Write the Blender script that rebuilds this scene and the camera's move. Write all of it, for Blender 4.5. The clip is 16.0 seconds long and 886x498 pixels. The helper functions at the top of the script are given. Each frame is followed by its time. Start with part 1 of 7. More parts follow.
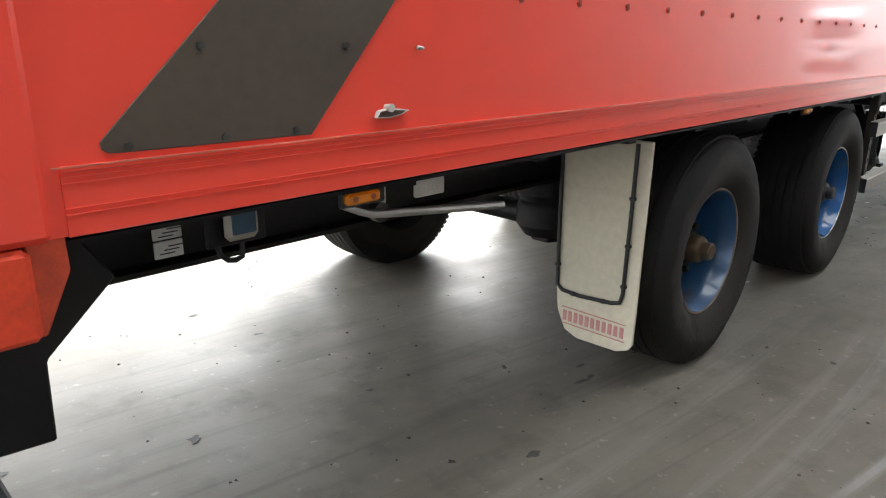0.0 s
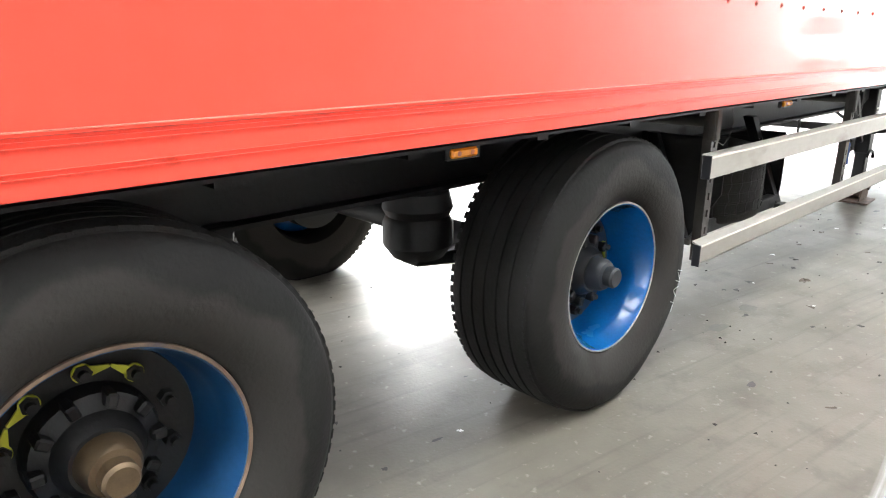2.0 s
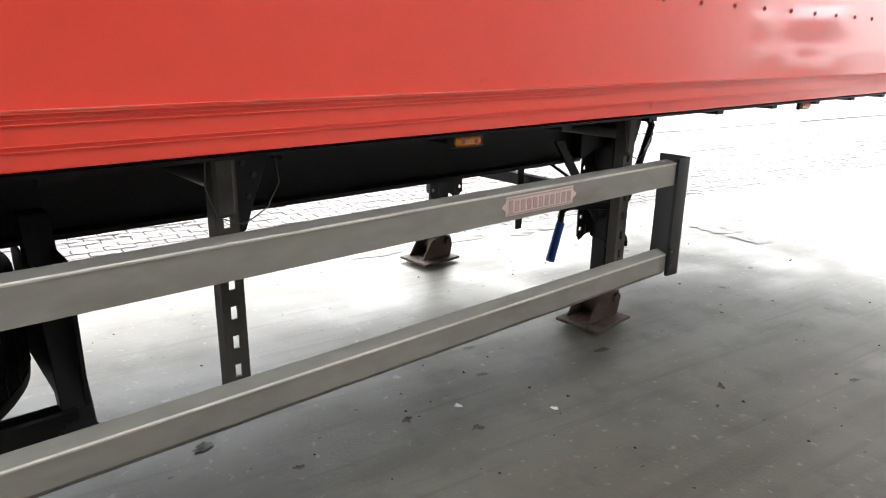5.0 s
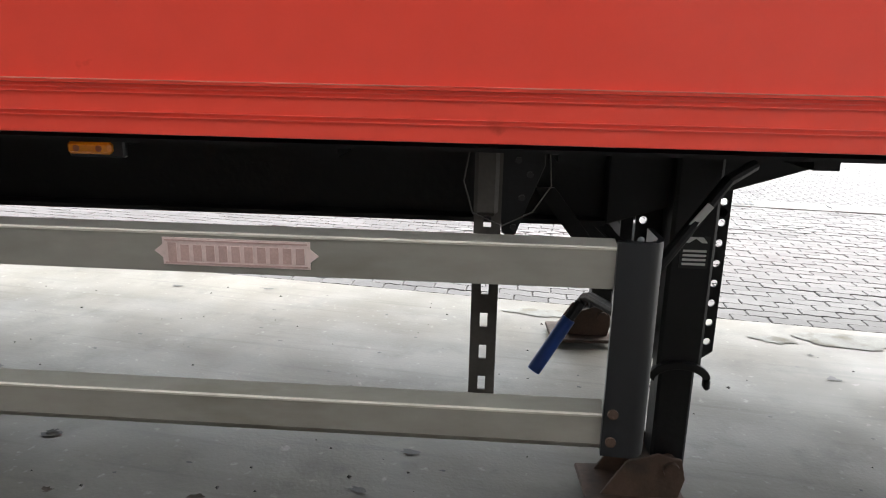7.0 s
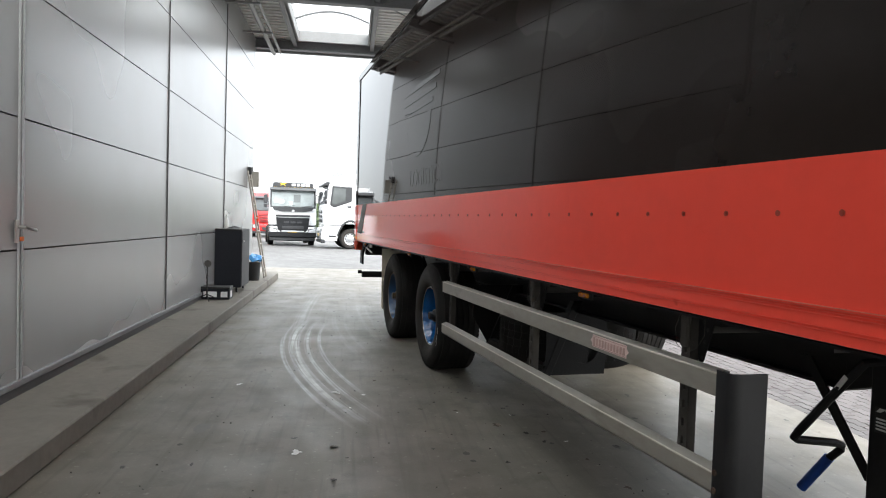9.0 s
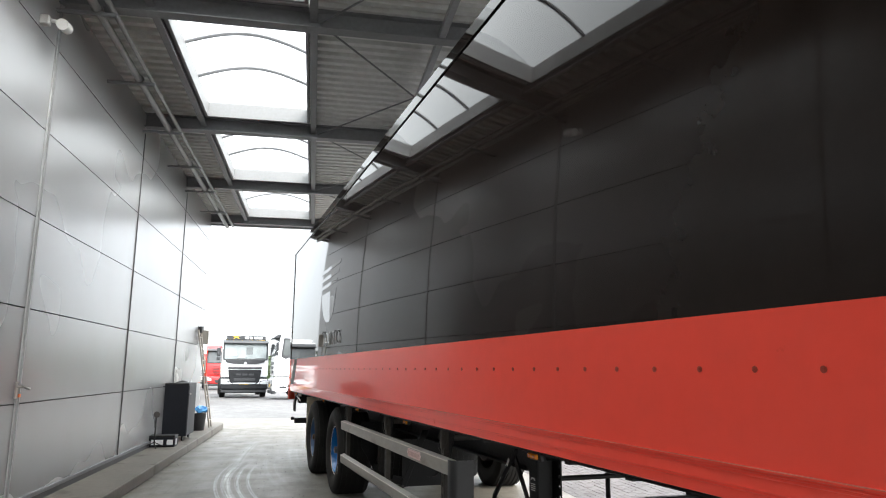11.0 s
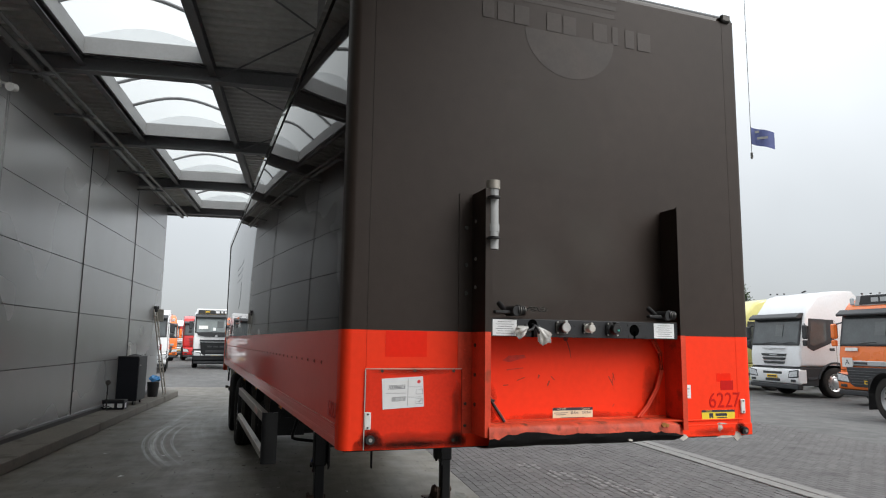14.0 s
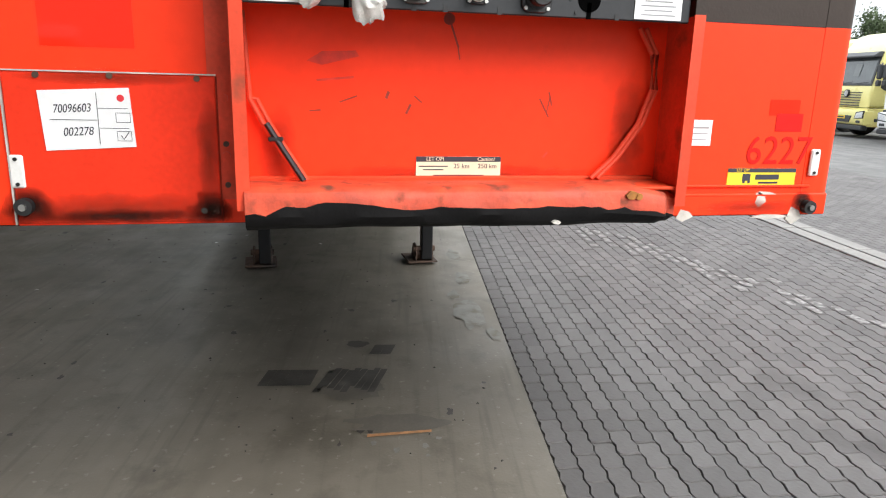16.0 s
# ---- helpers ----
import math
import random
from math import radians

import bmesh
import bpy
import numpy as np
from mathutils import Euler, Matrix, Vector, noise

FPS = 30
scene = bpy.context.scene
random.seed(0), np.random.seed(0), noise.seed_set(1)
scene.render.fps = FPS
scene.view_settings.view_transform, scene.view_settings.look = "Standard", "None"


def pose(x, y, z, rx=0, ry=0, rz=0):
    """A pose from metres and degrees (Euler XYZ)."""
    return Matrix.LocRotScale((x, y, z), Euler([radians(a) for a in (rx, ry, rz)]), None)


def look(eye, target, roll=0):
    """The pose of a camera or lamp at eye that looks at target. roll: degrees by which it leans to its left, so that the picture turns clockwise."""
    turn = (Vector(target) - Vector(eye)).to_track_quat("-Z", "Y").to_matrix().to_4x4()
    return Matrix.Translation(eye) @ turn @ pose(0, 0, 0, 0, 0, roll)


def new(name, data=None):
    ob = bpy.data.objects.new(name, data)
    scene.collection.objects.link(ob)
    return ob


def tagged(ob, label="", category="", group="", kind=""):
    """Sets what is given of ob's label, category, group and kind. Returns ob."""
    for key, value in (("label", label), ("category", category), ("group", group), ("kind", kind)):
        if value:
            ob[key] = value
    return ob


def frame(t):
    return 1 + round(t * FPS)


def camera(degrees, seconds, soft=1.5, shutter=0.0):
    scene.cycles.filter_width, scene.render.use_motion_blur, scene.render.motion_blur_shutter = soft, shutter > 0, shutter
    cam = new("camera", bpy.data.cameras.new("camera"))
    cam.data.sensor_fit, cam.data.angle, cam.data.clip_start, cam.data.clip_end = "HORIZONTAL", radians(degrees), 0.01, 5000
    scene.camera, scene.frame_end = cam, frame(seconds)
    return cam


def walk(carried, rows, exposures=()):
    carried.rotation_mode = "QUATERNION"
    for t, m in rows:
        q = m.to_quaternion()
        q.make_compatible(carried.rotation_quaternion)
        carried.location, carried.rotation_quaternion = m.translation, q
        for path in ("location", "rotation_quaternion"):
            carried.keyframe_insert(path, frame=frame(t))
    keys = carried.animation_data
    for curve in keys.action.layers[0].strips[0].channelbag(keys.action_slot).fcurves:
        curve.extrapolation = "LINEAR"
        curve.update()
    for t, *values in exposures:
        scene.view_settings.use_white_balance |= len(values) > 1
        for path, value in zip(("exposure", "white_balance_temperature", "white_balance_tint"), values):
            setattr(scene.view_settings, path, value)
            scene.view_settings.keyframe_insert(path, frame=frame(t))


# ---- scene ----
cam = camera(66.4, 16.0, 1.1)
PATH = [
    (0, (-12.953, -1.124, 1.416), (-11.587, 0.215, 0.831), 0.4),
    (0.5, (-12.342, -1.158, 1.384), (-10.999, 0.201, 0.793), 0.2),
    (1, (-11.706, -1.211, 1.364), (-10.375, 0.166, 0.788), -0.21),
    (1.5, (-11.026, -1.224, 1.363), (-9.703, 0.156, 0.777), 0.18),
    (2, (-10.348, -1.24, 1.366), (-9.029, 0.146, 0.783), 0.02),
    (2.5, (-9.657, -1.291, 1.374), (-8.34, 0.098, 0.794), 0.06),
    (3, (-9.001, -1.299, 1.365), (-7.687, 0.096, 0.794), -0.07),
    (3.5, (-8.315, -1.372, 1.359), (-7.01, 0.034, 0.793), -0.18),
    (4, (-7.639, -1.397, 1.36), (-6.34, 0.013, 0.791), -0.08),
    (4.5, (-6.977, -1.449, 1.36), (-5.679, -0.037, 0.792), 0.25),
    (6.8, (-4.243, -1.292, 1.267), (-4.097, 0.625, 0.717), 1.2),
    (7, (-4.087, -1.377, 1.257), (-4.215, 0.554, 0.754), 1.23),
    (7.5, (-3.516, -1.525, 1.315), (-4.513, 0.137, 0.819), 1.64),
    (8, (-2.896, -1.655, 1.384), (-4.407, -0.444, 0.884), 1.97),
    (8.5, (-2.28, -1.702, 1.393), (-4.082, -0.924, 1.008), 2.44),
    (9, (-1.654, -1.722, 1.451), (-3.573, -1.165, 1.374), 1.83),
    (9.5, (-1.104, -1.65, 1.43), (-3.034, -1.202, 1.708), 1.28),
    (12, (1.756, -1.504, 1.604), (-0.091, -0.812, 1.934), 0.6),
    (12.5, (2.314, -1.307, 1.641), (0.464, -0.626, 1.976), 0.9),
    (13, (2.849, -1.225, 1.668), (1.0, -0.535, 1.991), 1.1),
    (13.5, (3.226, -1.061, 1.713), (1.373, -0.372, 2.021), 1.0),
    (14, (3.323, -0.695, 1.639), (1.461, -0.016, 1.913), 0.8),
    (14.5, (3.1, -0.245, 1.57), (1.215, 0.423, 1.638), 0.8),
    (15, (2.747, 0.223, 1.512), (0.88, 0.873, 1.207), 1.3),
    (15.5, (2.303, 0.56, 1.498), (0.451, 1.145, 1.02), 1.7),
    (16, (1.911, 0.84, 1.509), (0.013, 1.244, 1.025), 1.6),
]
EXPOSURES = [(0, 2.3), (0.5, 2.3), (1, 2.9), (1.5, 3.55), (2, 3.9), (2.5, 3.9), (3, 3.55), (3.5, 3.25), (4.5, 2.6), (7, 1.98), (7.5, 2.3), (8, 2.42), (8.5, 2.4), (9, 1.55), (9.5, 1.35), (12, 2.0), (12.5, 1.6), (13, 1.08), (13.5, 0.42), (14.2, 0.0), (14.6, 0.05), (15, 0.38), (15.5, 0.83), (16, 0.92)]
walk(cam, [(t, look(e, g, r)) for t, e, g, r in PATH], EXPOSURES)

# ==== world and light ====
HALL = Matrix.Translation((-6.995, -3.24, 0)) @ Euler((0, 0, -0.14848)).to_matrix().to_4x4()

world = bpy.data.worlds.new("overcast_sky")
scene.world = world
world.use_nodes = True
wn, wl = world.node_tree.nodes, world.node_tree.links
sky = wn.new("ShaderNodeTexSky")
sky.sky_type, sky.sun_disc = "NISHITA", False
sky.sun_elevation, sky.sun_rotation = radians(40), radians(56)
# an overcast sky: about three times as bright overhead as at the horizon, with soft cloud
coord, sep, lift, cloud, tone = wn.new("ShaderNodeTexCoord"), wn.new("ShaderNodeSeparateXYZ"), wn.new("ShaderNodeMapRange"), wn.new("ShaderNodeTexNoise"), wn.new("ShaderNodeMapRange")
wl.new(coord.outputs["Generated"], sep.inputs[0])
wl.new(sep.outputs[2], lift.inputs[0])
lift.inputs[3].default_value, lift.inputs[4].default_value = 4.2, 18.0
cloud.inputs["Scale"].default_value, cloud.inputs["Detail"].default_value = 2.2, 4
wl.new(coord.outputs["Generated"], cloud.inputs["Vector"])
wl.new(cloud.outputs[0], tone.inputs[0])
tone.inputs[1].default_value, tone.inputs[2].default_value, tone.inputs[3].default_value, tone.inputs[4].default_value = 0.3, 0.7, 0.92, 1.08
grey = wn.new("ShaderNodeMath")
grey.operation = "MULTIPLY"
wl.new(lift.outputs[0], grey.inputs[0])
wl.new(tone.outputs[0], grey.inputs[1])
tint = wn.new("ShaderNodeVectorMath")
tint.operation = "SCALE"
tint.inputs[0].default_value = (0.95, 1.0, 1.04)
wl.new(grey.outputs[0], tint.inputs["Scale"])
veil = wn.new("ShaderNodeMix")
veil.data_type = "RGBA"
veil.inputs[0].default_value = 0.93
wl.new(sky.outputs[0], veil.inputs[6])
wl.new(tint.outputs[0], veil.inputs[7])
wl.new(veil.outputs[2], wn["Background"].inputs[0])
wn["Background"].inputs[1].default_value = 0.12

sun = new("sun", bpy.data.lights.new("sun", "SUN"))
sun.data.energy, sun.data.angle, sun.data.color = 2.4, radians(45), (1, 0.97, 0.93)
sun.matrix_world = look((24, 16, 24), (0, 0, 0))


# ==== materials ====
def mat(name, col, rough=0.5, metal=0.0, var=0.12, scale=3.0, bump=0.0, bscale=60.0, dirt=None, coat=0.0, stretch=(1, 1, 1), wave=0.0, spec=0.5, haze=0.015):
    """A node material: two scales of colour noise, optional dirt (colour, share, scale), fine bump, slow waviness."""
    m = bpy.data.materials.new(name)
    m.use_nodes = True
    nt, ln = m.node_tree.nodes, m.node_tree.links
    b = nt["Principled BSDF"]
    tc, mp = nt.new("ShaderNodeTexCoord"), nt.new("ShaderNodeMapping")
    mp.inputs["Scale"].default_value = stretch
    ln.new(tc.outputs["Object"], mp.inputs[0])

    def noise_tex(s, detail=4.0):
        n = nt.new("ShaderNodeTexNoise")
        n.inputs["Scale"].default_value, n.inputs["Detail"].default_value = s, detail
        ln.new(mp.outputs[0], n.inputs["Vector"])
        return n

    def mix(fac, a, c, kind="MIX"):
        x = nt.new("ShaderNodeMix")
        x.data_type, x.blend_type = "RGBA", kind
        for sock, v in ((x.inputs[0], fac), (x.inputs[6], a), (x.inputs[7], c)):
            if hasattr(v, "is_linked"):
                ln.new(v, sock)
            else:
                sock.default_value = v
        return x.outputs[2]

    def ramp(src, lo, hi):
        r = nt.new("ShaderNodeMapRange")
        r.inputs[1].default_value, r.inputs[2].default_value = lo, hi
        ln.new(src, r.inputs[0])
        return r.outputs[0]

    lo = tuple(c * (1 - var) for c in col) + (1,)
    hi = tuple(min(1, c * (1 + var)) for c in col) + (1,)
    big, fine = noise_tex(scale), noise_tex(scale * 14, 6)
    c = mix(ramp(big.outputs[0], 0.3, 0.7), lo, hi)
    g = 1 - min(0.14, 1.8 * var)
    c = mix(ramp(fine.outputs[0], 0.35, 0.75), c, mix(1.0, c, (g, g - 0.01, g - 0.02, 1), "MULTIPLY"))
    if dirt:
        dcol, share, dscale = dirt
        d = noise_tex(dscale, 8)
        mask = ramp(d.outputs[0], 0.72 - share * 0.45, 0.80 - share * 0.25)
        c = mix(mask, c, tuple(dcol) + (1,))
        rr = nt.new("ShaderNodeMapRange")
        rr.inputs[3].default_value, rr.inputs[4].default_value = rough, min(1, rough + 0.35)
        ln.new(mask, rr.inputs[0])
        ln.new(rr.outputs[0], b.inputs["Roughness"])
    else:
        rr = nt.new("ShaderNodeMapRange")
        rr.inputs[3].default_value, rr.inputs[4].default_value = rough * 0.85, min(1, rough * 1.2)
        ln.new(big.outputs[0], rr.inputs[0])
        ln.new(rr.outputs[0], b.inputs["Roughness"])
    ln.new(c, b.inputs["Base Color"])
    b.inputs["Metallic"].default_value = metal
    b.inputs["Specular IOR Level"].default_value = spec
    b.inputs["Coat Weight"].default_value = coat
    b.inputs["Coat Roughness"].default_value = haze
    last = None
    for amount, s in ((bump, bscale), (wave, 0.9)):
        if amount:
            bp = nt.new("ShaderNodeBump")
            bp.inputs["Strength"].default_value = min(1, amount)
            bp.inputs["Distance"].default_value = 0.004 if s > 2 else 0.03
            ln.new(noise_tex(s, 3 if s > 2 else 1).outputs[0], bp.inputs["Height"])
            if last:
                ln.new(last, bp.inputs["Normal"])
            last = bp.outputs[0]
            ln.new(last, b.inputs["Normal"])
            ln.new(last, b.inputs["Coat Normal"])
    return m


M = {}
M["red"] = mat("red_paint", (0.93, 0.082, 0.051), 0.34, var=0.02, scale=0.8, bump=0.03, bscale=90, coat=0.6, dirt=((0.66, 0.045, 0.02), 0.02, 9), wave=0.015, spec=0.12, haze=0.03)
M["red_front"] = mat("red_front_paint", (1.0, 0.047, 0.011), 0.5, var=0.03, scale=2, bump=0.06, bscale=70, coat=0.05, dirt=((0.50, 0.03, 0.012), 0.08, 3.0), spec=0.15)
M["red_door"] = mat("dirty_red_door_paint", (0.82, 0.038, 0.012), 0.5, var=0.06, scale=5, bump=0.08, bscale=60, coat=0.05, dirt=((0.46, 0.028, 0.012), 0.20, 6), spec=0.15)
M["red_worn"] = mat("worn_red_paint", (0.74, 0.070, 0.030), 0.55, var=0.15, scale=6, bump=0.25, bscale=40, dirt=((0.16, 0.06, 0.035), 0.28, 7), spec=0.25)
M["red_fresh"] = mat("fresh_red_paint_patch", (0.95, 0.022, 0.004), 0.3, var=0.03, scale=3, coat=0.2, spec=0.1)
M["soot"] = mat("brown_grease_smear", (0.34, 0.022, 0.008), 0.6, var=0.3, scale=25, bump=0.1, dirt=((0.10, 0.014, 0.008), 0.35, 30), spec=0.15)
M["red_letter"] = mat("red_letter_film", (0.60, 0.009, 0.006), 0.4, var=0.05, spec=0.2)
M["dark"] = mat("dark_brown_grey_paint", (0.0150, 0.0108, 0.0090), 0.35, var=0.1, scale=0.7, coat=0.9, wave=0.035, spec=0.0, haze=0.03)
M["dark_front"] = mat("dark_front_paint", (0.036, 0.0250, 0.0197), 0.52, var=0.12, scale=0.9, bump=0.12, bscale=120, dirt=((0.05, 0.045, 0.042), 0.10, 1.6), spec=0.26)
M["faded_side"] = mat("faded_side_print", (0.065, 0.064, 0.062), 0.4, var=0.1, scale=3, coat=0.8, wave=0.035, spec=0.0)
for key in ("dark", "faded_side"):
    M[key].node_tree.nodes["Principled BSDF"].inputs["Coat IOR"].default_value = 1.36
M["faded"] = mat("faded_print", (0.062, 0.051, 0.046), 0.52, var=0.25, scale=5, spec=0.26)
M["stripe"] = mat("dark_grey_stripe_film", (0.085, 0.064, 0.047), 0.5, var=0.15, scale=3, bump=0.1)
M["chassis"] = mat("black_chassis_paint", (0.007, 0.007, 0.008), 0.5, var=0.3, scale=4, bump=0.3, bscale=50, dirt=((0.020, 0.018, 0.017), 0.2, 4), spec=0.3)
M["steel_dark"] = mat("dusty_dark_steel", (0.075, 0.072, 0.068), 0.5, metal=0.6, var=0.25, scale=6, bump=0.2, dirt=((0.13, 0.12, 0.10), 0.3, 5))
M["post"] = mat("grey_galvanised_post", (0.070, 0.064, 0.057), 0.5, metal=0.5, var=0.2, scale=7, bump=0.2, dirt=((0.06, 0.05, 0.04), 0.35, 6))
M["post_head"] = mat("dirty_dark_post_steel", (0.045, 0.040, 0.035), 0.6, metal=0.2, var=0.25, scale=9, bump=0.3, dirt=((0.09, 0.07, 0.05), 0.25, 12))
M["alu"] = mat("dull_aluminium_rail", (0.35, 0.325, 0.285), 0.42, metal=0.25, var=0.1, scale=2, bump=0.1, dirt=((0.20, 0.175, 0.14), 0.2, 3), stretch=(0.4, 1, 1))
# brighter than the rail itself: a highlight painted along its edge
M["alu_highlight"] = mat("aluminium_edge_highlight", (0.62, 0.58, 0.50), 0.4, metal=0.2, var=0.12, scale=3)
M["rivet"] = mat("dull_brown_red_rivet", (0.34, 0.045, 0.026), 0.5, var=0.2, scale=30, spec=0.3)
M["tyre"] = mat("tyre_rubber", (0.0125, 0.0118, 0.0113), 0.7, var=0.3, scale=4, bump=0.5, bscale=80, dirt=((0.024, 0.022, 0.020), 0.3, 3), spec=0.2)


def dusty_sidewall(m):
    """A dry brown-grey bead area with a ragged edge; the shoulder and tread outside it are damp and darker."""
    nt, ln = m.node_tree.nodes, m.node_tree.links
    b = nt["Principled BSDF"]
    src = b.inputs["Base Color"].links[0].from_socket
    tc, flat, length, rag, wide = nt.new("ShaderNodeTexCoord"), nt.new("ShaderNodeVectorMath"), nt.new("ShaderNodeVectorMath"), nt.new("ShaderNodeTexNoise"), nt.new("ShaderNodeMath")
    flat.operation, length.operation, wide.operation = "MULTIPLY", "LENGTH", "MULTIPLY_ADD"
    flat.inputs[1].default_value = (1, 0, 1)
    ln.new(tc.outputs["Object"], flat.inputs[0])
    ln.new(flat.outputs[0], length.inputs[0])
    rag.inputs["Scale"].default_value, rag.inputs["Detail"].default_value = 3.2, 6
    ln.new(tc.outputs["Object"], rag.inputs["Vector"])
    ln.new(rag.outputs[0], wide.inputs[0])
    wide.inputs[1].default_value = 0.26
    ln.new(length.outputs["Value"], wide.inputs[2])
    edge = nt.new("ShaderNodeMapRange")
    edge.inputs[1].default_value, edge.inputs[2].default_value = 0.570, 0.546
    ln.new(wide.outputs[0], edge.inputs[0])
    x = nt.new("ShaderNodeMix")
    x.data_type = "RGBA"
    ln.new(edge.outputs[0], x.inputs[0])
    ln.new(src, x.inputs[6])
    x.inputs[7].default_value = (0.029, 0.0262, 0.0238, 1)
    ln.new(x.outputs[2], b.inputs["Base Color"])


dusty_sidewall(M["tyre"])
M["blue"] = mat("blue_rim_paint", (0.001, 0.088, 0.29), 0.25, var=0.08, scale=5, coat=0.5, spec=0.3)
# rim blue with the shade of the deep dish mixed into the colour
M["blue_disc"] = mat("dirty_shaded_blue_disc", (0.002, 0.030, 0.085), 0.4, var=0.25, scale=9, dirt=((0.016, 0.018, 0.022), 0.35, 8))
M["blue_rusty"] = mat("scuffed_blue_rim_paint", (0.010, 0.060, 0.155), 0.3, var=0.2, scale=5, coat=0.3, dirt=((0.055, 0.036, 0.028), 0.22, 5))
M["lip_brown"] = mat("rust_brown_rim_edge", (0.20, 0.135, 0.095), 0.6, var=0.35, scale=14, bump=0.3, dirt=((0.05, 0.06, 0.10), 0.3, 9))
M["chalk"] = mat("white_chalk", (0.6, 0.6, 0.58), 0.9, var=0.2, scale=40)
M["hub"] = mat("greasy_black_hub", (0.0065, 0.0066, 0.0072), 0.5, var=0.3, scale=12, bump=0.4, bscale=60)
M["hubcap"] = mat("brass_brown_hub_cap", (0.13, 0.088, 0.050), 0.45, metal=0.6, var=0.25, scale=20)
M["hubcap_grey"] = mat("grey_hub_cap", (0.034, 0.036, 0.039), 0.5, metal=0.3, var=0.2, scale=20)
M["chrome"] = mat("bare_steel", (0.5, 0.49, 0.47), 0.35, metal=1.0, var=0.1)
M["yellow"] = mat("yellow_plastic", (0.56, 0.54, 0.03), 0.45, var=0.08)
M["amber"] = mat("amber_lens", (0.75, 0.24, 0.012), 0.2, var=0.1, scale=30, coat=0.6)
M["lamp_dot"] = mat("dark_amber_bulb_spot", (0.34, 0.085, 0.010), 0.3, var=0.1)
M["flap"] = mat("cream_mudflap_rubber", (0.72, 0.66, 0.52), 0.6, var=0.06, scale=2.5, bump=0.1, bscale=30, dirt=((0.52, 0.45, 0.34), 0.08, 2))
M["white"] = mat("white_plastic", (0.75, 0.75, 0.73), 0.4, var=0.05, scale=6)
M["paper"] = mat("white_paper", (0.78, 0.79, 0.80), 0.6, var=0.03)
M["ink"] = mat("dark_ink", (0.03, 0.03, 0.045), 0.6, var=0.05)
M["pink_faded"] = mat("worn_pink_print", (0.58, 0.38, 0.34), 0.5, var=0.15, scale=20)
M["pinkred"] = mat("faded_red_print", (0.62, 0.28, 0.26), 0.5, var=0.1, scale=8)
M["sticker"] = mat("faded_pink_sticker", (0.80, 0.62, 0.58), 0.5, var=0.08, scale=8)
M["black"] = mat("black_rubber", (0.012, 0.012, 0.013), 0.5, var=0.2, scale=8, bump=0.1)
M["hole"] = mat("dark_opening", (0.002, 0.002, 0.002), 1.0, var=0.0, spec=0.0)
M["grey_ink"] = mat("grey_print", (0.30, 0.30, 0.31), 0.6, var=0.1)
M["panel_black"] = mat("black_plastic_panel", (0.016, 0.0165, 0.019), 0.33, var=0.15, scale=3, bump=0.1)
M["blue_grip"] = mat("blue_plastic_grip", (0.01, 0.06, 0.30), 0.4, var=0.08)
M["rust"] = mat("rusty_steel", (0.085, 0.05, 0.034), 0.75, var=0.35, scale=9, bump=0.6, bscale=50, dirt=((0.045, 0.04, 0.037), 0.4, 6))
M["grey_tube"] = mat("grey_plastic_tube", (0.42, 0.43, 0.43), 0.4, var=0.06)
M["wrap"] = mat("clear_plastic_wrap", (0.62, 0.60, 0.55), 0.3, var=0.15, scale=30, bump=0.8, bscale=50)
M["scuff_dark"] = mat("dark_paint_scuff", (0.27, 0.022, 0.009), 0.6, var=0.3, scale=30)
M["scuff_red"] = mat("dull_red_scuff", (0.72, 0.030, 0.010), 0.6, var=0.2, scale=30)
M["lip_rust"] = mat("scraped_rusty_red_edge", (0.58, 0.068, 0.026), 0.6, var=0.3, scale=14, bump=0.4, dirt=((0.15, 0.045, 0.025), 0.36, 16))
M["lip_worn"] = mat("scraped_pale_red_ledge", (0.68, 0.066, 0.022), 0.6, var=0.2, scale=7, bump=0.3, dirt=((0.36, 0.07, 0.035), 0.25, 12), spec=0.2)
M["rust_bright"] = mat("bright_orange_rust", (0.38, 0.15, 0.03), 0.8, var=0.35, scale=30, bump=0.5)
# pale red that paints the sky's highlight on the worn rail edge
M["edge_highlight"] = mat("worn_red_edge_highlight", (0.70, 0.22, 0.15), 0.55, var=0.35, scale=6, dirt=((0.66, 0.05, 0.025), 0.45, 3))
M["skid"] = mat("scraped_black_skid", (0.006, 0.0056, 0.006), 0.75, var=0.4, scale=6, bump=0.6, bscale=30, dirt=((0.22, 0.045, 0.025), 0.08, 5), spec=0.2)
M["green"] = mat("green_plastic", (0.03, 0.30, 0.22), 0.4, var=0.1)
M["bag"] = mat("crumpled_clear_plastic", (0.76, 0.75, 0.71), 0.18, var=0.15, scale=30, bump=0.5, bscale=60, coat=0.5)
M["bag"].node_tree.nodes["Principled BSDF"].inputs["Transmission Weight"].default_value = 0.55
M["blue_dark"] = mat("dark_blue_reflector", (0.03, 0.07, 0.11), 0.25, var=0.08)
M["cream"] = mat("cream_label", (0.78, 0.71, 0.50), 0.5, var=0.03)
M["ylabel"] = mat("yellow_label", (0.82, 0.62, 0.03), 0.45, var=0.04)
M["scrape"] = mat("bare_scraped_metal", (0.58, 0.55, 0.50), 0.55, metal=0.2, var=0.2, scale=12, bump=0.4)
M["red_dot"] = mat("red_dot_print", (0.7, 0.03, 0.04), 0.5, var=0.02)
M["concrete"] = mat("plain_concrete", (0.165, 0.15, 0.128), 0.75, var=0.12, scale=1.2, bump=0.3, bscale=30, dirt=((0.095, 0.084, 0.07), 0.3, 2))
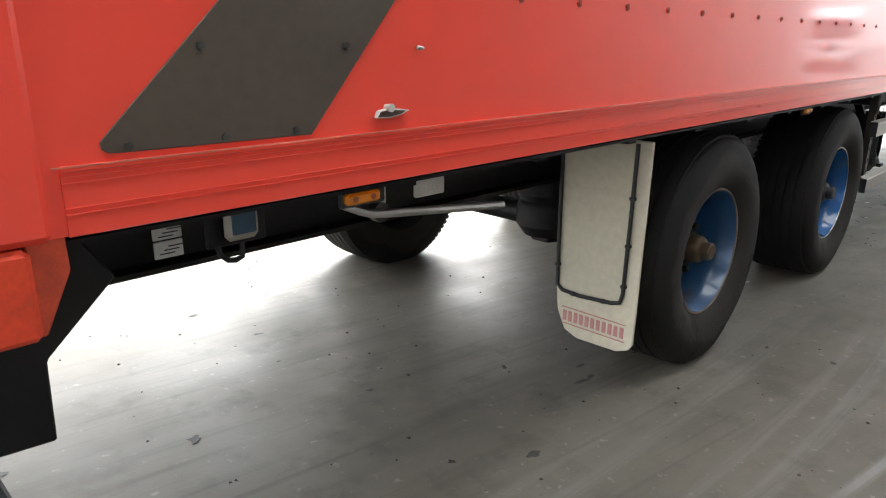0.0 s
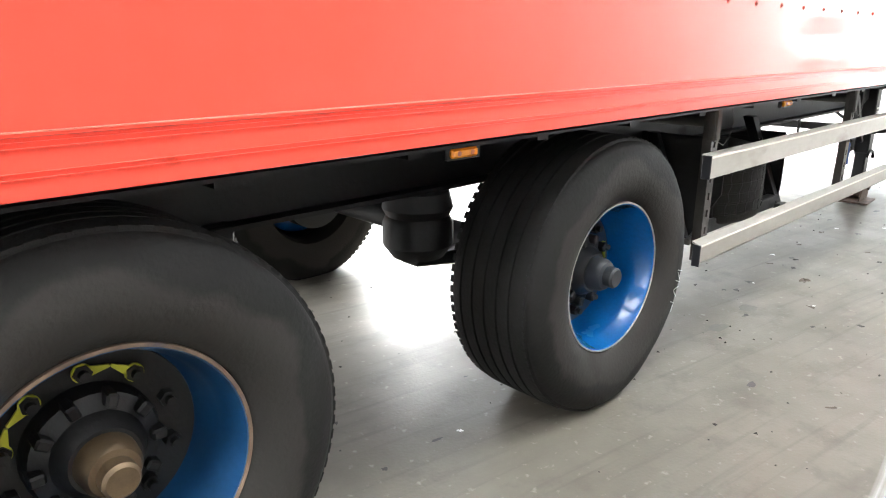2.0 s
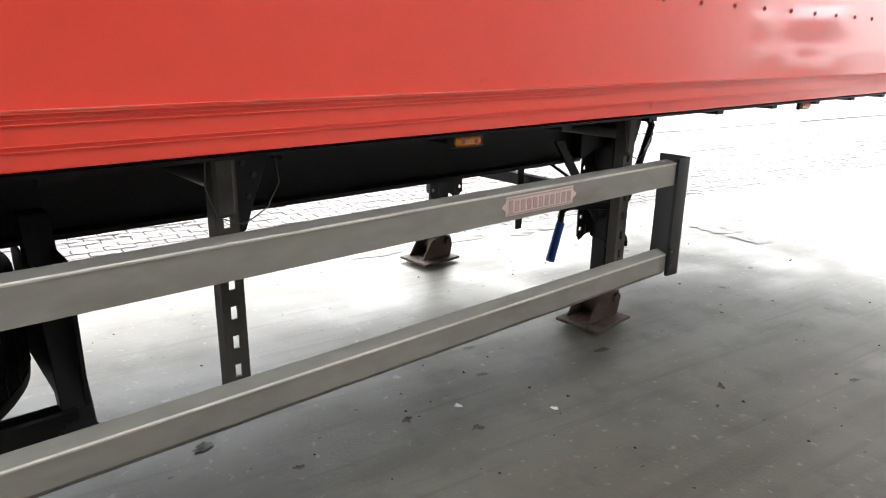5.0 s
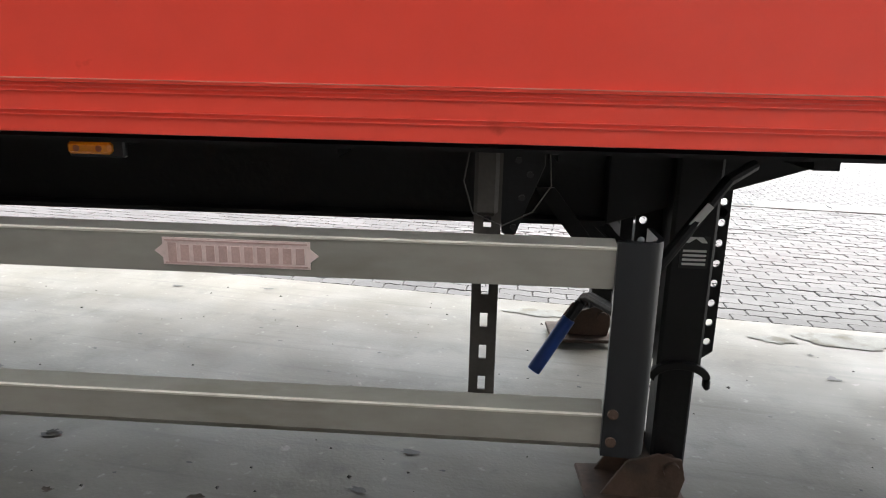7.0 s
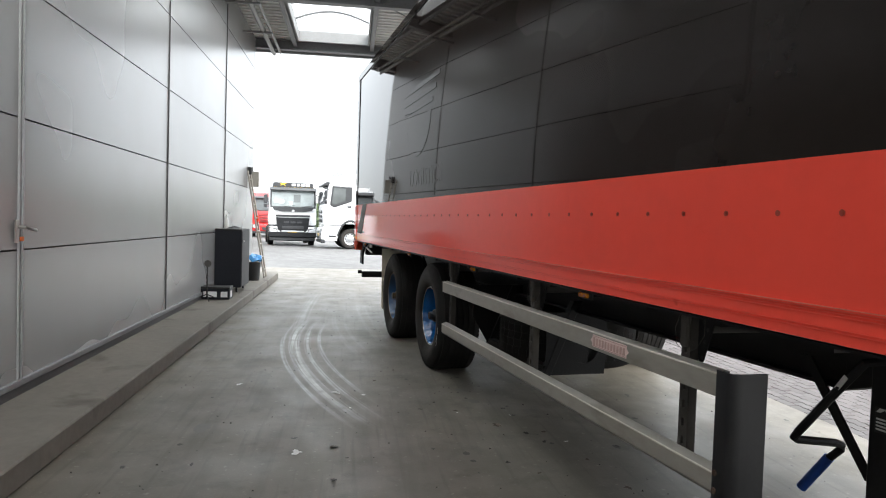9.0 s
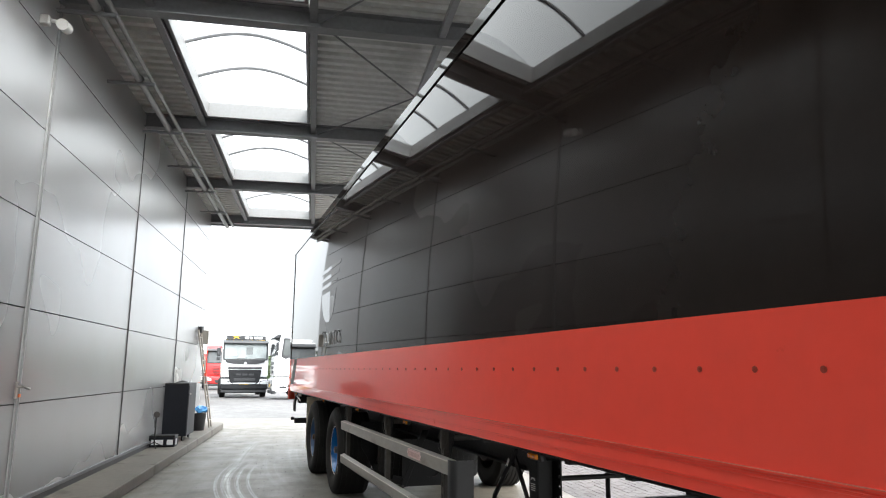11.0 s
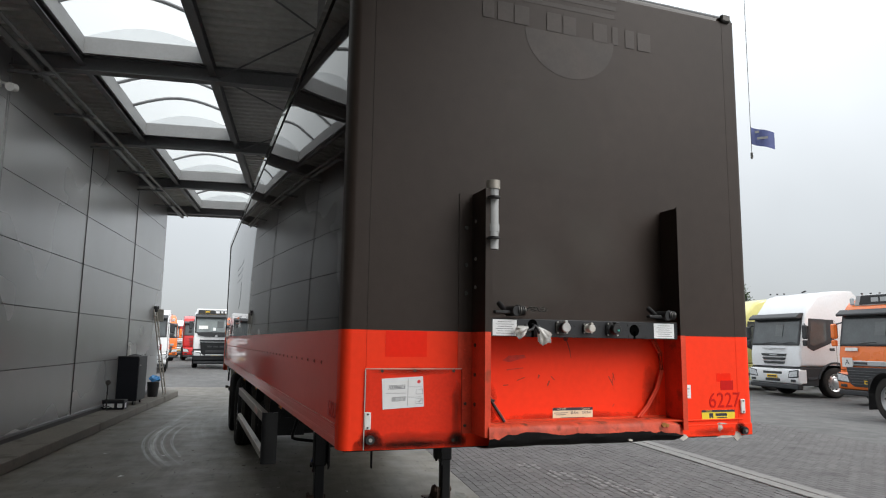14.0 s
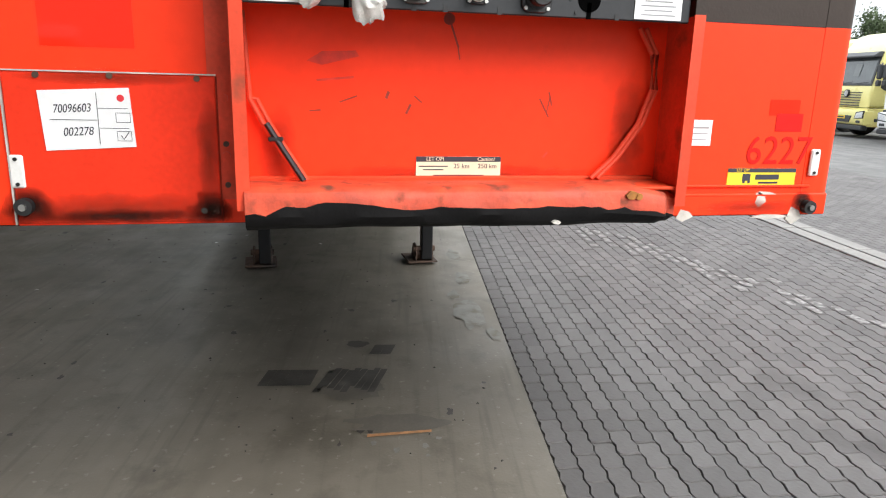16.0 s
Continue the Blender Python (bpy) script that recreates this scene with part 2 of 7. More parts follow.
M["clad"] = mat("grey_wall_cladding", (0.37, 0.375, 0.38), 0.27, metal=0.35, var=0.02, scale=0.12)
M["joint"] = mat("dark_panel_joint", (0.085, 0.085, 0.088), 0.6, var=0.1)
M["flash"] = mat("grey_flashing", (0.33, 0.335, 0.34), 0.4, metal=0.5, var=0.08, scale=2)
M["deck"] = mat("galvanised_roof_sheet", (0.70, 0.71, 0.69), 0.45, metal=0.0, var=0.08, scale=0.8, bump=0.05)
M["beam"] = mat("grey_painted_steel", (0.20, 0.205, 0.215), 0.5, var=0.1, scale=1.5, bump=0.1)
M["upstand"] = mat("grey_upstand", (0.24, 0.245, 0.25), 0.5, var=0.05, scale=2)
M["pipe"] = mat("zinc_pipe", (0.26, 0.26, 0.255), 0.4, metal=0.6, var=0.12, scale=5)


def ground_material(name, base, dark, light, rough, marks=()):
    """Hard ground: broad stains, fine grit and, for the hall floor, pale curved tyre scrub marks (centre, radius, width)."""
    m = mat(name, base, rough, var=0.18, scale=0.5, bump=0.2, bscale=70, dirt=(dark, 0.28, 1.3))
    nt, ln = m.node_tree.nodes, m.node_tree.links
    b = nt["Principled BSDF"]
    src = b.inputs["Base Color"].links[0].from_socket
    tc = nt.new("ShaderNodeTexCoord")
    grit = nt.new("ShaderNodeTexNoise")
    grit.inputs["Scale"].default_value, grit.inputs["Detail"].default_value = 24, 8
    ln.new(tc.outputs["Object"], grit.inputs["Vector"])
    r = nt.new("ShaderNodeMapRange")
    r.inputs[1].default_value, r.inputs[2].default_value = 0.63, 0.72
    ln.new(grit.outputs[0], r.inputs[0])
    x = nt.new("ShaderNodeMix")
    x.data_type = "RGBA"
    ln.new(r.outputs[0], x.inputs[0])
    ln.new(src, x.inputs[6])
    x.inputs[7].default_value = tuple(light) + (1,)
    out = x.outputs[2]
    # long drag streaks that run along the hall
    mp = nt.new("ShaderNodeMapping")
    mp.inputs["Scale"].default_value = (0.45, 3.2, 1)
    mp.inputs["Rotation"].default_value = (0, 0, radians(7))
    ln.new(tc.outputs["Object"], mp.inputs[0])
    st = nt.new("ShaderNodeTexNoise")
    st.inputs["Scale"].default_value, st.inputs["Detail"].default_value = 1.6, 6
    ln.new(mp.outputs[0], st.inputs["Vector"])
    r2 = nt.new("ShaderNodeMapRange")
    r2.inputs[1].default_value, r2.inputs[2].default_value, r2.inputs[4].default_value = 0.50, 0.72, 0.6
    ln.new(st.outputs[0], r2.inputs[0])
    # fine scrub lines and blotchy gloss
    mp2 = nt.new("ShaderNodeMapping")
    mp2.inputs["Scale"].default_value = (0.9, 20.0, 1)
    mp2.inputs["Rotation"].default_value = (0, 0, radians(5))
    ln.new(tc.outputs["Object"], mp2.inputs[0])
    fl = nt.new("ShaderNodeTexNoise")
    fl.inputs["Scale"].default_value, fl.inputs["Detail"].default_value = 1.1, 5
    ln.new(mp2.outputs[0], fl.inputs["Vector"])
    r3 = nt.new("ShaderNodeMapRange")
    r3.inputs[1].default_value, r3.inputs[2].default_value, r3.inputs[4].default_value = 0.55, 0.70, 0.40
    ln.new(fl.outputs[0], r3.inputs[0])
    x3 = nt.new("ShaderNodeMix")
    x3.data_type = "RGBA"
    ln.new(r3.outputs[0], x3.inputs[0])
    ln.new(out, x3.inputs[6])
    x3.inputs[7].default_value = tuple(0.7 * c for c in dark) + (1,)
    out = x3.outputs[2]
    bl = nt.new("ShaderNodeTexNoise")
    bl.inputs["Scale"].default_value, bl.inputs["Detail"].default_value, bl.inputs["Roughness"].default_value = 4.2, 9, 0.65
    ln.new(tc.outputs["Object"], bl.inputs["Vector"])
    r5 = nt.new("ShaderNodeMapRange")
    r5.inputs[1].default_value, r5.inputs[2].default_value, r5.inputs[4].default_value = 0.53, 0.68, 0.62
    ln.new(bl.outputs[0], r5.inputs[0])
    x5 = nt.new("ShaderNodeMix")
    x5.data_type = "RGBA"
    ln.new(r5.outputs[0], x5.inputs[0])
    ln.new(out, x5.inputs[6])
    x5.inputs[7].default_value = tuple(0.85 * c for c in dark) + (1,)
    out = x5.outputs[2]
    gl_n = nt.new("ShaderNodeTexNoise")
    gl_n.inputs["Scale"].default_value, gl_n.inputs["Detail"].default_value = 2.3, 7
    ln.new(tc.outputs["Object"], gl_n.inputs["Vector"])
    r4 = nt.new("ShaderNodeMapRange")
    r4.inputs[1].default_value, r4.inputs[2].default_value, r4.inputs[3].default_value, r4.inputs[4].default_value = 0.35, 0.65, rough * 0.88, min(1, rough * 1.2)
    ln.new(gl_n.outputs[0], r4.inputs[0])
    ln.new(r4.outputs[0], b.inputs["Roughness"])
    x2 = nt.new("ShaderNodeMix")
    x2.data_type = "RGBA"
    ln.new(r2.outputs[0], x2.inputs[0])
    ln.new(out, x2.inputs[6])
    x2.inputs[7].default_value = tuple(dark) + (1,)
    out = x2.outputs[2]
    for (cx, cy), radius, width, lo_angle, hi_angle, strength in marks:
        sep = nt.new("ShaderNodeSeparateXYZ")
        ln.new(tc.outputs["Object"], sep.inputs[0])

        def math_node(op, a, c=None):
            n = nt.new("ShaderNodeMath")
            n.operation = op
            for i, v in enumerate((a, c)):
                if v is None:
                    continue
                if hasattr(v, "is_linked"):
                    ln.new(v, n.inputs[i])
                else:
                    n.inputs[i].default_value = v
            return n.outputs[0]

        dx, dy = math_node("SUBTRACT", sep.outputs[0], cx), math_node("SUBTRACT", sep.outputs[1], cy)
        dist = math_node("SQRT", math_node("ADD", math_node("MULTIPLY", dx, dx), math_node("MULTIPLY", dy, dy)))
        off = math_node("ABSOLUTE", math_node("SUBTRACT", dist, radius))
        band = nt.new("ShaderNodeMapRange")
        band.inputs[1].default_value, band.inputs[2].default_value = width, width * 0.35
        ln.new(off, band.inputs[0])
        ang = math_node("ARCTAN2", dy, dx)
        a1 = nt.new("ShaderNodeMapRange")
        a1.inputs[1].default_value, a1.inputs[2].default_value = lo_angle, lo_angle + 0.3 * (hi_angle - lo_angle)
        ln.new(ang, a1.inputs[0])
        a2 = nt.new("ShaderNodeMapRange")
        a2.inputs[1].default_value, a2.inputs[2].default_value = hi_angle, hi_angle - 0.25 * (hi_angle - lo_angle)
        ln.new(ang, a2.inputs[0])
        nz = nt.new("ShaderNodeTexNoise")
        nz.inputs["Scale"].default_value = 7
        ln.new(tc.outputs["Object"], nz.inputs["Vector"])
        groove = nt.new("ShaderNodeTexNoise")
        groove.inputs["Scale"].default_value, groove.inputs["Detail"].default_value = 1.0, 2
        lane = nt.new("ShaderNodeCombineXYZ")
        ln.new(math_node("MULTIPLY", dist, 42.0), lane.inputs[0])
        ln.new(math_node("MULTIPLY", ang, 6.0), lane.inputs[1])
        ln.new(lane.outputs[0], groove.inputs["Vector"])
        gr = nt.new("ShaderNodeMapRange")
        gr.inputs[1].default_value, gr.inputs[2].default_value, gr.inputs[3].default_value, gr.inputs[4].default_value = 0.38, 0.58, 0.25, 1.35
        ln.new(groove.outputs[0], gr.inputs[0])
        strength = math_node("MULTIPLY", gr.outputs[0], strength)
        fac = math_node("MULTIPLY", math_node("MULTIPLY", band.outputs[0], a1.outputs[0]), math_node("MULTIPLY", a2.outputs[0], math_node("MULTIPLY", nz.outputs[0], strength)))
        y = nt.new("ShaderNodeMix")
        y.data_type = "RGBA"
        ln.new(fac, y.inputs[0])
        ln.new(out, y.inputs[6])
        y.inputs[7].default_value = (0.55, 0.55, 0.54, 1)
        out = y.outputs[2]
    ln.new(out, b.inputs["Base Color"])
    return m


ARCS = [((-3.6, 11.2), 9.57, 0.075, -1.72, -1.14, 1.15), ((-3.6, 11.2), 9.42, 0.045, -1.7, -1.15, 0.8), ((-3.6, 11.2), 9.70, 0.03, -1.7, -1.14, 0.8), ((-3.6, 11.2), 9.28, 0.03, -1.66, -1.2, 0.7),
        ((-5.6, 61.6), 60.0, 0.12, -1.62, -1.53, 0.30), ((-5.2, 15.16), 13.10, 0.05, -1.62, -1.29, 0.13), ((-5.2, 15.16), 12.96, 0.03, -1.6, -1.31, 0.10),
        ((-6.6, 26.3), 23.9, 0.045, -1.61, -1.38, 0.12), ((-6.6, 26.3), 23.77, 0.03, -1.6, -1.39, 0.10)]
M["slab"] = ground_material("hall_concrete_floor", (0.150, 0.134, 0.108), (0.088, 0.077, 0.060), (0.22, 0.205, 0.175), 0.50, ARCS)
M["asphalt"] = ground_material("worn_yard_asphalt", (0.108, 0.106, 0.104), (0.075, 0.073, 0.071), (0.17, 0.166, 0.162), 0.8)


# ==== mesh helpers ====
def bx(bm, c, s, bev=0.0, rot=None):
    """A box of size s about c, with bevelled edges."""
    m = Matrix.Translation(c) @ (rot.to_4x4() if rot else Matrix()) @ Matrix.Diagonal((*s, 1))
    made = bmesh.ops.create_cube(bm, size=1, matrix=m)
    if bev:
        edges = list({e for v in made["verts"] for e in v.link_edges})
        bmesh.ops.bevel(bm, geom=edges, offset=bev, segments=1, affect="EDGES", profile=0.5)
    return bm


def cy(bm, p, q, r, seg=16, r2=None, caps=True):
    """A round bar from p to q."""
    p, q = Vector(p), Vector(q)
    m = Matrix.Translation((p + q) / 2) @ (q - p).to_track_quat("Z", "Y").to_matrix().to_4x4()
    bmesh.ops.create_cone(bm, cap_ends=caps, segments=seg, radius1=r, radius2=r if r2 is None else r2, depth=(q - p).length, matrix=m)
    return bm


def pipe(bm, pts, r, seg=8):
    """A bent round bar through the points."""
    pts = [Vector(p) for p in pts]
    rings = []
    for i, p in enumerate(pts):
        d = (pts[min(i + 1, len(pts) - 1)] - pts[max(i - 1, 0)]).normalized()
        q = d.to_track_quat("Z", "Y")
        rings.append([bm.verts.new(p + q @ Vector((r * math.cos(2 * math.pi * k / seg), r * math.sin(2 * math.pi * k / seg), 0))) for k in range(seg)])
    for a, b in zip(rings, rings[1:]):
        for k in range(seg):
            bm.faces.new((a[k], a[(k + 1) % seg], b[(k + 1) % seg], b[k]))
    bm.faces.new(rings[0][::-1])
    bm.faces.new(rings[-1])
    return bm


def lathe(bm, prof, seg=48, closed=False):
    """Turns a profile of (radius, y) about the y axis."""
    rings = [[bm.verts.new((r * math.cos(2 * math.pi * k / seg), y, r * math.sin(2 * math.pi * k / seg))) for k in range(seg)] for r, y in prof]
    pairs = list(zip(rings, rings[1:])) + ([(rings[-1], rings[0])] if closed else [])
    for a, b in pairs:
        for k in range(seg):
            bm.faces.new((a[k], b[k], b[(k + 1) % seg], a[(k + 1) % seg]))
    bmesh.ops.recalc_face_normals(bm, faces=bm.faces)
    return bm


def prism(bm, pts, axis, a, b, bev=0.0):
    """A flat outline drawn out along an axis from a to b: the outline's two numbers are the other axes in order."""
    def at(p, h):
        return {"x": (h, p[0], p[1]), "y": (p[0], h, p[1]), "z": (p[0], p[1], h)}[axis]
    lo = [bm.verts.new(at(p, a)) for p in pts]
    hi = [bm.verts.new(at(p, b)) for p in pts]
    n = len(pts)
    fs = [bm.faces.new(lo), bm.faces.new(hi[::-1])]
    fs += [bm.faces.new((lo[i], hi[i], hi[(i + 1) % n], lo[(i + 1) % n])) for i in range(n)]
    bmesh.ops.recalc_face_normals(bm, faces=fs)
    if bev:
        es = list({e for f in fs for e in f.edges})
        bmesh.ops.bevel(bm, geom=es, offset=bev, segments=1, affect="EDGES", profile=0.5)
    return bm


def i_section(w, h, tf, tw, c=0.0, z=0.0):
    """Outline of an I beam about (c, z)."""
    a, b, e, f = w / 2, h / 2, tw / 2, h / 2 - tf
    return [(c + x, z + y) for x, y in ((-a, -b), (a, -b), (a, -f), (e, -f), (e, f), (a, f), (a, b), (-a, b), (-a, f), (-e, f), (-e, -f), (-a, -f))]


def holed_cell(bm, place, half_w, half_h, r, t, cx=0.0, cz=0.0):
    """A flat rectangle in the local xz plane, t thick, with one round hole."""
    rings = []
    for h in (0, t):
        inner, outer = [], []
        for k in range(16):
            c, s = math.cos(math.pi * k / 8), math.sin(math.pi * k / 8)
            f = 1 / max(abs(c) / half_w, abs(s) / half_h)
            inner.append(bm.verts.new(place @ Vector((cx + r * c, h, cz + r * s))))
            outer.append(bm.verts.new(place @ Vector((f * c, h, f * s))))
        rings.append((inner, outer))
    (i0, o0), (i1, o1) = rings
    for k in range(16):
        n = (k + 1) % 16
        for q in ((i0[k], i0[n], o0[n], o0[k]), (i1[k], o1[k], o1[n], i1[n]), (i0[k], i1[k], i1[n], i0[n]), (o0[k], o0[n], o1[n], o1[k])):
            bm.faces.new(q)
    return bm


def mesh_of(name, bm, material):
    me = bpy.data.meshes.new(name)
    bm.to_mesh(me)
    bm.free()
    me.polygons.foreach_set("use_smooth", [True] * len(me.polygons))
    me.set_sharp_from_angle(angle=radians(32))
    me.materials.append(material)
    return me


def part(name, bm, material, parent=None, label="", place=None):
    """Links a bmesh, or a mesh that is ready, as one object, under a thing or a part."""
    me = bm if isinstance(bm, bpy.types.Mesh) else mesh_of(name, bm, material)
    ob = new(name, me)
    if parent:
        ob.parent = parent
    if place:
        ob.matrix_basis = place
    return tagged(ob, label)


def thing(name, label, category, place=None, group=""):
    ob = new(name)
    ob.empty_display_size = 0.2
    if place:
        ob.matrix_basis = place
    return tagged(ob, label, category, group)


def text_mesh(body, size, material, squeeze=1.0, extrude=0.0008, lean=0.0):
    """Letters in the built-in font, about their own middle, in the xy plane."""
    cu = bpy.data.curves.new("lettering", "FONT")
    cu.body, cu.size, cu.extrude, cu.shear = body, size, extrude, lean
    cu.align_x, cu.align_y = "CENTER", "CENTER"
    ob = new("lettering", cu)
    ob.scale = (squeeze, 1, 1)
    bpy.context.view_layer.update()
    me = bpy.data.meshes.new_from_object(ob.evaluated_get(bpy.context.evaluated_depsgraph_get()))
    me.transform(Matrix.Diagonal((squeeze, 1, 1, 1)))
    bpy.data.objects.remove(ob)
    bpy.data.curves.remove(cu)
    me.materials.clear()
    me.materials.append(material)
    return me


def nb():
    return bmesh.new()


RIGHT_SIDE = Euler((radians(90), 0, 0)).to_matrix().to_4x4()          # letters that face -y
FRONT_SIDE = Euler((radians(90), 0, radians(90))).to_matrix().to_4x4()  # letters that face +x


# ==== the ground, the hall ====
def sheet(name, material, corners, z, label, parent=None):
    bm = nb()
    bm.faces.new([bm.verts.new((x, y, z)) for x, y in corners])
    ob = part(name, bm, material)
    return tagged(ob, label, kind="structure")


g = sheet("ground", M["asphalt"], [(-900, -900), (900, -900), (900, 900), (-900, 900)], -0.012, "worn grey asphalt yard that reaches the horizon")
bm = nb()
bx(bm, (4.2, 2.24, -0.15), (38.6, 7.48, 0.3))
floor = tagged(part("floor", bm, M["slab"]), "dusty grey concrete hall floor with pale tyre scrub marks", kind="structure")
floor.matrix_basis = HALL

bm = nb()
prism(bm, [(-11.6, -0.3), (21.2, -0.3), (21.2, 0.665), (-11.3, 0.58), (-11.6, 0.42)], "z", 0.0, 0.15, 0.012)
kerb = tagged(part("pavement", bm, M["concrete"]), "raised concrete kerb walkway along the hall wall", kind="structure")
kerb.matrix_basis = HALL

wall = part("wall_north", bx(nb(), (4.97, -0.17, 2.78), (32.04, 0.2, 5.56)), M["joint"])
wall.matrix_basis = HALL
tagged(wall, "dark joints behind grey metal wall cladding", kind="structure")
COLS = [-11.05, -7.49, -3.745, 0.0, 3.745, 7.49, 11.235, 14.98, 18.725, 21.0]
ROWS = [0.25, 1.17, 2.084, 2.994, 3.897, 4.81, 5.52]
for i in range(len(COLS) - 1):
    for j in range(len(ROWS) - 1):
        a, b, c, d = COLS[i] + 0.006, COLS[i + 1] - 0.006, ROWS[j] + 0.006, ROWS[j + 1] - 0.006
        part("panel", bx(nb(), ((a + b) / 2, -0.035, (c + d) / 2), (b - a, 0.07, d - c)), M["clad"], wall)
for u in COLS[1:-1]:
    bm = nb()
    bx(bm, (u, 0.004, 2.72), (0.012, 0.02, 4.95))
    part("joint_strip", bm, M["joint"], wall)
part("cover_strip", prism(nb(), [(-0.035, 0.0), (0.035, 0.0), (0.03, 0.014), (0.010, 0.016), (0.008, 0.026), (-0.008, 0.026), (-0.010, 0.016), (-0.03, 0.014)], "z", 0.26, 5.5), M["flash"], wall, "pale steel cover strip over a wall joint")
part("flashing", bx(nb(), (5.0, 0.008, 0.24), (31.9, 0.035, 0.045), 0.004), M["beam"], wall)
part("plinth", bx(nb(), (5.0, -0.03, 0.185), (31.9, 0.08, 0.08)), M["joint"], wall)

# the roof: trapezoid sheet with a row of openings for the roof lights
RAFTERS = [-11.0, -7.42, -3.745, 0.0, 3.745, 7.49, 11.235, 14.98, 18.725]
ROOF_END = 20.4
ZR = 5.53


def deck_strip(bm, u0, u1, v0, v1):
    n = int(round((u1 - u0) / 0.2))
    pitch = (u1 - u0) / n
    prof = []
    for k in range(n):
        s = u0 + k * pitch
        prof += [(s, 0), (s + pitch * 0.45, 0), (s + pitch * 0.56, 0.10), (s + pitch * 0.89, 0.10)]
    prof.append((u1, 0))
    lo = [bm.verts.new((u, v0, ZR + h)) for u, h in prof]
    hi = [bm.verts.new((u, v1, ZR + h)) for u, h in prof]
    for k in range(len(prof) - 1):
        bm.faces.new((lo[k], hi[k], hi[k + 1], lo[k + 1]))


bm = nb()
deck_strip(bm, -11.35, ROOF_END, -0.3, 0.95)
deck_strip(bm, -11.35, ROOF_END, 2.57, 6.35)
SKY = []
for a, b in zip(RAFTERS, RAFTERS[1:] + [ROOF_END]):
    # the light from u 3.745 is unseen, added to brighten floor and red side
    if a < 5:
        SKY.append((a + 0.30, b - 0.30))
cuts = [-11.35] + [x for s in SKY for x in s] + [ROOF_END]
for a, b in zip(cuts[::2], cuts[1::2]):
    deck_strip(bm, a, b, 0.95, 2.57)
for v0, v1 in ((-0.3, 0.95), (2.57, 6.35)):
    bx(bm, ((ROOF_END - 11.35) / 2, (v0 + v1) / 2, ZR + 0.12), (ROOF_END + 11.35, v1 - v0, 0.1))
ceil = part("ceiling", bm, M["deck"])
ceil.matrix_basis = HALL
tagged(ceil, "galvanised trapezoid roof sheet of the hall", kind="structure")

glass = bpy.data.materials.new("opal_roof_light")
glass.use_nodes = True
gn, gl = glass.node_tree.nodes, glass.node_tree.links
tr, ts, mx = gn.new("ShaderNodeBsdfTransparent"), gn.new("ShaderNodeBsdfTranslucent"), gn.new("ShaderNodeMixShader")
tr.inputs[0].default_value = (0.76, 0.77, 0.76, 1)
ts.inputs[0].default_value = (0.72, 0.73, 0.71, 1)
mx.inputs[0].default_value = 0.3
gl.new(tr.outputs[0], mx.inputs[1])
gl.new(ts.outputs[0], mx.inputs[2])
gl.new(mx.outputs[0], gn["Material Output"].inputs[0])

for a, b in SKY:
    rl = thing("roof_light", "arched opal roof light on a grey upstand", "roof light", HALL, "roof lights of the hall")
    L = b - a
    for nm, c, s in (("upstand", ((a + b) / 2, 0.97, ZR + 0.03), (L, 0.04, 0.24)), ("upstand", ((a + b) / 2, 2.55, ZR + 0.03), (L, 0.04, 0.24)),
                     ("upstand", (a + 0.02, 1.76, ZR + 0.03), (0.04, 1.54, 0.24)), ("upstand", (b - 0.02, 1.76, ZR + 0.03), (0.04, 1.54, 0.24))):
        part(nm, bx(nb(), c, s, 0.004), M["upstand"], rl)
    bm = nb()
    arc = [(0.95 + 1.62 * k / 12, ZR + 0.15 + 0.20 * math.sin(math.pi * k / 12)) for k in range(13)]
    lo, hi = [bm.verts.new((a, v, z)) for v, z in arc], [bm.verts.new((b, v, z)) for v, z in arc]
    for k in range(12):
        bm.faces.new((lo[k], lo[k + 1], hi[k + 1], hi[k]))
    bm.faces.new(lo)
    bm.faces.new(hi)
    pane = part("pane", bm, glass, rl, "arched opal plastic glazing")
    pane.visible_shadow = False
    n = max(2, int(round(L / 0.98)))
    for k in range(1, n):
        u = a + L * k / n
        part("rib", pipe(nb(), [(u, v, z - 0.025) for v, z in arc], 0.026, 6), M["beam"], rl)

for u in RAFTERS:
    bm = prism(nb(), i_section(0.16, 0.224, 0.014, 0.010, u, 5.41), "y", -0.3, 6.26)
    bm2 = part("beam", bm, M["beam"])
    bm2.matrix_basis = HALL
    tagged(bm2, "grey steel roof rafter", kind="structure")
for v in (0.89, 2.63):
    bm = prism(nb(), i_section(0.09, 0.14, 0.010, 0.008, v, 5.455), "x", -11.2, 20.3)
    ob = part("beam", bm, M["beam"])
    ob.matrix_basis = HALL
    tagged(ob, "grey steel purlin beside the roof lights", kind="structure")
bm = nb()
bx(bm, (4.55, 4.10, 5.35), (31.5, 0.08, 0.08), 0.006)
ob = part("beam", bm, M["flash"])
ob.matrix_basis = HALL
tagged(ob, "pale steel tie beam under the roof", kind="structure")
bm = nb()
bx(bm, (4.55, 6.32, 5.5), (31.7, 0.12, 0.62), 0.01)
ob = part("trim", bm, M["beam"])
ob.matrix_basis = HALL
tagged(ob, "grey metal roof edge fascia", kind="structure")
bm = nb()
bx(bm, (-11.25, 3.0, 5.50), (0.10, 6.6, 0.44), 0.01)
ob = part("trim", bm, M["beam"])
ob.matrix_basis = HALL
tagged(ob, "grey metal fascia over the hall opening", kind="structure")
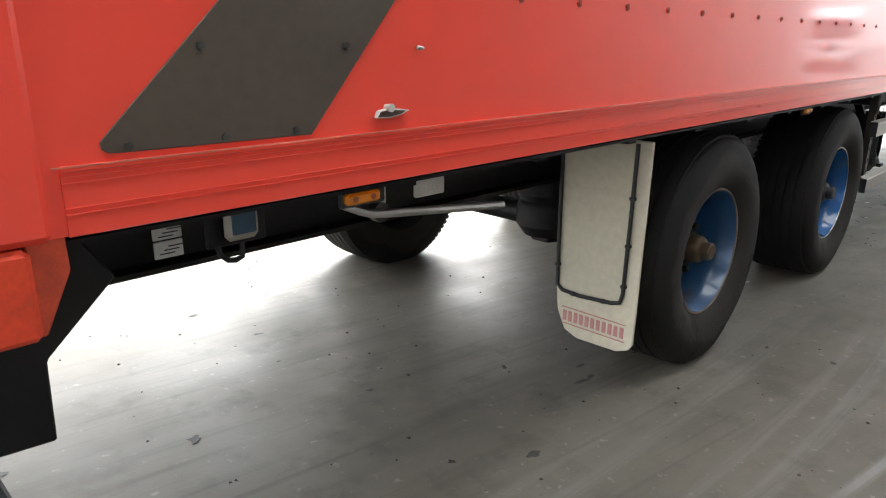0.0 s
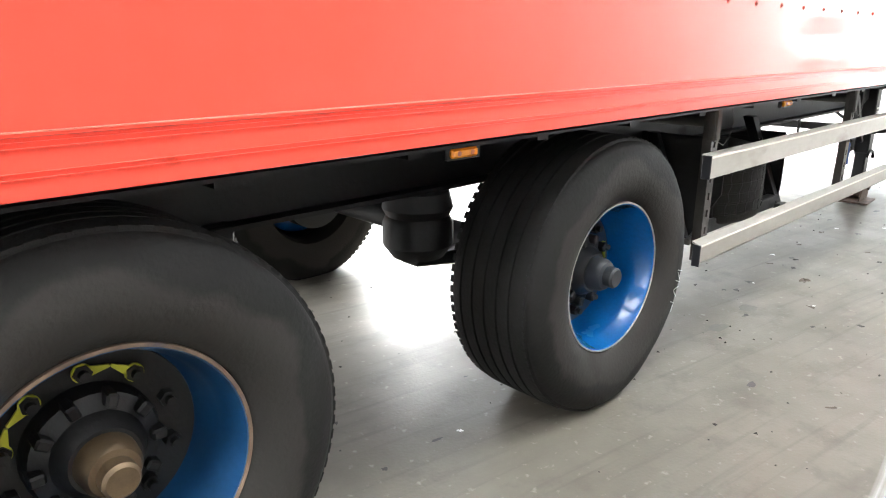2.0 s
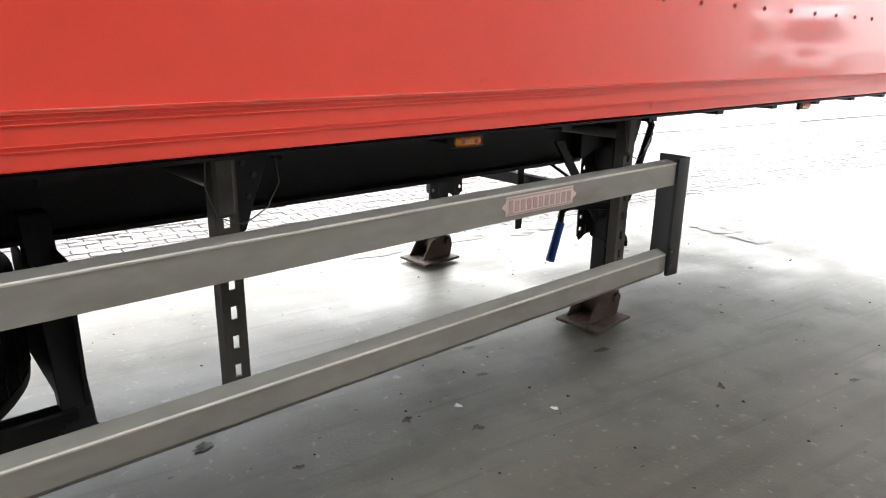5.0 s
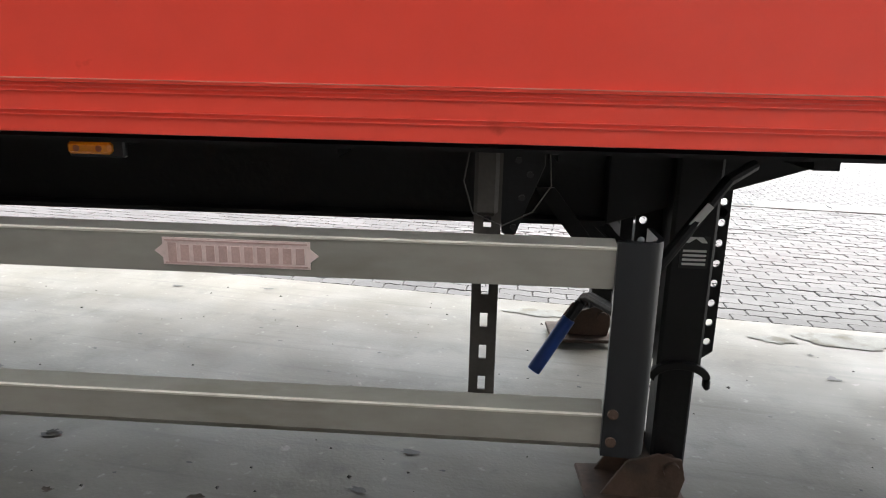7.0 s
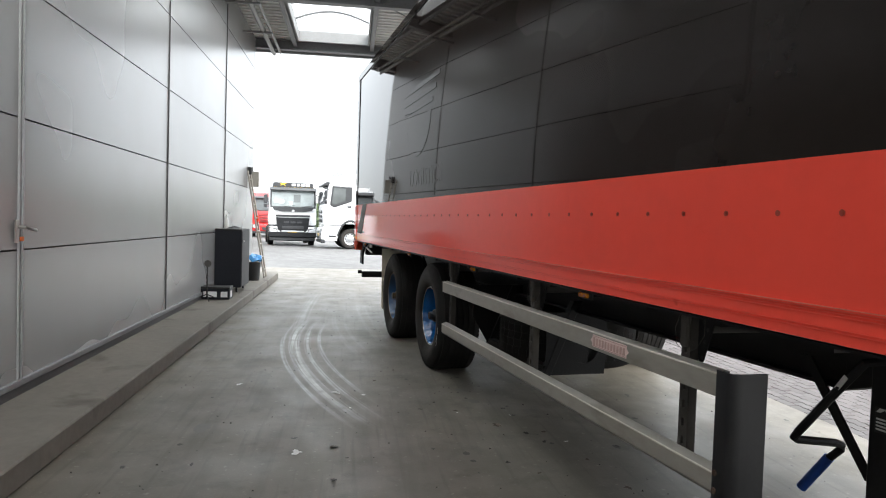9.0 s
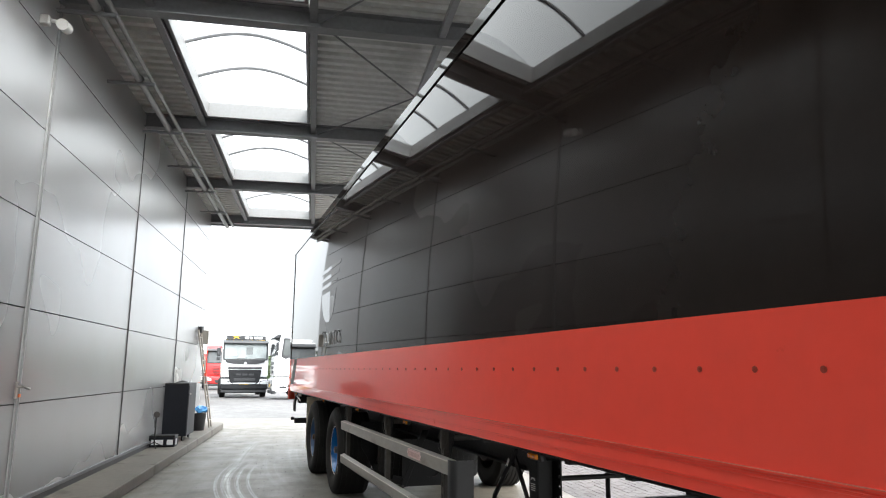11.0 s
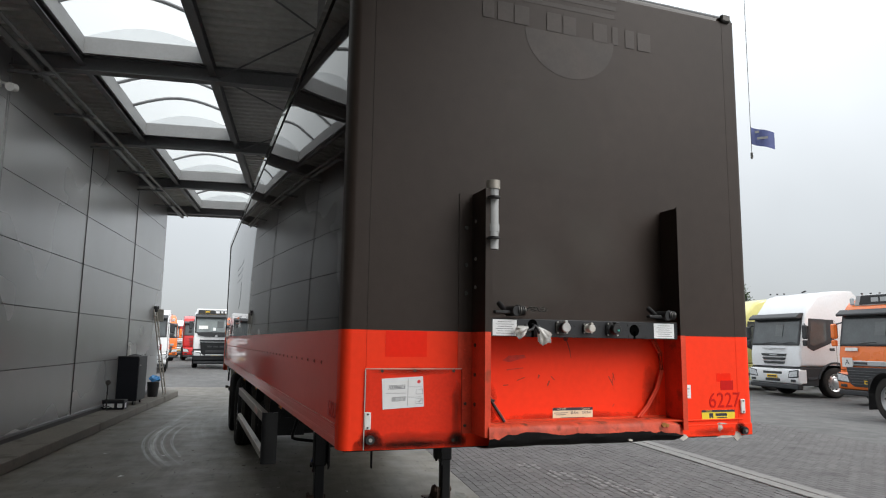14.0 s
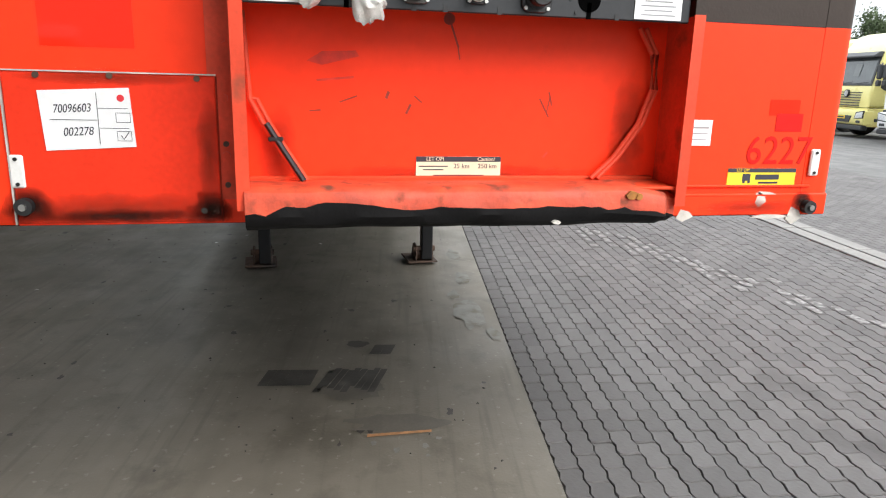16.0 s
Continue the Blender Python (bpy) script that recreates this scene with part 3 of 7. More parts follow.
for u0, u1 in zip(RAFTERS, RAFTERS[1:]):
    um = (u0 + u1) / 2
    for p, q in (((u0, 2.7, 5.38), (um, 4.07, 5.38)), ((u1, 2.7, 5.38), (um, 4.07, 5.38)), ((um, 4.13, 5.38), (u0, 6.0, 5.38)), ((um, 4.13, 5.38), (u1, 6.0, 5.38))):
        br = tagged(part("roof_brace", cy(nb(), p, q, 0.012, 8), M["beam"]), "thin steel bracing rod under the roof", "brace", "roof bracing rods")
        br.matrix_basis = HALL
dp = thing("gutter_pipe", "long zinc pipe hung under the roof along the wall", "pipe", HALL)
part("pipe", cy(nb(), (-11.2, 0.39, 5.24), (20.2, 0.39, 5.24), 0.045, 12), M["pipe"], dp)
part("pipe", cy(nb(), (-11.2, 0.53, 5.27), (20.2, 0.53, 5.27), 0.030, 12), M["pipe"], dp)
for u in [-9.2, -7.3, -5.5, -3.6, -1.7, 0.1, 2.0, 3.8, 5.6]:
    part("bracket", bx(nb(), (u, 0.27, 5.19), (0.05, 0.64, 0.035), 0.004), M["beam"], dp)
    part("collar", cy(nb(), (u - 0.03, 0.39, 5.24), (u + 0.03, 0.39, 5.24), 0.06, 12), M["pipe"], dp)


# ==== the trailer ====
def station(x):
    """From the drawing's stations along the trailer to the true ones, behind the coupling."""
    return x if x > -2.65 else 1.0547 * x + 0.145


def level(z):
    """From the drawing's heights to the true ones."""
    return 1.066 * z if z < 0.5 else (0.533 + 1.027 * (z - 0.5) if z < 1.065 else z + 0.048)


def tpart(name, bm, material, parent=None, label="", place=None):
    """A part of the trailer, drawn in stations and heights; a part with a place of its own is only moved."""
    if place:
        x, y, z = place.translation
        place = Matrix.Translation((station(x) - x, 0, level(z) - z)) @ place
    else:
        for v in bm.verts:
            v.co.x, v.co.z = station(v.co.x), level(v.co.z)
    return part(name, bm, material, parent, label, place)


T = thing("semi_trailer", "red and dark brown box semi-trailer standing on its landing legs", "trailer")
L_BOX, W_BOX, Z0, Z1, Z2 = 12.33, 2.55, 1.062, 1.650, 3.762


def plan(inset=0.0, r=0.045):
    pts = [(-L_BOX + inset, inset), ]
    for cx, cyy, a0 in ((-r, r, -90), (-r, W_BOX - r, 0)):
        for k in range(7):
            a = radians(a0 + 15 * k)
            pts.append((cx + (r - inset) * math.cos(a), cyy + (r - inset) * math.sin(a)))
    pts.append((-L_BOX + inset, W_BOX - inset))
    return pts


tpart("lower_body", prism(nb(), plan(), "z", Z0 + 0.0125, Z1), M["red"], T, "red painted lower body panels")
bm = prism(nb(), plan(0.0005), "z", Z1, Z2)
top = [e for e in bm.edges if all(v.co.z > Z2 - 0.001 for v in e.verts)]
bmesh.ops.bevel(bm, geom=top, offset=0.05, segments=4, affect="EDGES", profile=0.5)
tpart("upper_body", bm, M["dark"], T, "glossy dark brown upper body panels")
# front facing sheet, a little proud and dull
for lo, hi, m, label in ((Z1, Z2 - 0.065, "dark_front", "dull dark front panel with scuffs"), (Z0 + 0.002, Z1 - 0.002, "red_front", "red front panel with scratches and dirt")):
    tpart("front_panel", bx(nb(), (0.001, W_BOX / 2, (lo + hi) / 2), (0.006, W_BOX - 0.238, hi - lo)), M[m], T, label)
for s, lo, hi, m in ((1, Z1, Z2 - 0.05, "dark_front"), (1, Z0 + 0.004, Z1, "red_front"), (-1, Z1, Z2 - 0.05, "dark_front"), (-1, Z0 + 0.004, Z1, "red_front")):
    ring = [(-0.10, -0.003)] + [(-0.047 + 0.051 * math.cos(radians(a)), 0.047 + 0.050 * math.sin(radians(a))) for a in range(-90, 1, 9)] + [(0.004, 0.117), (0.0, 0.117)]
    ring += [(-0.047 + 0.046 * math.cos(radians(a)), 0.047 + 0.046 * math.sin(radians(a))) for a in range(0, -91, -9)] + [(-0.10, 0.001)]
    if s < 0:
        ring = [(x, W_BOX - y) for x, y in ring]
    tpart("corner_post", prism(nb(), ring, "z", lo, hi), M[m], T)
# lower rail with its ridges
prof = [(0.0, Z0 + 0.010), (-0.004, Z0 + 0.012)]
for z in (1.107, 1.1165, 1.1555, 1.165):
    prof += [(-0.004, z), (-0.0064, z + 0.0004), (-0.0064, z + 0.0022), (-0.004, z + 0.0026)]
prof += [(-0.004, 1.174), (-0.0085, 1.1755), (-0.0085, 1.1805), (-0.006, 1.184), (0.0, 1.184)]
# thin pale strip: the light caught by the top edge, put in as colour
part("rail_edge", bx(nb(), (-6.4, -0.0078, 1.2305), (12.5, 0.0032, 0.0022)), M["edge_highlight"], T, "worn top edge of the rail, coloured pale as a highlight")
tpart("bottom_rail", prism(nb(), prof, "x", -12.12, -0.101), M["red"], T, "red ribbed aluminium bottom rail")
prof_l = [(W_BOX - y, z) for y, z in prof]
tpart("bottom_rail", prism(nb(), prof_l, "x", -12.12, -0.101), M["red"], T)
tpart("top_rail", bx(nb(), (-6.2, -0.004, 3.72), (12.2, 0.014, 0.10), 0.004), M["dark"], T)
rivet = mesh_of("rivet", cy(cy(nb(), (0, -0.003, 0), (0, 0, 0), 0.0105, 12, 0.0095), (0, -0.006, 0), (0, -0.003, 0), 0.0045, 8), M["rivet"])
for k in range(46):
    tpart("rivet", rivet, None, T, place=Matrix.Translation((-0.56 - 0.2445 * k, 0.0, 1.472)))
# rear corner post, swallow-tail frame below it
bm = nb()
bx(bm, (-12.235, 0.05, (1.07 + Z1) / 2), (0.19, 0.12, Z1 - 1.07), 0.012)
tpart("rear_post", bx(nb(), (-12.235, 0.05, (3.67 + Z1) / 2), (0.188, 0.118, 3.67 - Z1), 0.012), M["dark"], T, "dark upper half of the rear corner post")
tpart("rear_post", bm, M["red"], T, "red steel rear corner post with bolts")
tpart("rear_post", bx(nb(), (-12.235, 2.50, 2.37), (0.19, 0.12, 2.6), 0.012), M["red"], T)
part("rear_bracket", bx(nb(), (-12.79, 0.05, 1.04), (0.19, 0.12, 0.15), 0.01), M["red_worn"], T, "worn red steel bracket under the rear post")
part("rear_gusset", prism(nb(), [(-12.70, 1.127), (-12.642, 1.123), (-12.641, 1.067), (-12.688, 0.968), (-12.70, 0.968)], "y", 0.004, 0.03, 0.003), M["lip_rust"], T, "scraped rusty red gusset under the rear post")
part("rear_plate", prism(nb(), [(-12.60, 1.10), (-12.544, 1.008), (-12.674, 0.886), (-12.68, 0.732), (-12.88, 0.745), (-12.88, 1.10)], "y", 0.10, 0.13, 0.004), M["chassis"], T, "black steel plate behind the rear post")
for z in (1.00, 1.14, 1.20, 1.36):
    part("bolt", cy(nb(), (-12.79, -0.022, z), (-12.79, -0.008, z), 0.016, 6), M["rust"], T)
# dark diagonal band on the rear side
part("stripe_panel", prism(nb(), [(-12.575, 1.262), (-12.573, 1.251), (-12.565, 1.245), (-12.553, 1.2435), (-12.180, 1.2405), (-11.778, 1.704), (-12.128, 1.704)], "y", -0.004, 0.002, 0.0012), M["stripe"], T, "dark grey riveted diagonal panel")
for x, z in ((-12.02, 1.205), (-11.86, 1.205), (-11.72, 1.205), (-11.89, 1.36), (-11.60, 1.36), (-11.76, 1.5), (-11.49, 1.5)):
    tpart("rivet", cy(nb(), (x, -0.008, z), (x, -0.003, z), 0.007, 8), M["steel_dark"], T)
lt = part("latch", prism(nb(), [(-12.022, 1.261), (-11.985, 1.259), (-11.950, 1.264), (-11.926, 1.273), (-11.950, 1.2765), (-11.990, 1.280), (-12.014, 1.276)], "y", -0.014, -0.002, 0.002), M["scrape"], T, "scraped steel latch in a brown recess")
part("latch_recess", prism(nb(), [(-12.019, 1.264), (-11.985, 1.2625), (-11.954, 1.267), (-11.940, 1.2725), (-11.956, 1.2745), (-11.990, 1.277), (-12.011, 1.274)], "y", -0.016, -0.010, 0.001), M["rust"], lt)
part("latch_pin", cy(nb(), (-11.988, -0.024, 1.2815), (-11.988, -0.004, 1.2815), 0.009, 12, 0.007), M["scrape"], lt)
part("latch", prism(nb(), [(-11.901, 1.400), (-11.880, 1.398), (-11.876, 1.405), (-11.897, 1.409)], "y", -0.010, -0.002, 0.002), M["chrome"], T)

# side writing
tpart("lettering", text_mesh("LOGISTICS", 0.26, M["faded_side"], 1.05, 0.0003), None, T, "faded grey word on the dark side", Matrix.Translation((-8.05, -0.0012, 1.865)) @ RIGHT_SIDE)
bm = nb()
prism(bm, [(0.55 * math.cos(radians(180 + 15 * k)), 0.42 * math.sin(radians(180 + 15 * k))) for k in range(13)], "y", -0.003, -0.001)
tpart("faded_mark", bm, M["faded_side"], T, "faded half-round print", Matrix.Translation((-8.4, 0, 2.52)))
for k in range(3):
    tpart("faded_mark", bx(nb(), (-8.4 + 0.05 * k, -0.002, 2.62 + 0.11 * k), (1.15 + 0.12 * k, 0.002, 0.05)), M["faded_side"], T)
tpart("lettering", text_mesh("6227", 0.115, M["red_letter"], 1.0), None, T, "dark red fleet number", Matrix.Translation((-0.205, -0.003, 1.24)) @ RIGHT_SIDE)

# chassis under the box
for y in (0.62, 1.93):
    bm = prism(nb(), i_section(0.14, 0.25, 0.014, 0.012, y, 0.925), "x", -12.15, -3.693)
    tpart("chassis_beam", bm, M["chassis"], T, "black steel chassis beam")
    part("beam_nose", prism(nb(), [(-3.75, 0.845), (-3.40, 0.958), (-3.105, 1.053), (-2.99, 1.09), (-3.75, 1.09)], "y", y - 0.07, y + 0.07, 0.004), M["chassis"], T)
for k in range(24):
    tpart("cross_member", bx(nb(), (-0.35 - 0.5 * k, W_BOX / 2, 1.044), (0.05, W_BOX - 0.16, 0.030)), M["chassis"], T)
tpart("floor_plate", bx(nb(), (-6.15, W_BOX / 2, 1.056), (12.2, W_BOX - 0.06, 0.008)), M["chassis"], T)
tpart("coupling_plate", bx(nb(), (-1.1, W_BOX / 2, 1.045), (1.9, 1.3, 0.016), 0.004), M["chassis"], T)
tpart("king_pin", cy(nb(), (-1.0, W_BOX / 2, 0.92), (-1.0, W_BOX / 2, 1.04), 0.04, 16), M["steel_dark"], T)

# wheels
TW = 0.395


def tyre_profile(groove=0.505):
    p = [(0.272, 0.06), (0.276, 0.034), (0.286, 0.016), (0.305, 0.0), (0.34, -0.016), (0.39, -0.022), (0.44, -0.016), (0.475, 0.002), (0.490, 0.014), (0.494, 0.024), (0.504, 0.028), (0.508, 0.040)]
    for k in range(5):
        y = 0.085 + k * 0.056
        p += [(0.512, y - 0.006), (groove, y - 0.004), (groove, y + 0.004), (0.512, y + 0.006)]
    p += [(0.508, TW - 0.045), (0.498, TW - 0.032), (0.475, TW - 0.018), (0.43, TW - 0.006), (0.36, TW - 0.004), (0.29, TW - 0.018), (0.272, TW - 0.06)]
    return p


SPARE_TYRE = mesh_of("tyre", lathe(nb(), [(r * 1.045, y) for r, y in tyre_profile(0.5095)], 72, True), M["tyre"])
# a loaded tyre: flat and a little bulged where it stands
TYRE = mesh_of("tyre", lathe(nb(), [(r * 1.045, y) for r, y in tyre_profile()], 72, True), M["tyre"])
for v in TYRE.vertices:
    k = max(0.0, (-v.co.z - 0.40) / 0.11)
    v.co.y += 0.012 * k * (1 if v.co.y > TW / 2 else -1)
    v.co.z = max(v.co.z, -0.514)
RIM = mesh_of("wheel", lathe(nb(), [(0.292, 0.028), (0.288, 0.020), (0.280, 0.022), (0.274, 0.045), (0.262, 0.075), (0.252, 0.10), (0.248, 0.18), (0.235, 0.205), (0.20, 0.215), (0.13, 0.215), (0.13, 0.23), (0.21, 0.23), (0.26, 0.21), (0.27, 0.1), (0.292, 0.045)], 64, True), M["blue"])
RIM_RUSTY = RIM.copy()
RIM_RUSTY.materials[0] = M["blue_rusty"]
RUSTY_LIP = mesh_of("rim_lip", lathe(nb(), [(0.294, 0.034), (0.292, 0.018), (0.284, 0.018), (0.279, 0.030)], 64), M["lip_brown"])
LIP = mesh_of("rim_lip", lathe(nb(), [(0.294, 0.034), (0.292, 0.018), (0.286, 0.018), (0.284, 0.026)], 64), M["chrome"])
HUB = mesh_of("hub", lathe(nb(), [(0.0, 0.11), (0.075, 0.11), (0.088, 0.125), (0.10, 0.15), (0.135, 0.165), (0.145, 0.19), (0.145, 0.26), (0.20, 0.30), (0.20, 0.42), (0.0, 0.42)], 40), M["hub"])
CAP = mesh_of("hub_cap", lathe(nb(), [(0.0, 0.010), (0.033, 0.010), (0.040, 0.018), (0.040, 0.05), (0.053, 0.054), (0.063, 0.07), (0.070, 0.14)], 24), M["hubcap"])
CAP2 = CAP.copy()
CAP2.materials[0] = M["hubcap_grey"]
NUT = mesh_of("wheel_nut", cy(cy(nb(), (0, 0.178, 0), (0, 0.216, 0), 0.020, 6), (0, 0.160, 0), (0, 0.178, 0), 0.012, 8), M["hub"])
# a yellow ring with a long tip
POINTER = nb()
outer = [(0.0215 * math.sin(radians(a)), 0.0215 * math.cos(radians(a))) for a in range(30, 331, 25)] + [(-0.003, 0.056), (0.003, 0.056)]
prism(POINTER, outer, "y", 0.186, 0.192)
POINTER = mesh_of("nut_pointer", POINTER, M["yellow"])
LUG = mesh_of("hub_rib", bx(nb(), (0.125, 0.165, 0), (0.034, 0.07, 0.026), 0.005), M["hub"])


def wheel(m, cap, pairs, label, rim=None):
    w = part("wheel", rim or RIM, None, T, label, m)
    part("tyre", TYRE, None, w, "worn black truck tyre")
    part("rim_lip", RUSTY_LIP if rim else LIP, None, w)
    part("hub", HUB, None, w, "greasy black axle hub")
    part("hub_cap", cap, None, w)
    for k in range(10):
        turn = Matrix.Rotation(radians(36 * k - 18), 4, "Y")
        part("wheel_nut", NUT, None, w, place=turn @ Matrix.Translation((0.178, 0, 0)))
        part("hub_rib", LUG, None, w, place=turn @ Matrix.Rotation(0.3, 4, "Y"))
        if k in pairs or (k - 1) % 10 in pairs:
            part("nut_pointer", POINTER, None, w, "yellow wheel nut pointer", turn @ Matrix.Translation((0.178, 0, 0)) @ Matrix.Rotation(math.pi if k in pairs else 0, 4, "Y"))
    # worn blocks along both shoulders of the tread
    bm = nb()
    for k in range(84):
        for y in (0.030, TW - 0.052):
            bx(bm, (0.5240, y + 0.011, 0), (0.008, 0.030, 0.026))
            bm.verts.ensure_lookup_table()
            for v in bm.verts[-8:]:
                v.co.rotate(Euler((0, 2 * math.pi * k / 84, 0)))
                v.co.z = max(v.co.z, -0.513)
    tagged(part("tread", bm, M["tyre"], w), "", kind="stuff")
    return w


X1, X2, RW = -10.008, -8.210, 0.514
WY = 0.045
w1 = wheel(Matrix.Translation((X1, WY, RW)), CAP, (3, 6, 8), "blue painted rim, scuffed and rusty at the edge", RIM_RUSTY)
part("wheel_disc", lathe(nb(), [(0.14, 0.208), (0.232, 0.200), (0.236, 0.210), (0.14, 0.2145)], 48, True), M["hub"], w1, "blackened wheel disc")
w2 = wheel(Matrix.Translation((X2, WY, RW)), CAP2, (0, 5), "bright blue painted deep-dish rim")
# ring over the disc, coloured dark for the shade inside the rim
part("wheel_disc", lathe(nb(), [(0.14, 0.210), (0.228, 0.203), (0.232, 0.212), (0.14, 0.2165)], 48, True), M["blue_disc"], w2, "dirty blue wheel disc, darkened for the shade in the rim")
# white chalk scribble on the sidewall
for k, (a, r, ln, tw) in enumerate(((-10, 0.455, 0.05, 10), (-13, 0.455, 0.05, 50), (-16, 0.455, 0.05, 5), (-20, 0.455, 0.05, -25), (-23, 0.455, 0.05, 35), (-28, 0.455, 0.05, 0), (-31, 0.47, 0.04, 90))):
    part("chalk_bar", bx(nb(), (0, 0, 0), (0.75 * ln, 0.0015, 0.0028)), M["chalk"], w2, "white chalk stroke", Matrix.Rotation(radians(-a - 2), 4, "Y") @ Matrix.Translation((r - 0.012, -0.0195, 0)) @ Matrix.Rotation(radians(tw), 4, "Y"))
for x in (X1, X2):
    wheel(Matrix.Translation((x, W_BOX - WY, RW)) @ Matrix.Rotation(math.pi, 4, "Z"), CAP2, (), "blue painted rim")
    part("axle", cy(nb(), (x, 0.30, RW), (x, W_BOX - 0.30, RW), 0.065, 16), M["chassis"], T)
    for y in (0.62, 1.93):
        part("hanger", prism(nb(), [(x + 0.54, 0.86), (x + 0.32, 0.86), (x + 0.42, 0.60), (x + 0.46, 0.56), (x + 0.50, 0.60)], "y", y - 0.06, y + 0.06, 0.008), M["chassis"], T)
        part("suspension_arm", prism(nb(), [(x + 0.60, 0.66), (x + 0.58, 0.59), (x + 0.1, 0.46), (x - 0.55, 0.56), (x - 0.55, 0.60), (x, 0.56)], "y", y - 0.05, y + 0.05, 0.008), M["chassis"], T)
        part("air_bag", lathe(nb(), [(0.0, -0.13), (0.10, -0.13), (0.135, -0.08), (0.135, 0.0), (0.12, 0.03), (0.135, 0.06), (0.12, 0.12), (0.0, 0.12)], 24), M["chassis"], T, "black rubber suspension bellows", Matrix.Translation((x - 0.50, y, 0.72)) @ Matrix.Rotation(radians(90), 4, "X"))
    for y in (0.50, 2.05):
        part("brake_chamber", cy(nb(), (x + 0.1, y, 0.66), (x + 0.38, y, 0.70), 0.085, 20), M["chassis"], T)
part("air_tank", cy(nb(), (-9.55, 1.27, 0.92), (-8.75, 1.27, 0.92), 0.12, 24), M["chassis"], T)

# mudflap behind the rear axle
fl = tpart("mudflap", prism(nb(), [(0.05, 0.26), (0.07, 0.232), (0.12, 0.214), (0.31, 0.212), (0.37, 0.235), (0.41, 0.31), (0.425, 0.44), (0.43, 1.03), (0.04, 1.03)], "x", -10.272, -10.260, 0.003), M["flap"], T, "cream rubber mudflap with a rubber hose around it")
tpart("hose", pipe(nb(), [(-10.281, 0.095, 1.02), (-10.281, 0.10, 0.70), (-10.281, 0.105, 0.45), (-10.281, 0.115, 0.415), (-10.281, 0.15, 0.405), (-10.281, 0.30, 0.395), (-10.281, 0.385, 0.40), (-10.281, 0.41, 0.42), (-10.281, 0.415, 0.60), (-10.281, 0.42, 1.02)], 0.008), M["black"], fl)
for y, z in ((0.098, 0.82), (0.10, 0.64), (0.104, 0.48), (0.19, 0.402), (0.33, 0.396), (0.413, 0.5)):
    tpart("clip", bx(nb(), (-10.281, y, z), (0.02, 0.022, 0.014), 0.003), M["black"], fl)
bm = nb()
for z in (0.33, 0.262):
    bx(bm, (-10.2735, 0.235, z), (0.002, 0.30, 0.004))
for k in range(11):
    bx(bm, (-10.2735, 0.10 + 0.027 * k, 0.296), (0.002, 0.017, 0.042))
tpart("maker_mark", bm, M["pinkred"], fl, "red printed maker's mark")
tpart("mudflap", prism(nb(), [(2.11, 0.34), (2.13, 0.285), (2.18, 0.262), (2.42, 0.258), (2.48, 0.28), (2.50, 0.34), (2.51, 1.03), (2.12, 1.03)], "x", -10.342, -10.330, 0.003), M["flap"], T)
# marker lamps
LAMP = nb()
bx(LAMP, (0.002, 0, 0.002), (0.098, 0.02, 0.026), 0.006)
LAMP = mesh_of("marker_lamp", LAMP, M["amber"])
LENS = mesh_of("lamp_dot", cy(nb(), (0, -0.0115, 0.002), (0, -0.009, 0.002), 0.007, 10), M["lamp_dot"])
BASE = mesh_of("lamp_base", bx(nb(), (0.012, 0.014, 0.0), (0.125, 0.018, 0.038), 0.004), M["black"])
for x in (-12.03, -9.06, -6.835, -4.95, -2.62):
    lp = part("marker_lamp", LAMP, None, T, "small amber side marker lamp", Matrix.Translation((x, 0.035, 1.083)))
    part("lamp_base", BASE, None, lp)
    for dx in (-0.024, 0.026):
        part("lamp_dot", LENS, None, lp, place=Matrix.Translation((dx, 0, 0)))
# rear underrun light bar and things near the rear
part("light_unit", bx(nb(), (-12.80, 0.40, 0.98), (0.16, 0.45, 0.20), 0.02), M["chassis"], T, "black rear light unit")
part("underrun_bar", bx(nb(), (-12.80, W_BOX / 2, 0.56), (0.10, 2.3, 0.10), 0.008), M["chassis"], T, "black rear underrun bar")
part("bar_knob", cy(nb(), (-12.80, 0.06, 0.60), (-12.80, 0.12, 0.60), 0.03, 12), M["chassis"], T)
tpart("bar_arm", bx(nb(), (-12.15, 0.62, 0.75), (0.12, 0.08, 0.5), 0.006), M["chassis"], T)
tpart("bar_arm", bx(nb(), (-12.15, 1.93, 0.75), (0.12, 0.08, 0.5), 0.006), M["chassis"], T)
for z, h in ((0.952, 0.036), (0.907, 0.044)):
    tp = part("type_plate", bx(nb(), (-12.265, 0.53, z), (0.075, 0.006, h), 0.001), M["white"], T, "white printed type plate")
    for k in range(3):
        part("print_bar", bx(nb(), (-12.27 + 0.012 * k, 0.5265, z - 0.01 + 0.009 * k), (0.04, 0.001, 0.003)), M["ink"], tp)
rb = part("reflector_box", bx(nb(), (-12.312, 0.062, 1.080), (0.072, 0.024, 0.080), 0.010), M["alu"], T, "blue reflector in a pale plastic frame")
part("reflector", bx(nb(), (-12.312, 0.049, 1.087), (0.052, 0.006, 0.066), 0.003), M["blue_dark"], rb, "dark blue reflector face")
part("reflector_plate", bx(nb(), (-12.312, 0.085, 1.075), (0.13, 0.012, 0.10), 0.004), M["chassis"], T)
part("hook", pipe(nb(), [(-12.358, 0.075, 1.03), (-12.356, 0.07, 1.014), (-12.343, 0.065, 1.002), (-12.327, 0.065, 0.999), (-12.313, 0.065, 1.004), (-12.308, 0.07, 1.03)], 0.006), M["chassis"], T)
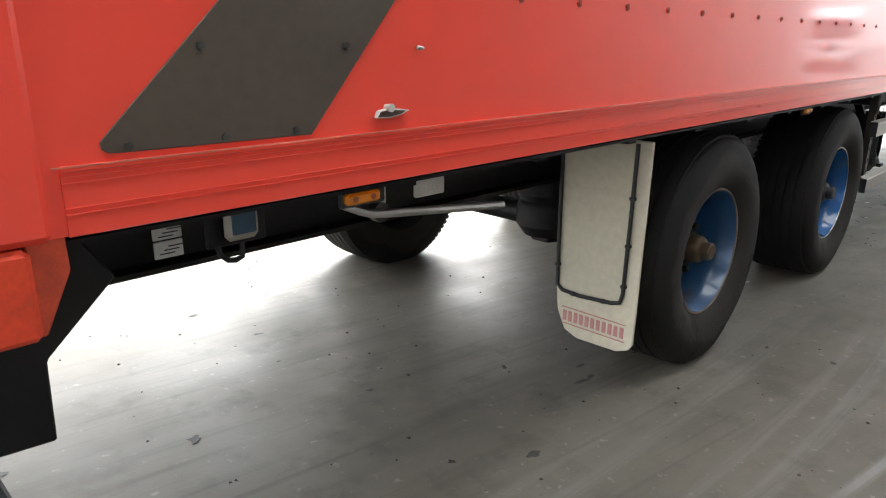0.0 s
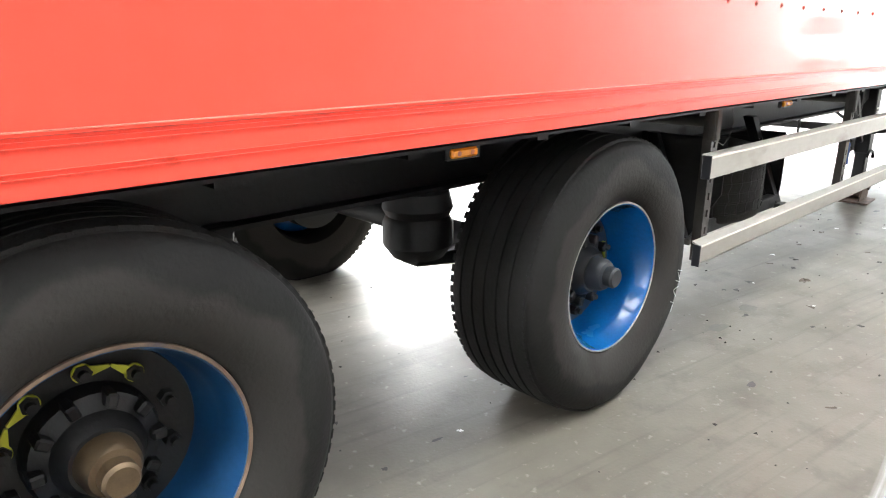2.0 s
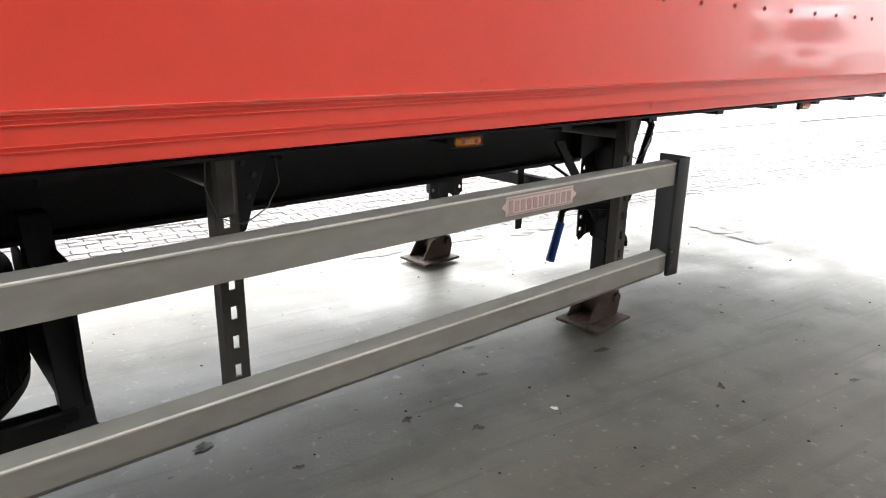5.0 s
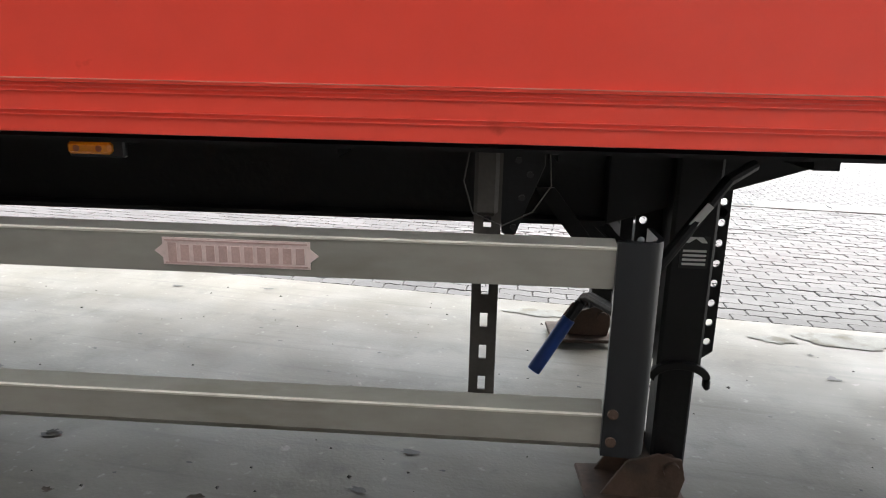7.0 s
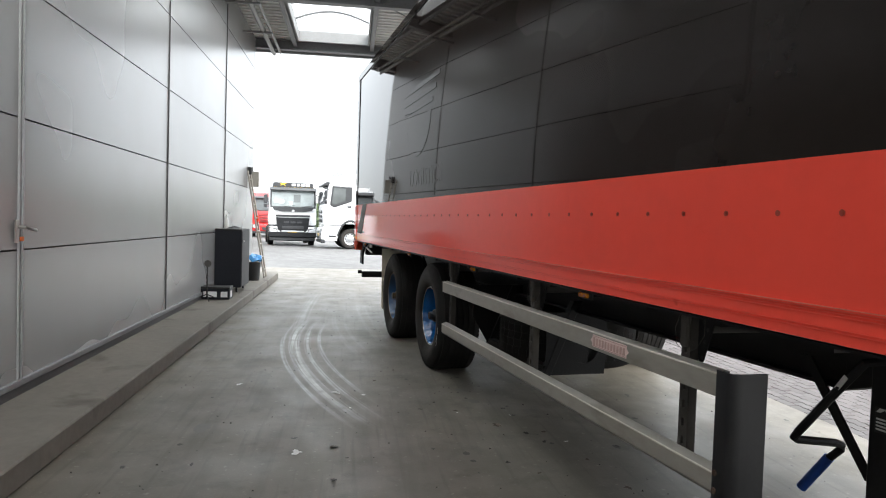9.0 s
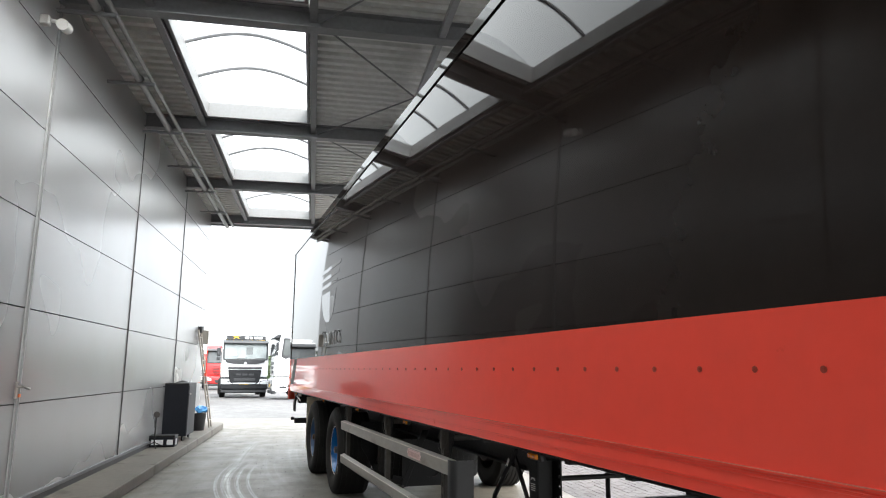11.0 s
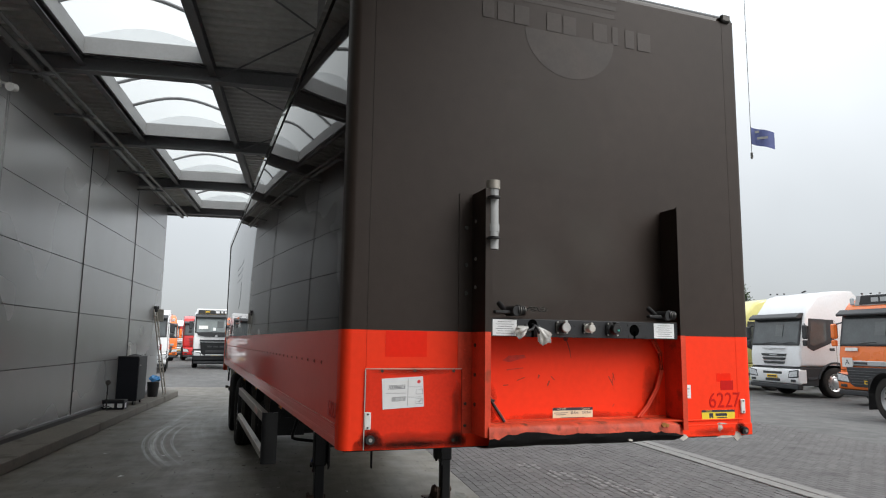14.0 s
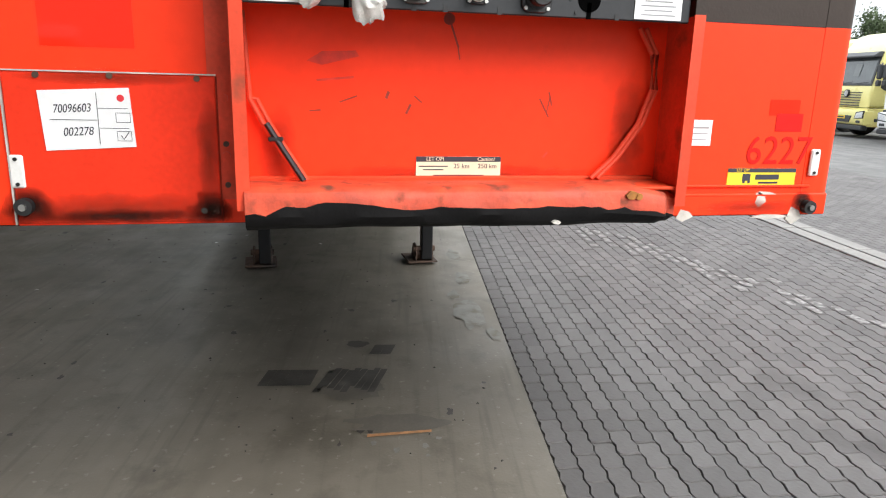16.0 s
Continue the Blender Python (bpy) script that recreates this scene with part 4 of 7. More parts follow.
part("link_rod", pipe(nb(), [(-12.045, 0.09, 1.062), (-12.01, 0.07, 1.045), (-11.985, 0.055, 1.036), (-11.95, 0.05, 1.032), (-11.70, 0.05, 1.003), (-11.52, 0.05, 0.982)], 0.011, 10), M["chrome"], T, "bare steel ride height rod")
part("rod_pivot", cy(nb(), (-11.945, 0.066, 1.030), (-11.945, 0.090, 1.030), 0.024, 16), M["steel_dark"], T)
part("link_mount", bx(nb(), (-11.935, 0.085, 1.078), (0.026, 0.02, 0.09), 0.004), M["scrape"], T)
part("plate_bracket", bx(nb(), (-11.772, 0.085, 1.085), (0.100, 0.014, 0.084), 0.003), M["scrape"], T, "bare grey steel bracket plate")

# side guard
RAIL0, RAIL1 = -7.612, -3.812
guard = part("side_guard", prism(nb(), [(0.016, 0.820), (0.016, 0.910), (0.062, 0.920), (0.062, 0.914), (0.044, 0.905), (0.044, 0.820)], "x", RAIL0, RAIL1), M["alu"], T, "dull aluminium upper side guard rail")
# bead in the brighter colour draws the bright line of light on the rail
part("rail_edge", prism(nb(), [(0.0145, 0.905), (0.0145, 0.9095), (0.018, 0.9125), (0.018, 0.905)], "x", RAIL0, RAIL1), M["alu_highlight"], guard, "upper edge of the rail, coloured brighter as a highlight")
part("rail_end", bx(nb(), (RAIL0 - 0.003, 0.034, 0.867), (0.006, 0.040, 0.100), 0.002), M["panel_black"], guard)
g2 = part("side_guard", prism(nb(), [(0.018, 0.524), (0.018, 0.452), (0.032, 0.434), (0.046, 0.434), (0.046, 0.522), (0.062, 0.534), (0.062, 0.541)], "x", RAIL0, RAIL1), M["alu"], T, "dull aluminium lower side guard rail")
part("rail_edge", prism(nb(), [(0.0165, 0.519), (0.0165, 0.5235), (0.021, 0.5265), (0.021, 0.519)], "x", RAIL0, RAIL1), M["alu_highlight"], g2)
part("rail_end", bx(nb(), (RAIL0 - 0.003, 0.036, 0.480), (0.006, 0.036, 0.098), 0.002), M["panel_black"], g2)
for x in (-7.25, -5.525, -4.013):
    bm = nb()
    w = 0.056
    # channel post with slots: two strips and the webs between the slots
    for s in (-1, 1):
        bx(bm, (x + s * (w / 2 - 0.010), 0.066, 0.73), (0.020, 0.006, 0.66))
        bx(bm, (x + s * (w / 2 - 0.003), 0.085, 0.73), (0.006, 0.04, 0.66))
    z = 0.42
    while z < 0.94:
        bx(bm, (x, 0.066, z), (0.020, 0.006, 0.042))
        z += 0.075
    po = tpart("guard_post", bm, M["post"], T, "grey slotted steel side guard post")
    tpart("post_head", bx(nb(), (x - 0.004, 0.072, 0.99), (0.050, 0.045, 0.145), 0.008), M["post_head"], po)
    hp = tpart("hinge_plate", prism(nb(), [(x + 0.02, 1.056), (x + 0.115, 1.056), (x + 0.115, 1.02), (x + 0.085, 0.94), (x + 0.06, 0.87), (x + 0.045, 0.86), (x + 0.03, 0.875)], "y", 0.10, 0.108, 0.001), M["chassis"], po)
    for dx, z in ((0.055, 0.885), (0.07, 0.95), (0.085, 1.0), (0.06, 1.03)):
        tpart("hole", cy(nb(), (x + dx, 0.096, z), (x + dx, 0.1005, z), 0.007, 10), M["black"], hp)
    tpart("hinge_tube", cy(nb(), (x, 0.09, 1.0), (x, 0.55, 1.0), 0.028, 12), M["steel_dark"], po)
    tpart("safety_cable", pipe(nb(), [(x - 0.04, 0.06, 1.05), (x - 0.05, 0.045, 0.99), (x - 0.03, 0.04, 0.925), (x + 0.03, 0.04, 0.90), (x + 0.09, 0.045, 0.93), (x + 0.125, 0.05, 0.985), (x + 0.12, 0.055, 1.05)], 0.0016, 6), M["steel_dark"], po)
# bent end panel
prof = [(-3.815, 0.004), (-3.752, -0.002), (-3.733, 0.004), (-3.720, 0.019), (-3.713, 0.042), (-3.713, 0.150), (-3.725, 0.150), (-3.725, 0.048), (-3.735, 0.022), (-3.752, 0.011), (-3.815, 0.017)]
ep = part("end_panel", prism(nb(), prof, "z", 0.431, 0.927), M["panel_black"], T, "black curved side guard end panel")
for z in (0.468, 0.536):
    part("rust_spot", cy(nb(), (-3.795, -0.004, z), (-3.795, 0.008, z), 0.012, 10), M["rust"], ep)
# maker's sticker on the rail
x0, x1 = -4.796, -4.467
st = [(x0 - 0.019, 0.867), (x0, 0.882), (x0, 0.898), (x1, 0.898), (x1, 0.882), (x1 + 0.019, 0.867), (x1, 0.852), (x1, 0.836), (x0, 0.836), (x0, 0.852)]
sk = part("sticker", prism(nb(), st, "y", 0.0142, 0.0158), M["sticker"], guard, "faded pink maker's sticker")
for k in range(11):
    part("print_bar", bx(nb(), (x0 + 0.022 + 0.0285 * k, 0.0137, 0.8645), (0.019, 0.0012, 0.036 if k else 0.044)), M["pink_faded"], sk)
for z in (0.892, 0.841):
    part("print_bar", bx(nb(), ((x0 + x1) / 2, 0.0137, z), (0.318, 0.0012, 0.0035)), M["pink_faded"], sk)

# spare wheel in its tray
SPX = -6.57
sp = part("spare_wheel", SPARE_TYRE, None, T, "black spare tyre lying in a steel carrier", Matrix.Translation((SPX, 0.76, 0.79)) @ Matrix.Rotation(radians(-90), 4, "X"))
part("rim", lathe(nb(), [(0.285, 0.03), (0.26, 0.10), (0.245, 0.2), (0.10, 0.21), (0.10, 0.23), (0.285, 0.24)], 40), M["chassis"], sp)
for x in (-7.16, -6.01):
    bm = nb()
    prism(bm, [(0.29, 0.40), (0.345, 0.40), (0.575, 0.93), (0.51, 0.93)], "x", x - 0.030, x + 0.042, 0.003)
    part("carrier_bar", bm, M["chassis"], T, "dark leaning bar of the spare wheel carrier")
    part("carrier_foot", bx(nb(), (x, 0.30, 0.405), (0.09, 0.06, 0.03), 0.004), M["steel_dark"], T)
part("carrier_tube", bx(nb(), (-6.57, 0.335, 0.43), (1.14, 0.06, 0.075), 0.006), M["chassis"], T)
part("carrier_plate", prism(nb(), [(0.31, 0.41), (0.92, 0.41), (0.92, 0.93), (0.16, 0.93), (0.16, 0.66)], "x", -7.156, -7.146, 0.002), M["chassis"], T)
bm = holed_cell(nb(), Matrix.Translation((-5.975, 0.545, 0.625)) @ Matrix.Rotation(radians(90), 4, "Z"), 0.235, 0.222, 0.115, 0.01, 0.06, -0.03)
bmesh.ops.recalc_face_normals(bm, faces=bm.faces)
part("carrier_plate", bm, M["chassis"], T, "black steel plate with a round hole on the spare wheel carrier")
part("carrier_plate", prism(nb(), [(0.35, 0.47), (0.64, 0.47), (0.64, 0.63), (0.425, 0.63)], "x", -5.990, -5.982, 0.002), M["chassis"], T)
part("plate_back", bx(nb(), (-6.03, 0.60, 0.64), (0.006, 0.32, 0.34)), M["chassis"], T)
# fine zigzag sipes across the worn tread of the spare tyre
SIPE = mesh_of("sipe", prism(nb(), [(-0.017, -0.120), (-0.013, -0.120), (-0.019, -0.075), (0.003, -0.040), (-0.009, 0.0), (0.010, 0.045), (-0.002, 0.080), (0.008, 0.120), (0.004, 0.120), (-0.006, 0.080), (0.006, 0.045), (-0.013, 0.0), (-0.001, -0.040), (-0.023, -0.075)], "x", 0.5335, 0.5362), M["hub"])
for k in range(44):
    part("sipe", SIPE, None, sp, place=Matrix.Rotation(2 * math.pi * k / 44, 4, "Y") @ Matrix.Translation((0, 0.1975, 0)) @ Matrix.Rotation(radians(90), 4, "X"))

# landing legs
LEGX = -3.517
for y in (0.54, 1.85):
    o = 1 if y < 1 else -1
    leg = part("landing_leg", bx(nb(), (LEGX, y, 0.765), (0.126, 0.115, 0.66), 0.010), M["chassis"], T, "black square landing leg")
    part("inner_tube", bx(nb(), (LEGX, y, 0.30), (0.102, 0.092, 0.50), 0.008), M["chassis"], leg)
    # mounting plate behind the tube, with two staggered rows of holes on either side
    plate = [(-0.135, 1.08), (-0.135, 0.50), (-0.120, 0.475), (-0.120, 0.445), (0.120, 0.445), (0.135, 0.475), (0.135, 1.08)]
    part("back_plate", prism(nb(), [(LEGX + p * 0.533, q) for p, q in plate], "y", y + o * 0.076 - 0.004, y + o * 0.076 + 0.004, 0.001), M["chassis"], leg)
    for sx in (-1, 1):
        bm = nb()
        for k in range(9):
            holed_cell(bm, Matrix.Translation((LEGX + sx * 0.103, y + o * 0.076 - 0.004, 0.478 + 0.062 * k)), 0.031, 0.031, 0.0115, 0.008, sx * 0.010)
        bmesh.ops.remove_doubles(bm, verts=bm.verts, dist=0.0005)
        bmesh.ops.recalc_face_normals(bm, faces=bm.faces)
        part("flange", bm, M["chassis"], leg, "black flange with a row of bolt holes")
        part("flange_foot", prism(nb(), [(LEGX + sx * 0.060, 0.447), (LEGX + sx * 0.115, 0.420 if sx < 0 else 0.447), (LEGX + sx * 0.135, 0.447), (LEGX + sx * 0.135, 0.4475), (LEGX + sx * 0.060, 0.4475)] if sx < 0 else [(LEGX + 0.060, 0.40), (LEGX + 0.10, 0.42), (LEGX + 0.135, 0.4475), (LEGX + 0.060, 0.4475)], "y", y + o * 0.076 - 0.004, y + o * 0.076 + 0.004), M["chassis"], leg)
    # bent stop strap round the lower end of the tube
    part("collar", prism(nb(), [(LEGX + 0.088 * math.cos(radians(a)), 0.418 + 0.050 * math.sin(radians(a))) for a in range(0, 181, 15)] + [(LEGX + 0.072 * math.cos(radians(a)), 0.405 + 0.040 * math.sin(radians(a))) for a in range(180, -1, -15)], "y", y - 0.075, y - 0.055, 0.002), M["chassis"], leg)
    part("stop_hook", bx(nb(), (LEGX + 0.079, y - 0.066, 0.402), (0.018, 0.03, 0.034), 0.006), M["chassis"], leg)
    part("foot", bx(nb(), (LEGX - 0.10, y - 0.04, 0.028), (0.30, 0.25, 0.016), 0.004, Euler((0, 0, 0.06)).to_matrix()), M["rust"], leg, "rusty landing leg foot plate")
    for d in (-1, 1):
        part("foot_bracket", prism(nb(), [(LEGX - 0.20, 0.035), (LEGX + 0.03, 0.035), (LEGX + 0.045, 0.10), (LEGX + 0.03, 0.165), (LEGX - 0.04, 0.18), (LEGX - 0.13, 0.15)], "y", y - 0.02 + d * 0.068 - 0.005, y - 0.02 + d * 0.068 + 0.005, 0.002), M["rust"], leg)
    part("foot_pin", cy(nb(), (LEGX, y - 0.11, 0.135), (LEGX, y + 0.07, 0.135), 0.024, 12), M["rust"], leg)
    part("foot_drum", cy(nb(), (LEGX - 0.04, y - 0.08, 0.09), (LEGX - 0.04, y + 0.04, 0.09), 0.055, 18), M["rust"], leg)
tpart("cross_brace", bx(nb(), (-3.46, 1.195, 0.60), (0.06, 1.2, 0.06), 0.005), M["chassis"], T)
tpart("cross_shaft", cy(nb(), (-3.46, 0.54, 0.78), (-3.46, 1.85, 0.78), 0.016, 10), M["chassis"], T)
for a, b in (((-3.50, 0.60, 0.60), (-3.95, 1.0, 1.02)), ((-3.46, 1.75, 0.6), (-3.95, 1.5, 1.02))):
    tpart("strut", bx(nb(), ((a[0] + b[0]) / 2, (a[1] + b[1]) / 2, (a[2] + b[2]) / 2), (0.05, 0.012, (Vector(a) - Vector(b)).length), 0.002, (Vector(b) - Vector(a)).to_track_quat("Z", "Y").to_matrix()), M["chassis"], T)
part("strut", prism(nb(), [(-3.96, 0.95), (-3.90, 0.95), (-3.585, 0.545), (-3.62, 0.53)], "y", 0.53, 0.542, 0.001), M["chassis"], T)
part("leg_label", bx(nb(), (-3.512, 0.4815, 0.790), (0.078, 0.002, 0.092)), M["black"], T)
bm = nb()
for k in range(4):
    bx(bm, (-3.512, 0.4800, 0.757 + 0.0125 * k), (0.064, 0.001, 0.0065))
prism(bm, [(-3.545, 0.818), (-3.532, 0.834), (-3.492, 0.834), (-3.479, 0.818), (-3.495, 0.818), (-3.512, 0.830), (-3.529, 0.818)], "y", 0.4795, 0.4805)
part("label_print", bm, M["white"], T)
# crank, folded down
ck = part("crank_handle", pipe(nb(), [(-3.40, 0.44, 1.04), (-3.49, 0.355, 1.01), (-3.60, 0.325, 0.86), (-3.715, 0.30, 0.70), (-3.735, 0.305, 0.675), (-3.745, 0.33, 0.662), (-3.775, 0.55, 0.625), (-3.785, 0.59, 0.61), (-3.795, 0.60, 0.59), (-3.84, 0.575, 0.53)], 0.016, 10), M["chassis"], T, "black folding crank with a blue grip")
part("grip", cy(nb(), (-3.83, 0.578, 0.545), (-3.93, 0.545, 0.385), 0.021, 12), M["blue_grip"], ck, "blue plastic crank grip")
part("crank_tag", bx(nb(), (-3.555, 0.322, 0.925), (0.02, 0.004, 0.07), 0.001, Euler((0, radians(36), 0)).to_matrix()), M["white"], ck)
part("hanger_strap", bx(nb(), (-3.58, 1.08, 0.60), (0.045, 0.012, 0.46), 0.002), M["chassis"], T)
tpart("data_plate", bx(nb(), (-3.42, 0.42, 1.035), (0.12, 0.02, 0.03), 0.004), M["chrome"], T)

# front end
def blob_outline(cx, cz, rx, rz):
    return [(cx + rx * math.cos(0.628 * k) * (1 + 0.35 * noise.noise((k * 1.7, cx * 9, cz * 7))), cz + rz * math.sin(0.628 * k) * (1 + 0.35 * noise.noise((k * 2.3, cz * 9, 4)))) for k in range(10)]


for y, top in ((0.685, 2.385), (1.905, 2.385)):
    s = 1 if y < 1 else -1
    section = [(0.003, y - s * 0.08), (0.009, y - s * 0.08), (0.009, y - s * 0.004), (0.185, y - s * 0.004), (0.185, y + s * 0.028), (0.179, y + s * 0.028), (0.179, y + s * 0.004), (0.003, y + s * 0.004)]
    po = tpart("front_upright", prism(nb(), section, "z", 1.648, top), M["dark_front"], T, "dark steel upright on the front wall")
    tpart("lower_upright", prism(nb(), section, "z", 1.13, 1.648), M["red_worn"], po, "worn red lower half of the upright")
    for z in (1.25, 1.40, 1.55, 1.85, 2.0, 2.2):
        tpart("bolt", cy(nb(), (0.018, y - s * 0.04, z), (0.005, y - s * 0.04, z), 0.011, 6), M["steel_dark"] if z > 1.65 else M["red_worn"], po)
        tpart("bolt", cy(nb(), (0.06, y - s * 0.010, z + 0.03), (0.06, y, z + 0.03), 0.010, 6), M["chrome"] if z > 1.65 else M["rust"], po)
# hollow of the front wall below the coupling shelf
SKID_Y = [0.70 + 1.19 * k / 48 for k in range(49)]


def skid_sag(y):
    """How far the bent edge hangs down towards its right end."""
    return 0.030 * max(0.0, (y - 1.66) / 0.23) ** 2


def skid_border(y):
    """Height at which the scraped paint gives way to the black rubber smear."""
    return 1.132 - skid_sag(y) + 0.013 * noise.noise((y * 5, 2.0, 0)) + 0.010 * noise.noise((y * 23, 5.0, 0)) + 0.014 * math.exp(-((y - 0.96) / 0.16) ** 2) - 0.010 * (y < 0.76)


def skid_strip(profile, seed, rough):
    bm = nb()
    rows = []
    for y in SKID_Y:
        k = 0.82 if y > 1.86 else 1.0
        rows.append([bm.verts.new((x * k + rough * noise.noise((y * 9, z * 30, seed)), y, z + rough * noise.noise((y * 8, z * 20, seed + 4)))) for x, z in profile(y)])
    for a, b in zip(rows, rows[1:]):
        for i in range(len(a) - 1):
            bm.faces.new((a[i], b[i], b[i + 1], a[i + 1]))
    bmesh.ops.recalc_face_normals(bm, faces=bm.faces)
    for f in bm.faces:
        f.smooth = True
    return bm


tpart("shelf", bx(nb(), (0.088, 1.295, 1.180), (0.172, 1.19, 0.010), 0.003), M["lip_worn"], T, "scraped pale red ledge over the front skid")
tpart("ledge_step", bx(nb(), (0.014, 1.295, 1.188), (0.020, 1.19, 0.012), 0.003), M["lip_worn"], T)
tpart("skid_lip", skid_strip(lambda y: [(0.06, 1.187), (0.150, 1.190 - skid_sag(y)), (0.178, 1.186 - skid_sag(y)), (0.192, 1.176 - skid_sag(y)), (0.198, 1.160 - skid_sag(y)), (0.200, skid_border(y))], 3.0, 0.005), M["lip_rust"], T, "scraped rusty red lip over the skid")
tpart("skid", skid_strip(lambda y: [(0.200, skid_border(y) + 0.001), (0.199, 1.115 - skid_sag(y) * 0.6), (0.185, 1.092), (0.15, 1.076), (0.09, 1.068), (0.0, 1.064)], 3.0, 0.005), M["skid"], T, "blackened bent skid edge under the front")
for y, z, w, h, m in ((1.735, 1.166, 0.016, 0.013, "rust_bright"), (1.757, 1.162, 0.010, 0.010, "rust_bright"), (1.52, 1.092, 0.012, 0.005, "scrape")):
    tpart("scraped_patch", prism(nb(), blob_outline(y, z, w, h), "x", 0.188, 0.2025), M[m], T)
tpart("scraped_patch", prism(nb(), [(1.93, 1.066), (1.99, 1.10), (2.10, 1.105), (2.17, 1.075), (2.15, 1.064)], "x", 0.0, 0.0065), M["scrape"], T, "bare scraped metal patch")
tpart("front_sill", bx(nb(), (0.005, 2.22, 1.10), (0.012, 0.62, 0.07), 0.004), M["red_front"], T)
tpart("access_door", bx(nb(), (0.006, 0.372, 1.262), (0.010, 0.505, 0.385), 0.003), M["red_door"], T, "red access door with worn edges")
bm = nb()
tpart("door_seam", bx(nb(), (0.009, 0.372, 1.4575), (0.008, 0.51, 0.0035)), M["scrape"], T, "scraped pale door edge")
tpart("door_seam", bx(nb(), (0.008, 0.6265, 1.262), (0.008, 0.004, 0.385)), M["soot"], T)
bx(bm, (0.009, 0.116, 1.262), (0.008, 0.004, 0.39))
tpart("door_edge", bm, M["scrape"], T)
# patches of fresh paint over old marks, and grease along the lower edges
for y0, y1, z0, z1 in ((0.215, 0.434, 1.517, 1.645), (2.276, 2.383, 1.381, 1.430)):
    tpart("paint_patch", bx(nb(), (0.0042, (y0 + y1) / 2, (z0 + z1) / 2), (0.0012, y1 - y0, z1 - z0)), M["red_fresh"], T, "fresher red paint patch")


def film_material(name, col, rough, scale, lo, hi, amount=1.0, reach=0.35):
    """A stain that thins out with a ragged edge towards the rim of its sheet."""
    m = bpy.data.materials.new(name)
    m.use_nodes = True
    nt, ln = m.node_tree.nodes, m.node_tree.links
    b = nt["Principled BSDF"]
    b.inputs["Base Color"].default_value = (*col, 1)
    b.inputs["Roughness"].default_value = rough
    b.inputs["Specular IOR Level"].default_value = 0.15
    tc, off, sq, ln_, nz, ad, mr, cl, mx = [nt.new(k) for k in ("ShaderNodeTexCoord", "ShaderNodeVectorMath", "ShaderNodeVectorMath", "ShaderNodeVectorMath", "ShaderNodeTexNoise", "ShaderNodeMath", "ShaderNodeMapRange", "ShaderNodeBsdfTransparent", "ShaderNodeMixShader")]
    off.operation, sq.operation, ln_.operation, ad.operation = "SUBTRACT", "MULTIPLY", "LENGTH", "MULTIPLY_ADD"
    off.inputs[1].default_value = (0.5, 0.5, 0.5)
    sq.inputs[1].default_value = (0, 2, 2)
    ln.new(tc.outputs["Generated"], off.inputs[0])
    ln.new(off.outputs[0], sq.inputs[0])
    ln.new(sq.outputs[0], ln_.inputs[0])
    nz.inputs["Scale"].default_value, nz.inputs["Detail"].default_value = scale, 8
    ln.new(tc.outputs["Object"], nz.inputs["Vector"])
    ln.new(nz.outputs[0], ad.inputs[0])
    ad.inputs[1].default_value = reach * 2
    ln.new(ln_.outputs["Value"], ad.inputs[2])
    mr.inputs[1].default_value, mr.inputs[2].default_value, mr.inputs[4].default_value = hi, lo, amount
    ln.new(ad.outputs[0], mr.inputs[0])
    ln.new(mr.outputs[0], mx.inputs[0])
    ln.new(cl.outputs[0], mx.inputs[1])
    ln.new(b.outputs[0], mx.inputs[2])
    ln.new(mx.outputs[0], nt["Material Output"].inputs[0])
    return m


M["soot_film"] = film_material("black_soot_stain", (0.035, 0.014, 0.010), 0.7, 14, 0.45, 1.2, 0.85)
M["brown_film"] = film_material("dull_brown_film", (0.36, 0.032, 0.014), 0.6, 20, 0.30, 1.25, 0.45)
M["pale_film"] = film_material("pale_dust_stain", (0.15, 0.135, 0.12), 0.6, 5, 0.20, 1.3, 0.22)


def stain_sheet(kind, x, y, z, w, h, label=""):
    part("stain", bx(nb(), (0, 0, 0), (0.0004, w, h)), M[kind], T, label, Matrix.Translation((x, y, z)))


# soot round the buffers and along the lower door edge, dull brown film at the corners
for kind, y, z, w, h in (("soot_film", 0.150, 1.165, 0.16, 0.12), ("soot_film", 0.36, 1.135, 0.60, 0.050), ("soot_film", 0.60, 1.150, 0.13, 0.10), ("brown_film", 0.36, 1.155, 0.62, 0.10), ("brown_film", 0.60, 1.30, 0.07, 0.34), ("brown_film", 0.37, 1.495, 0.52, 0.05)):
    stain_sheet(kind, 0.0118, y, z, w, h, "soot and dull brown film on the red front")
# brown film darkens the recess beside both uprights and above the ledge
for kind, y, z, w, h in (("soot_film", 2.435, 1.155, 0.11, 0.09), ("brown_film", 2.26, 1.14, 0.46, 0.06), ("brown_film", 0.78, 1.30, 0.12, 0.30), ("brown_film", 1.80, 1.35, 0.14, 0.46), ("brown_film", 1.30, 1.245, 1.00, 0.07), ("pale_film", 1.05, 2.0, 0.60, 0.5), ("pale_film", 1.42, 2.22, 0.5, 0.5), ("pale_film", 1.20, 2.85, 0.7, 0.6)):
    stain_sheet(kind, 0.0125 if y > 2 else 0.0047, y, z, w, h, "faint film on the front wall")
for y, z in ((0.20, 1.447), (0.37, 1.449), (0.58, 1.447), (0.645, 1.40), (0.645, 1.28), (0.645, 1.17), (0.58, 1.10)):
    tpart("screw", cy(nb(), (0.008, y, z), (0.016, y, z), 0.008, 8), M["rust"], T)
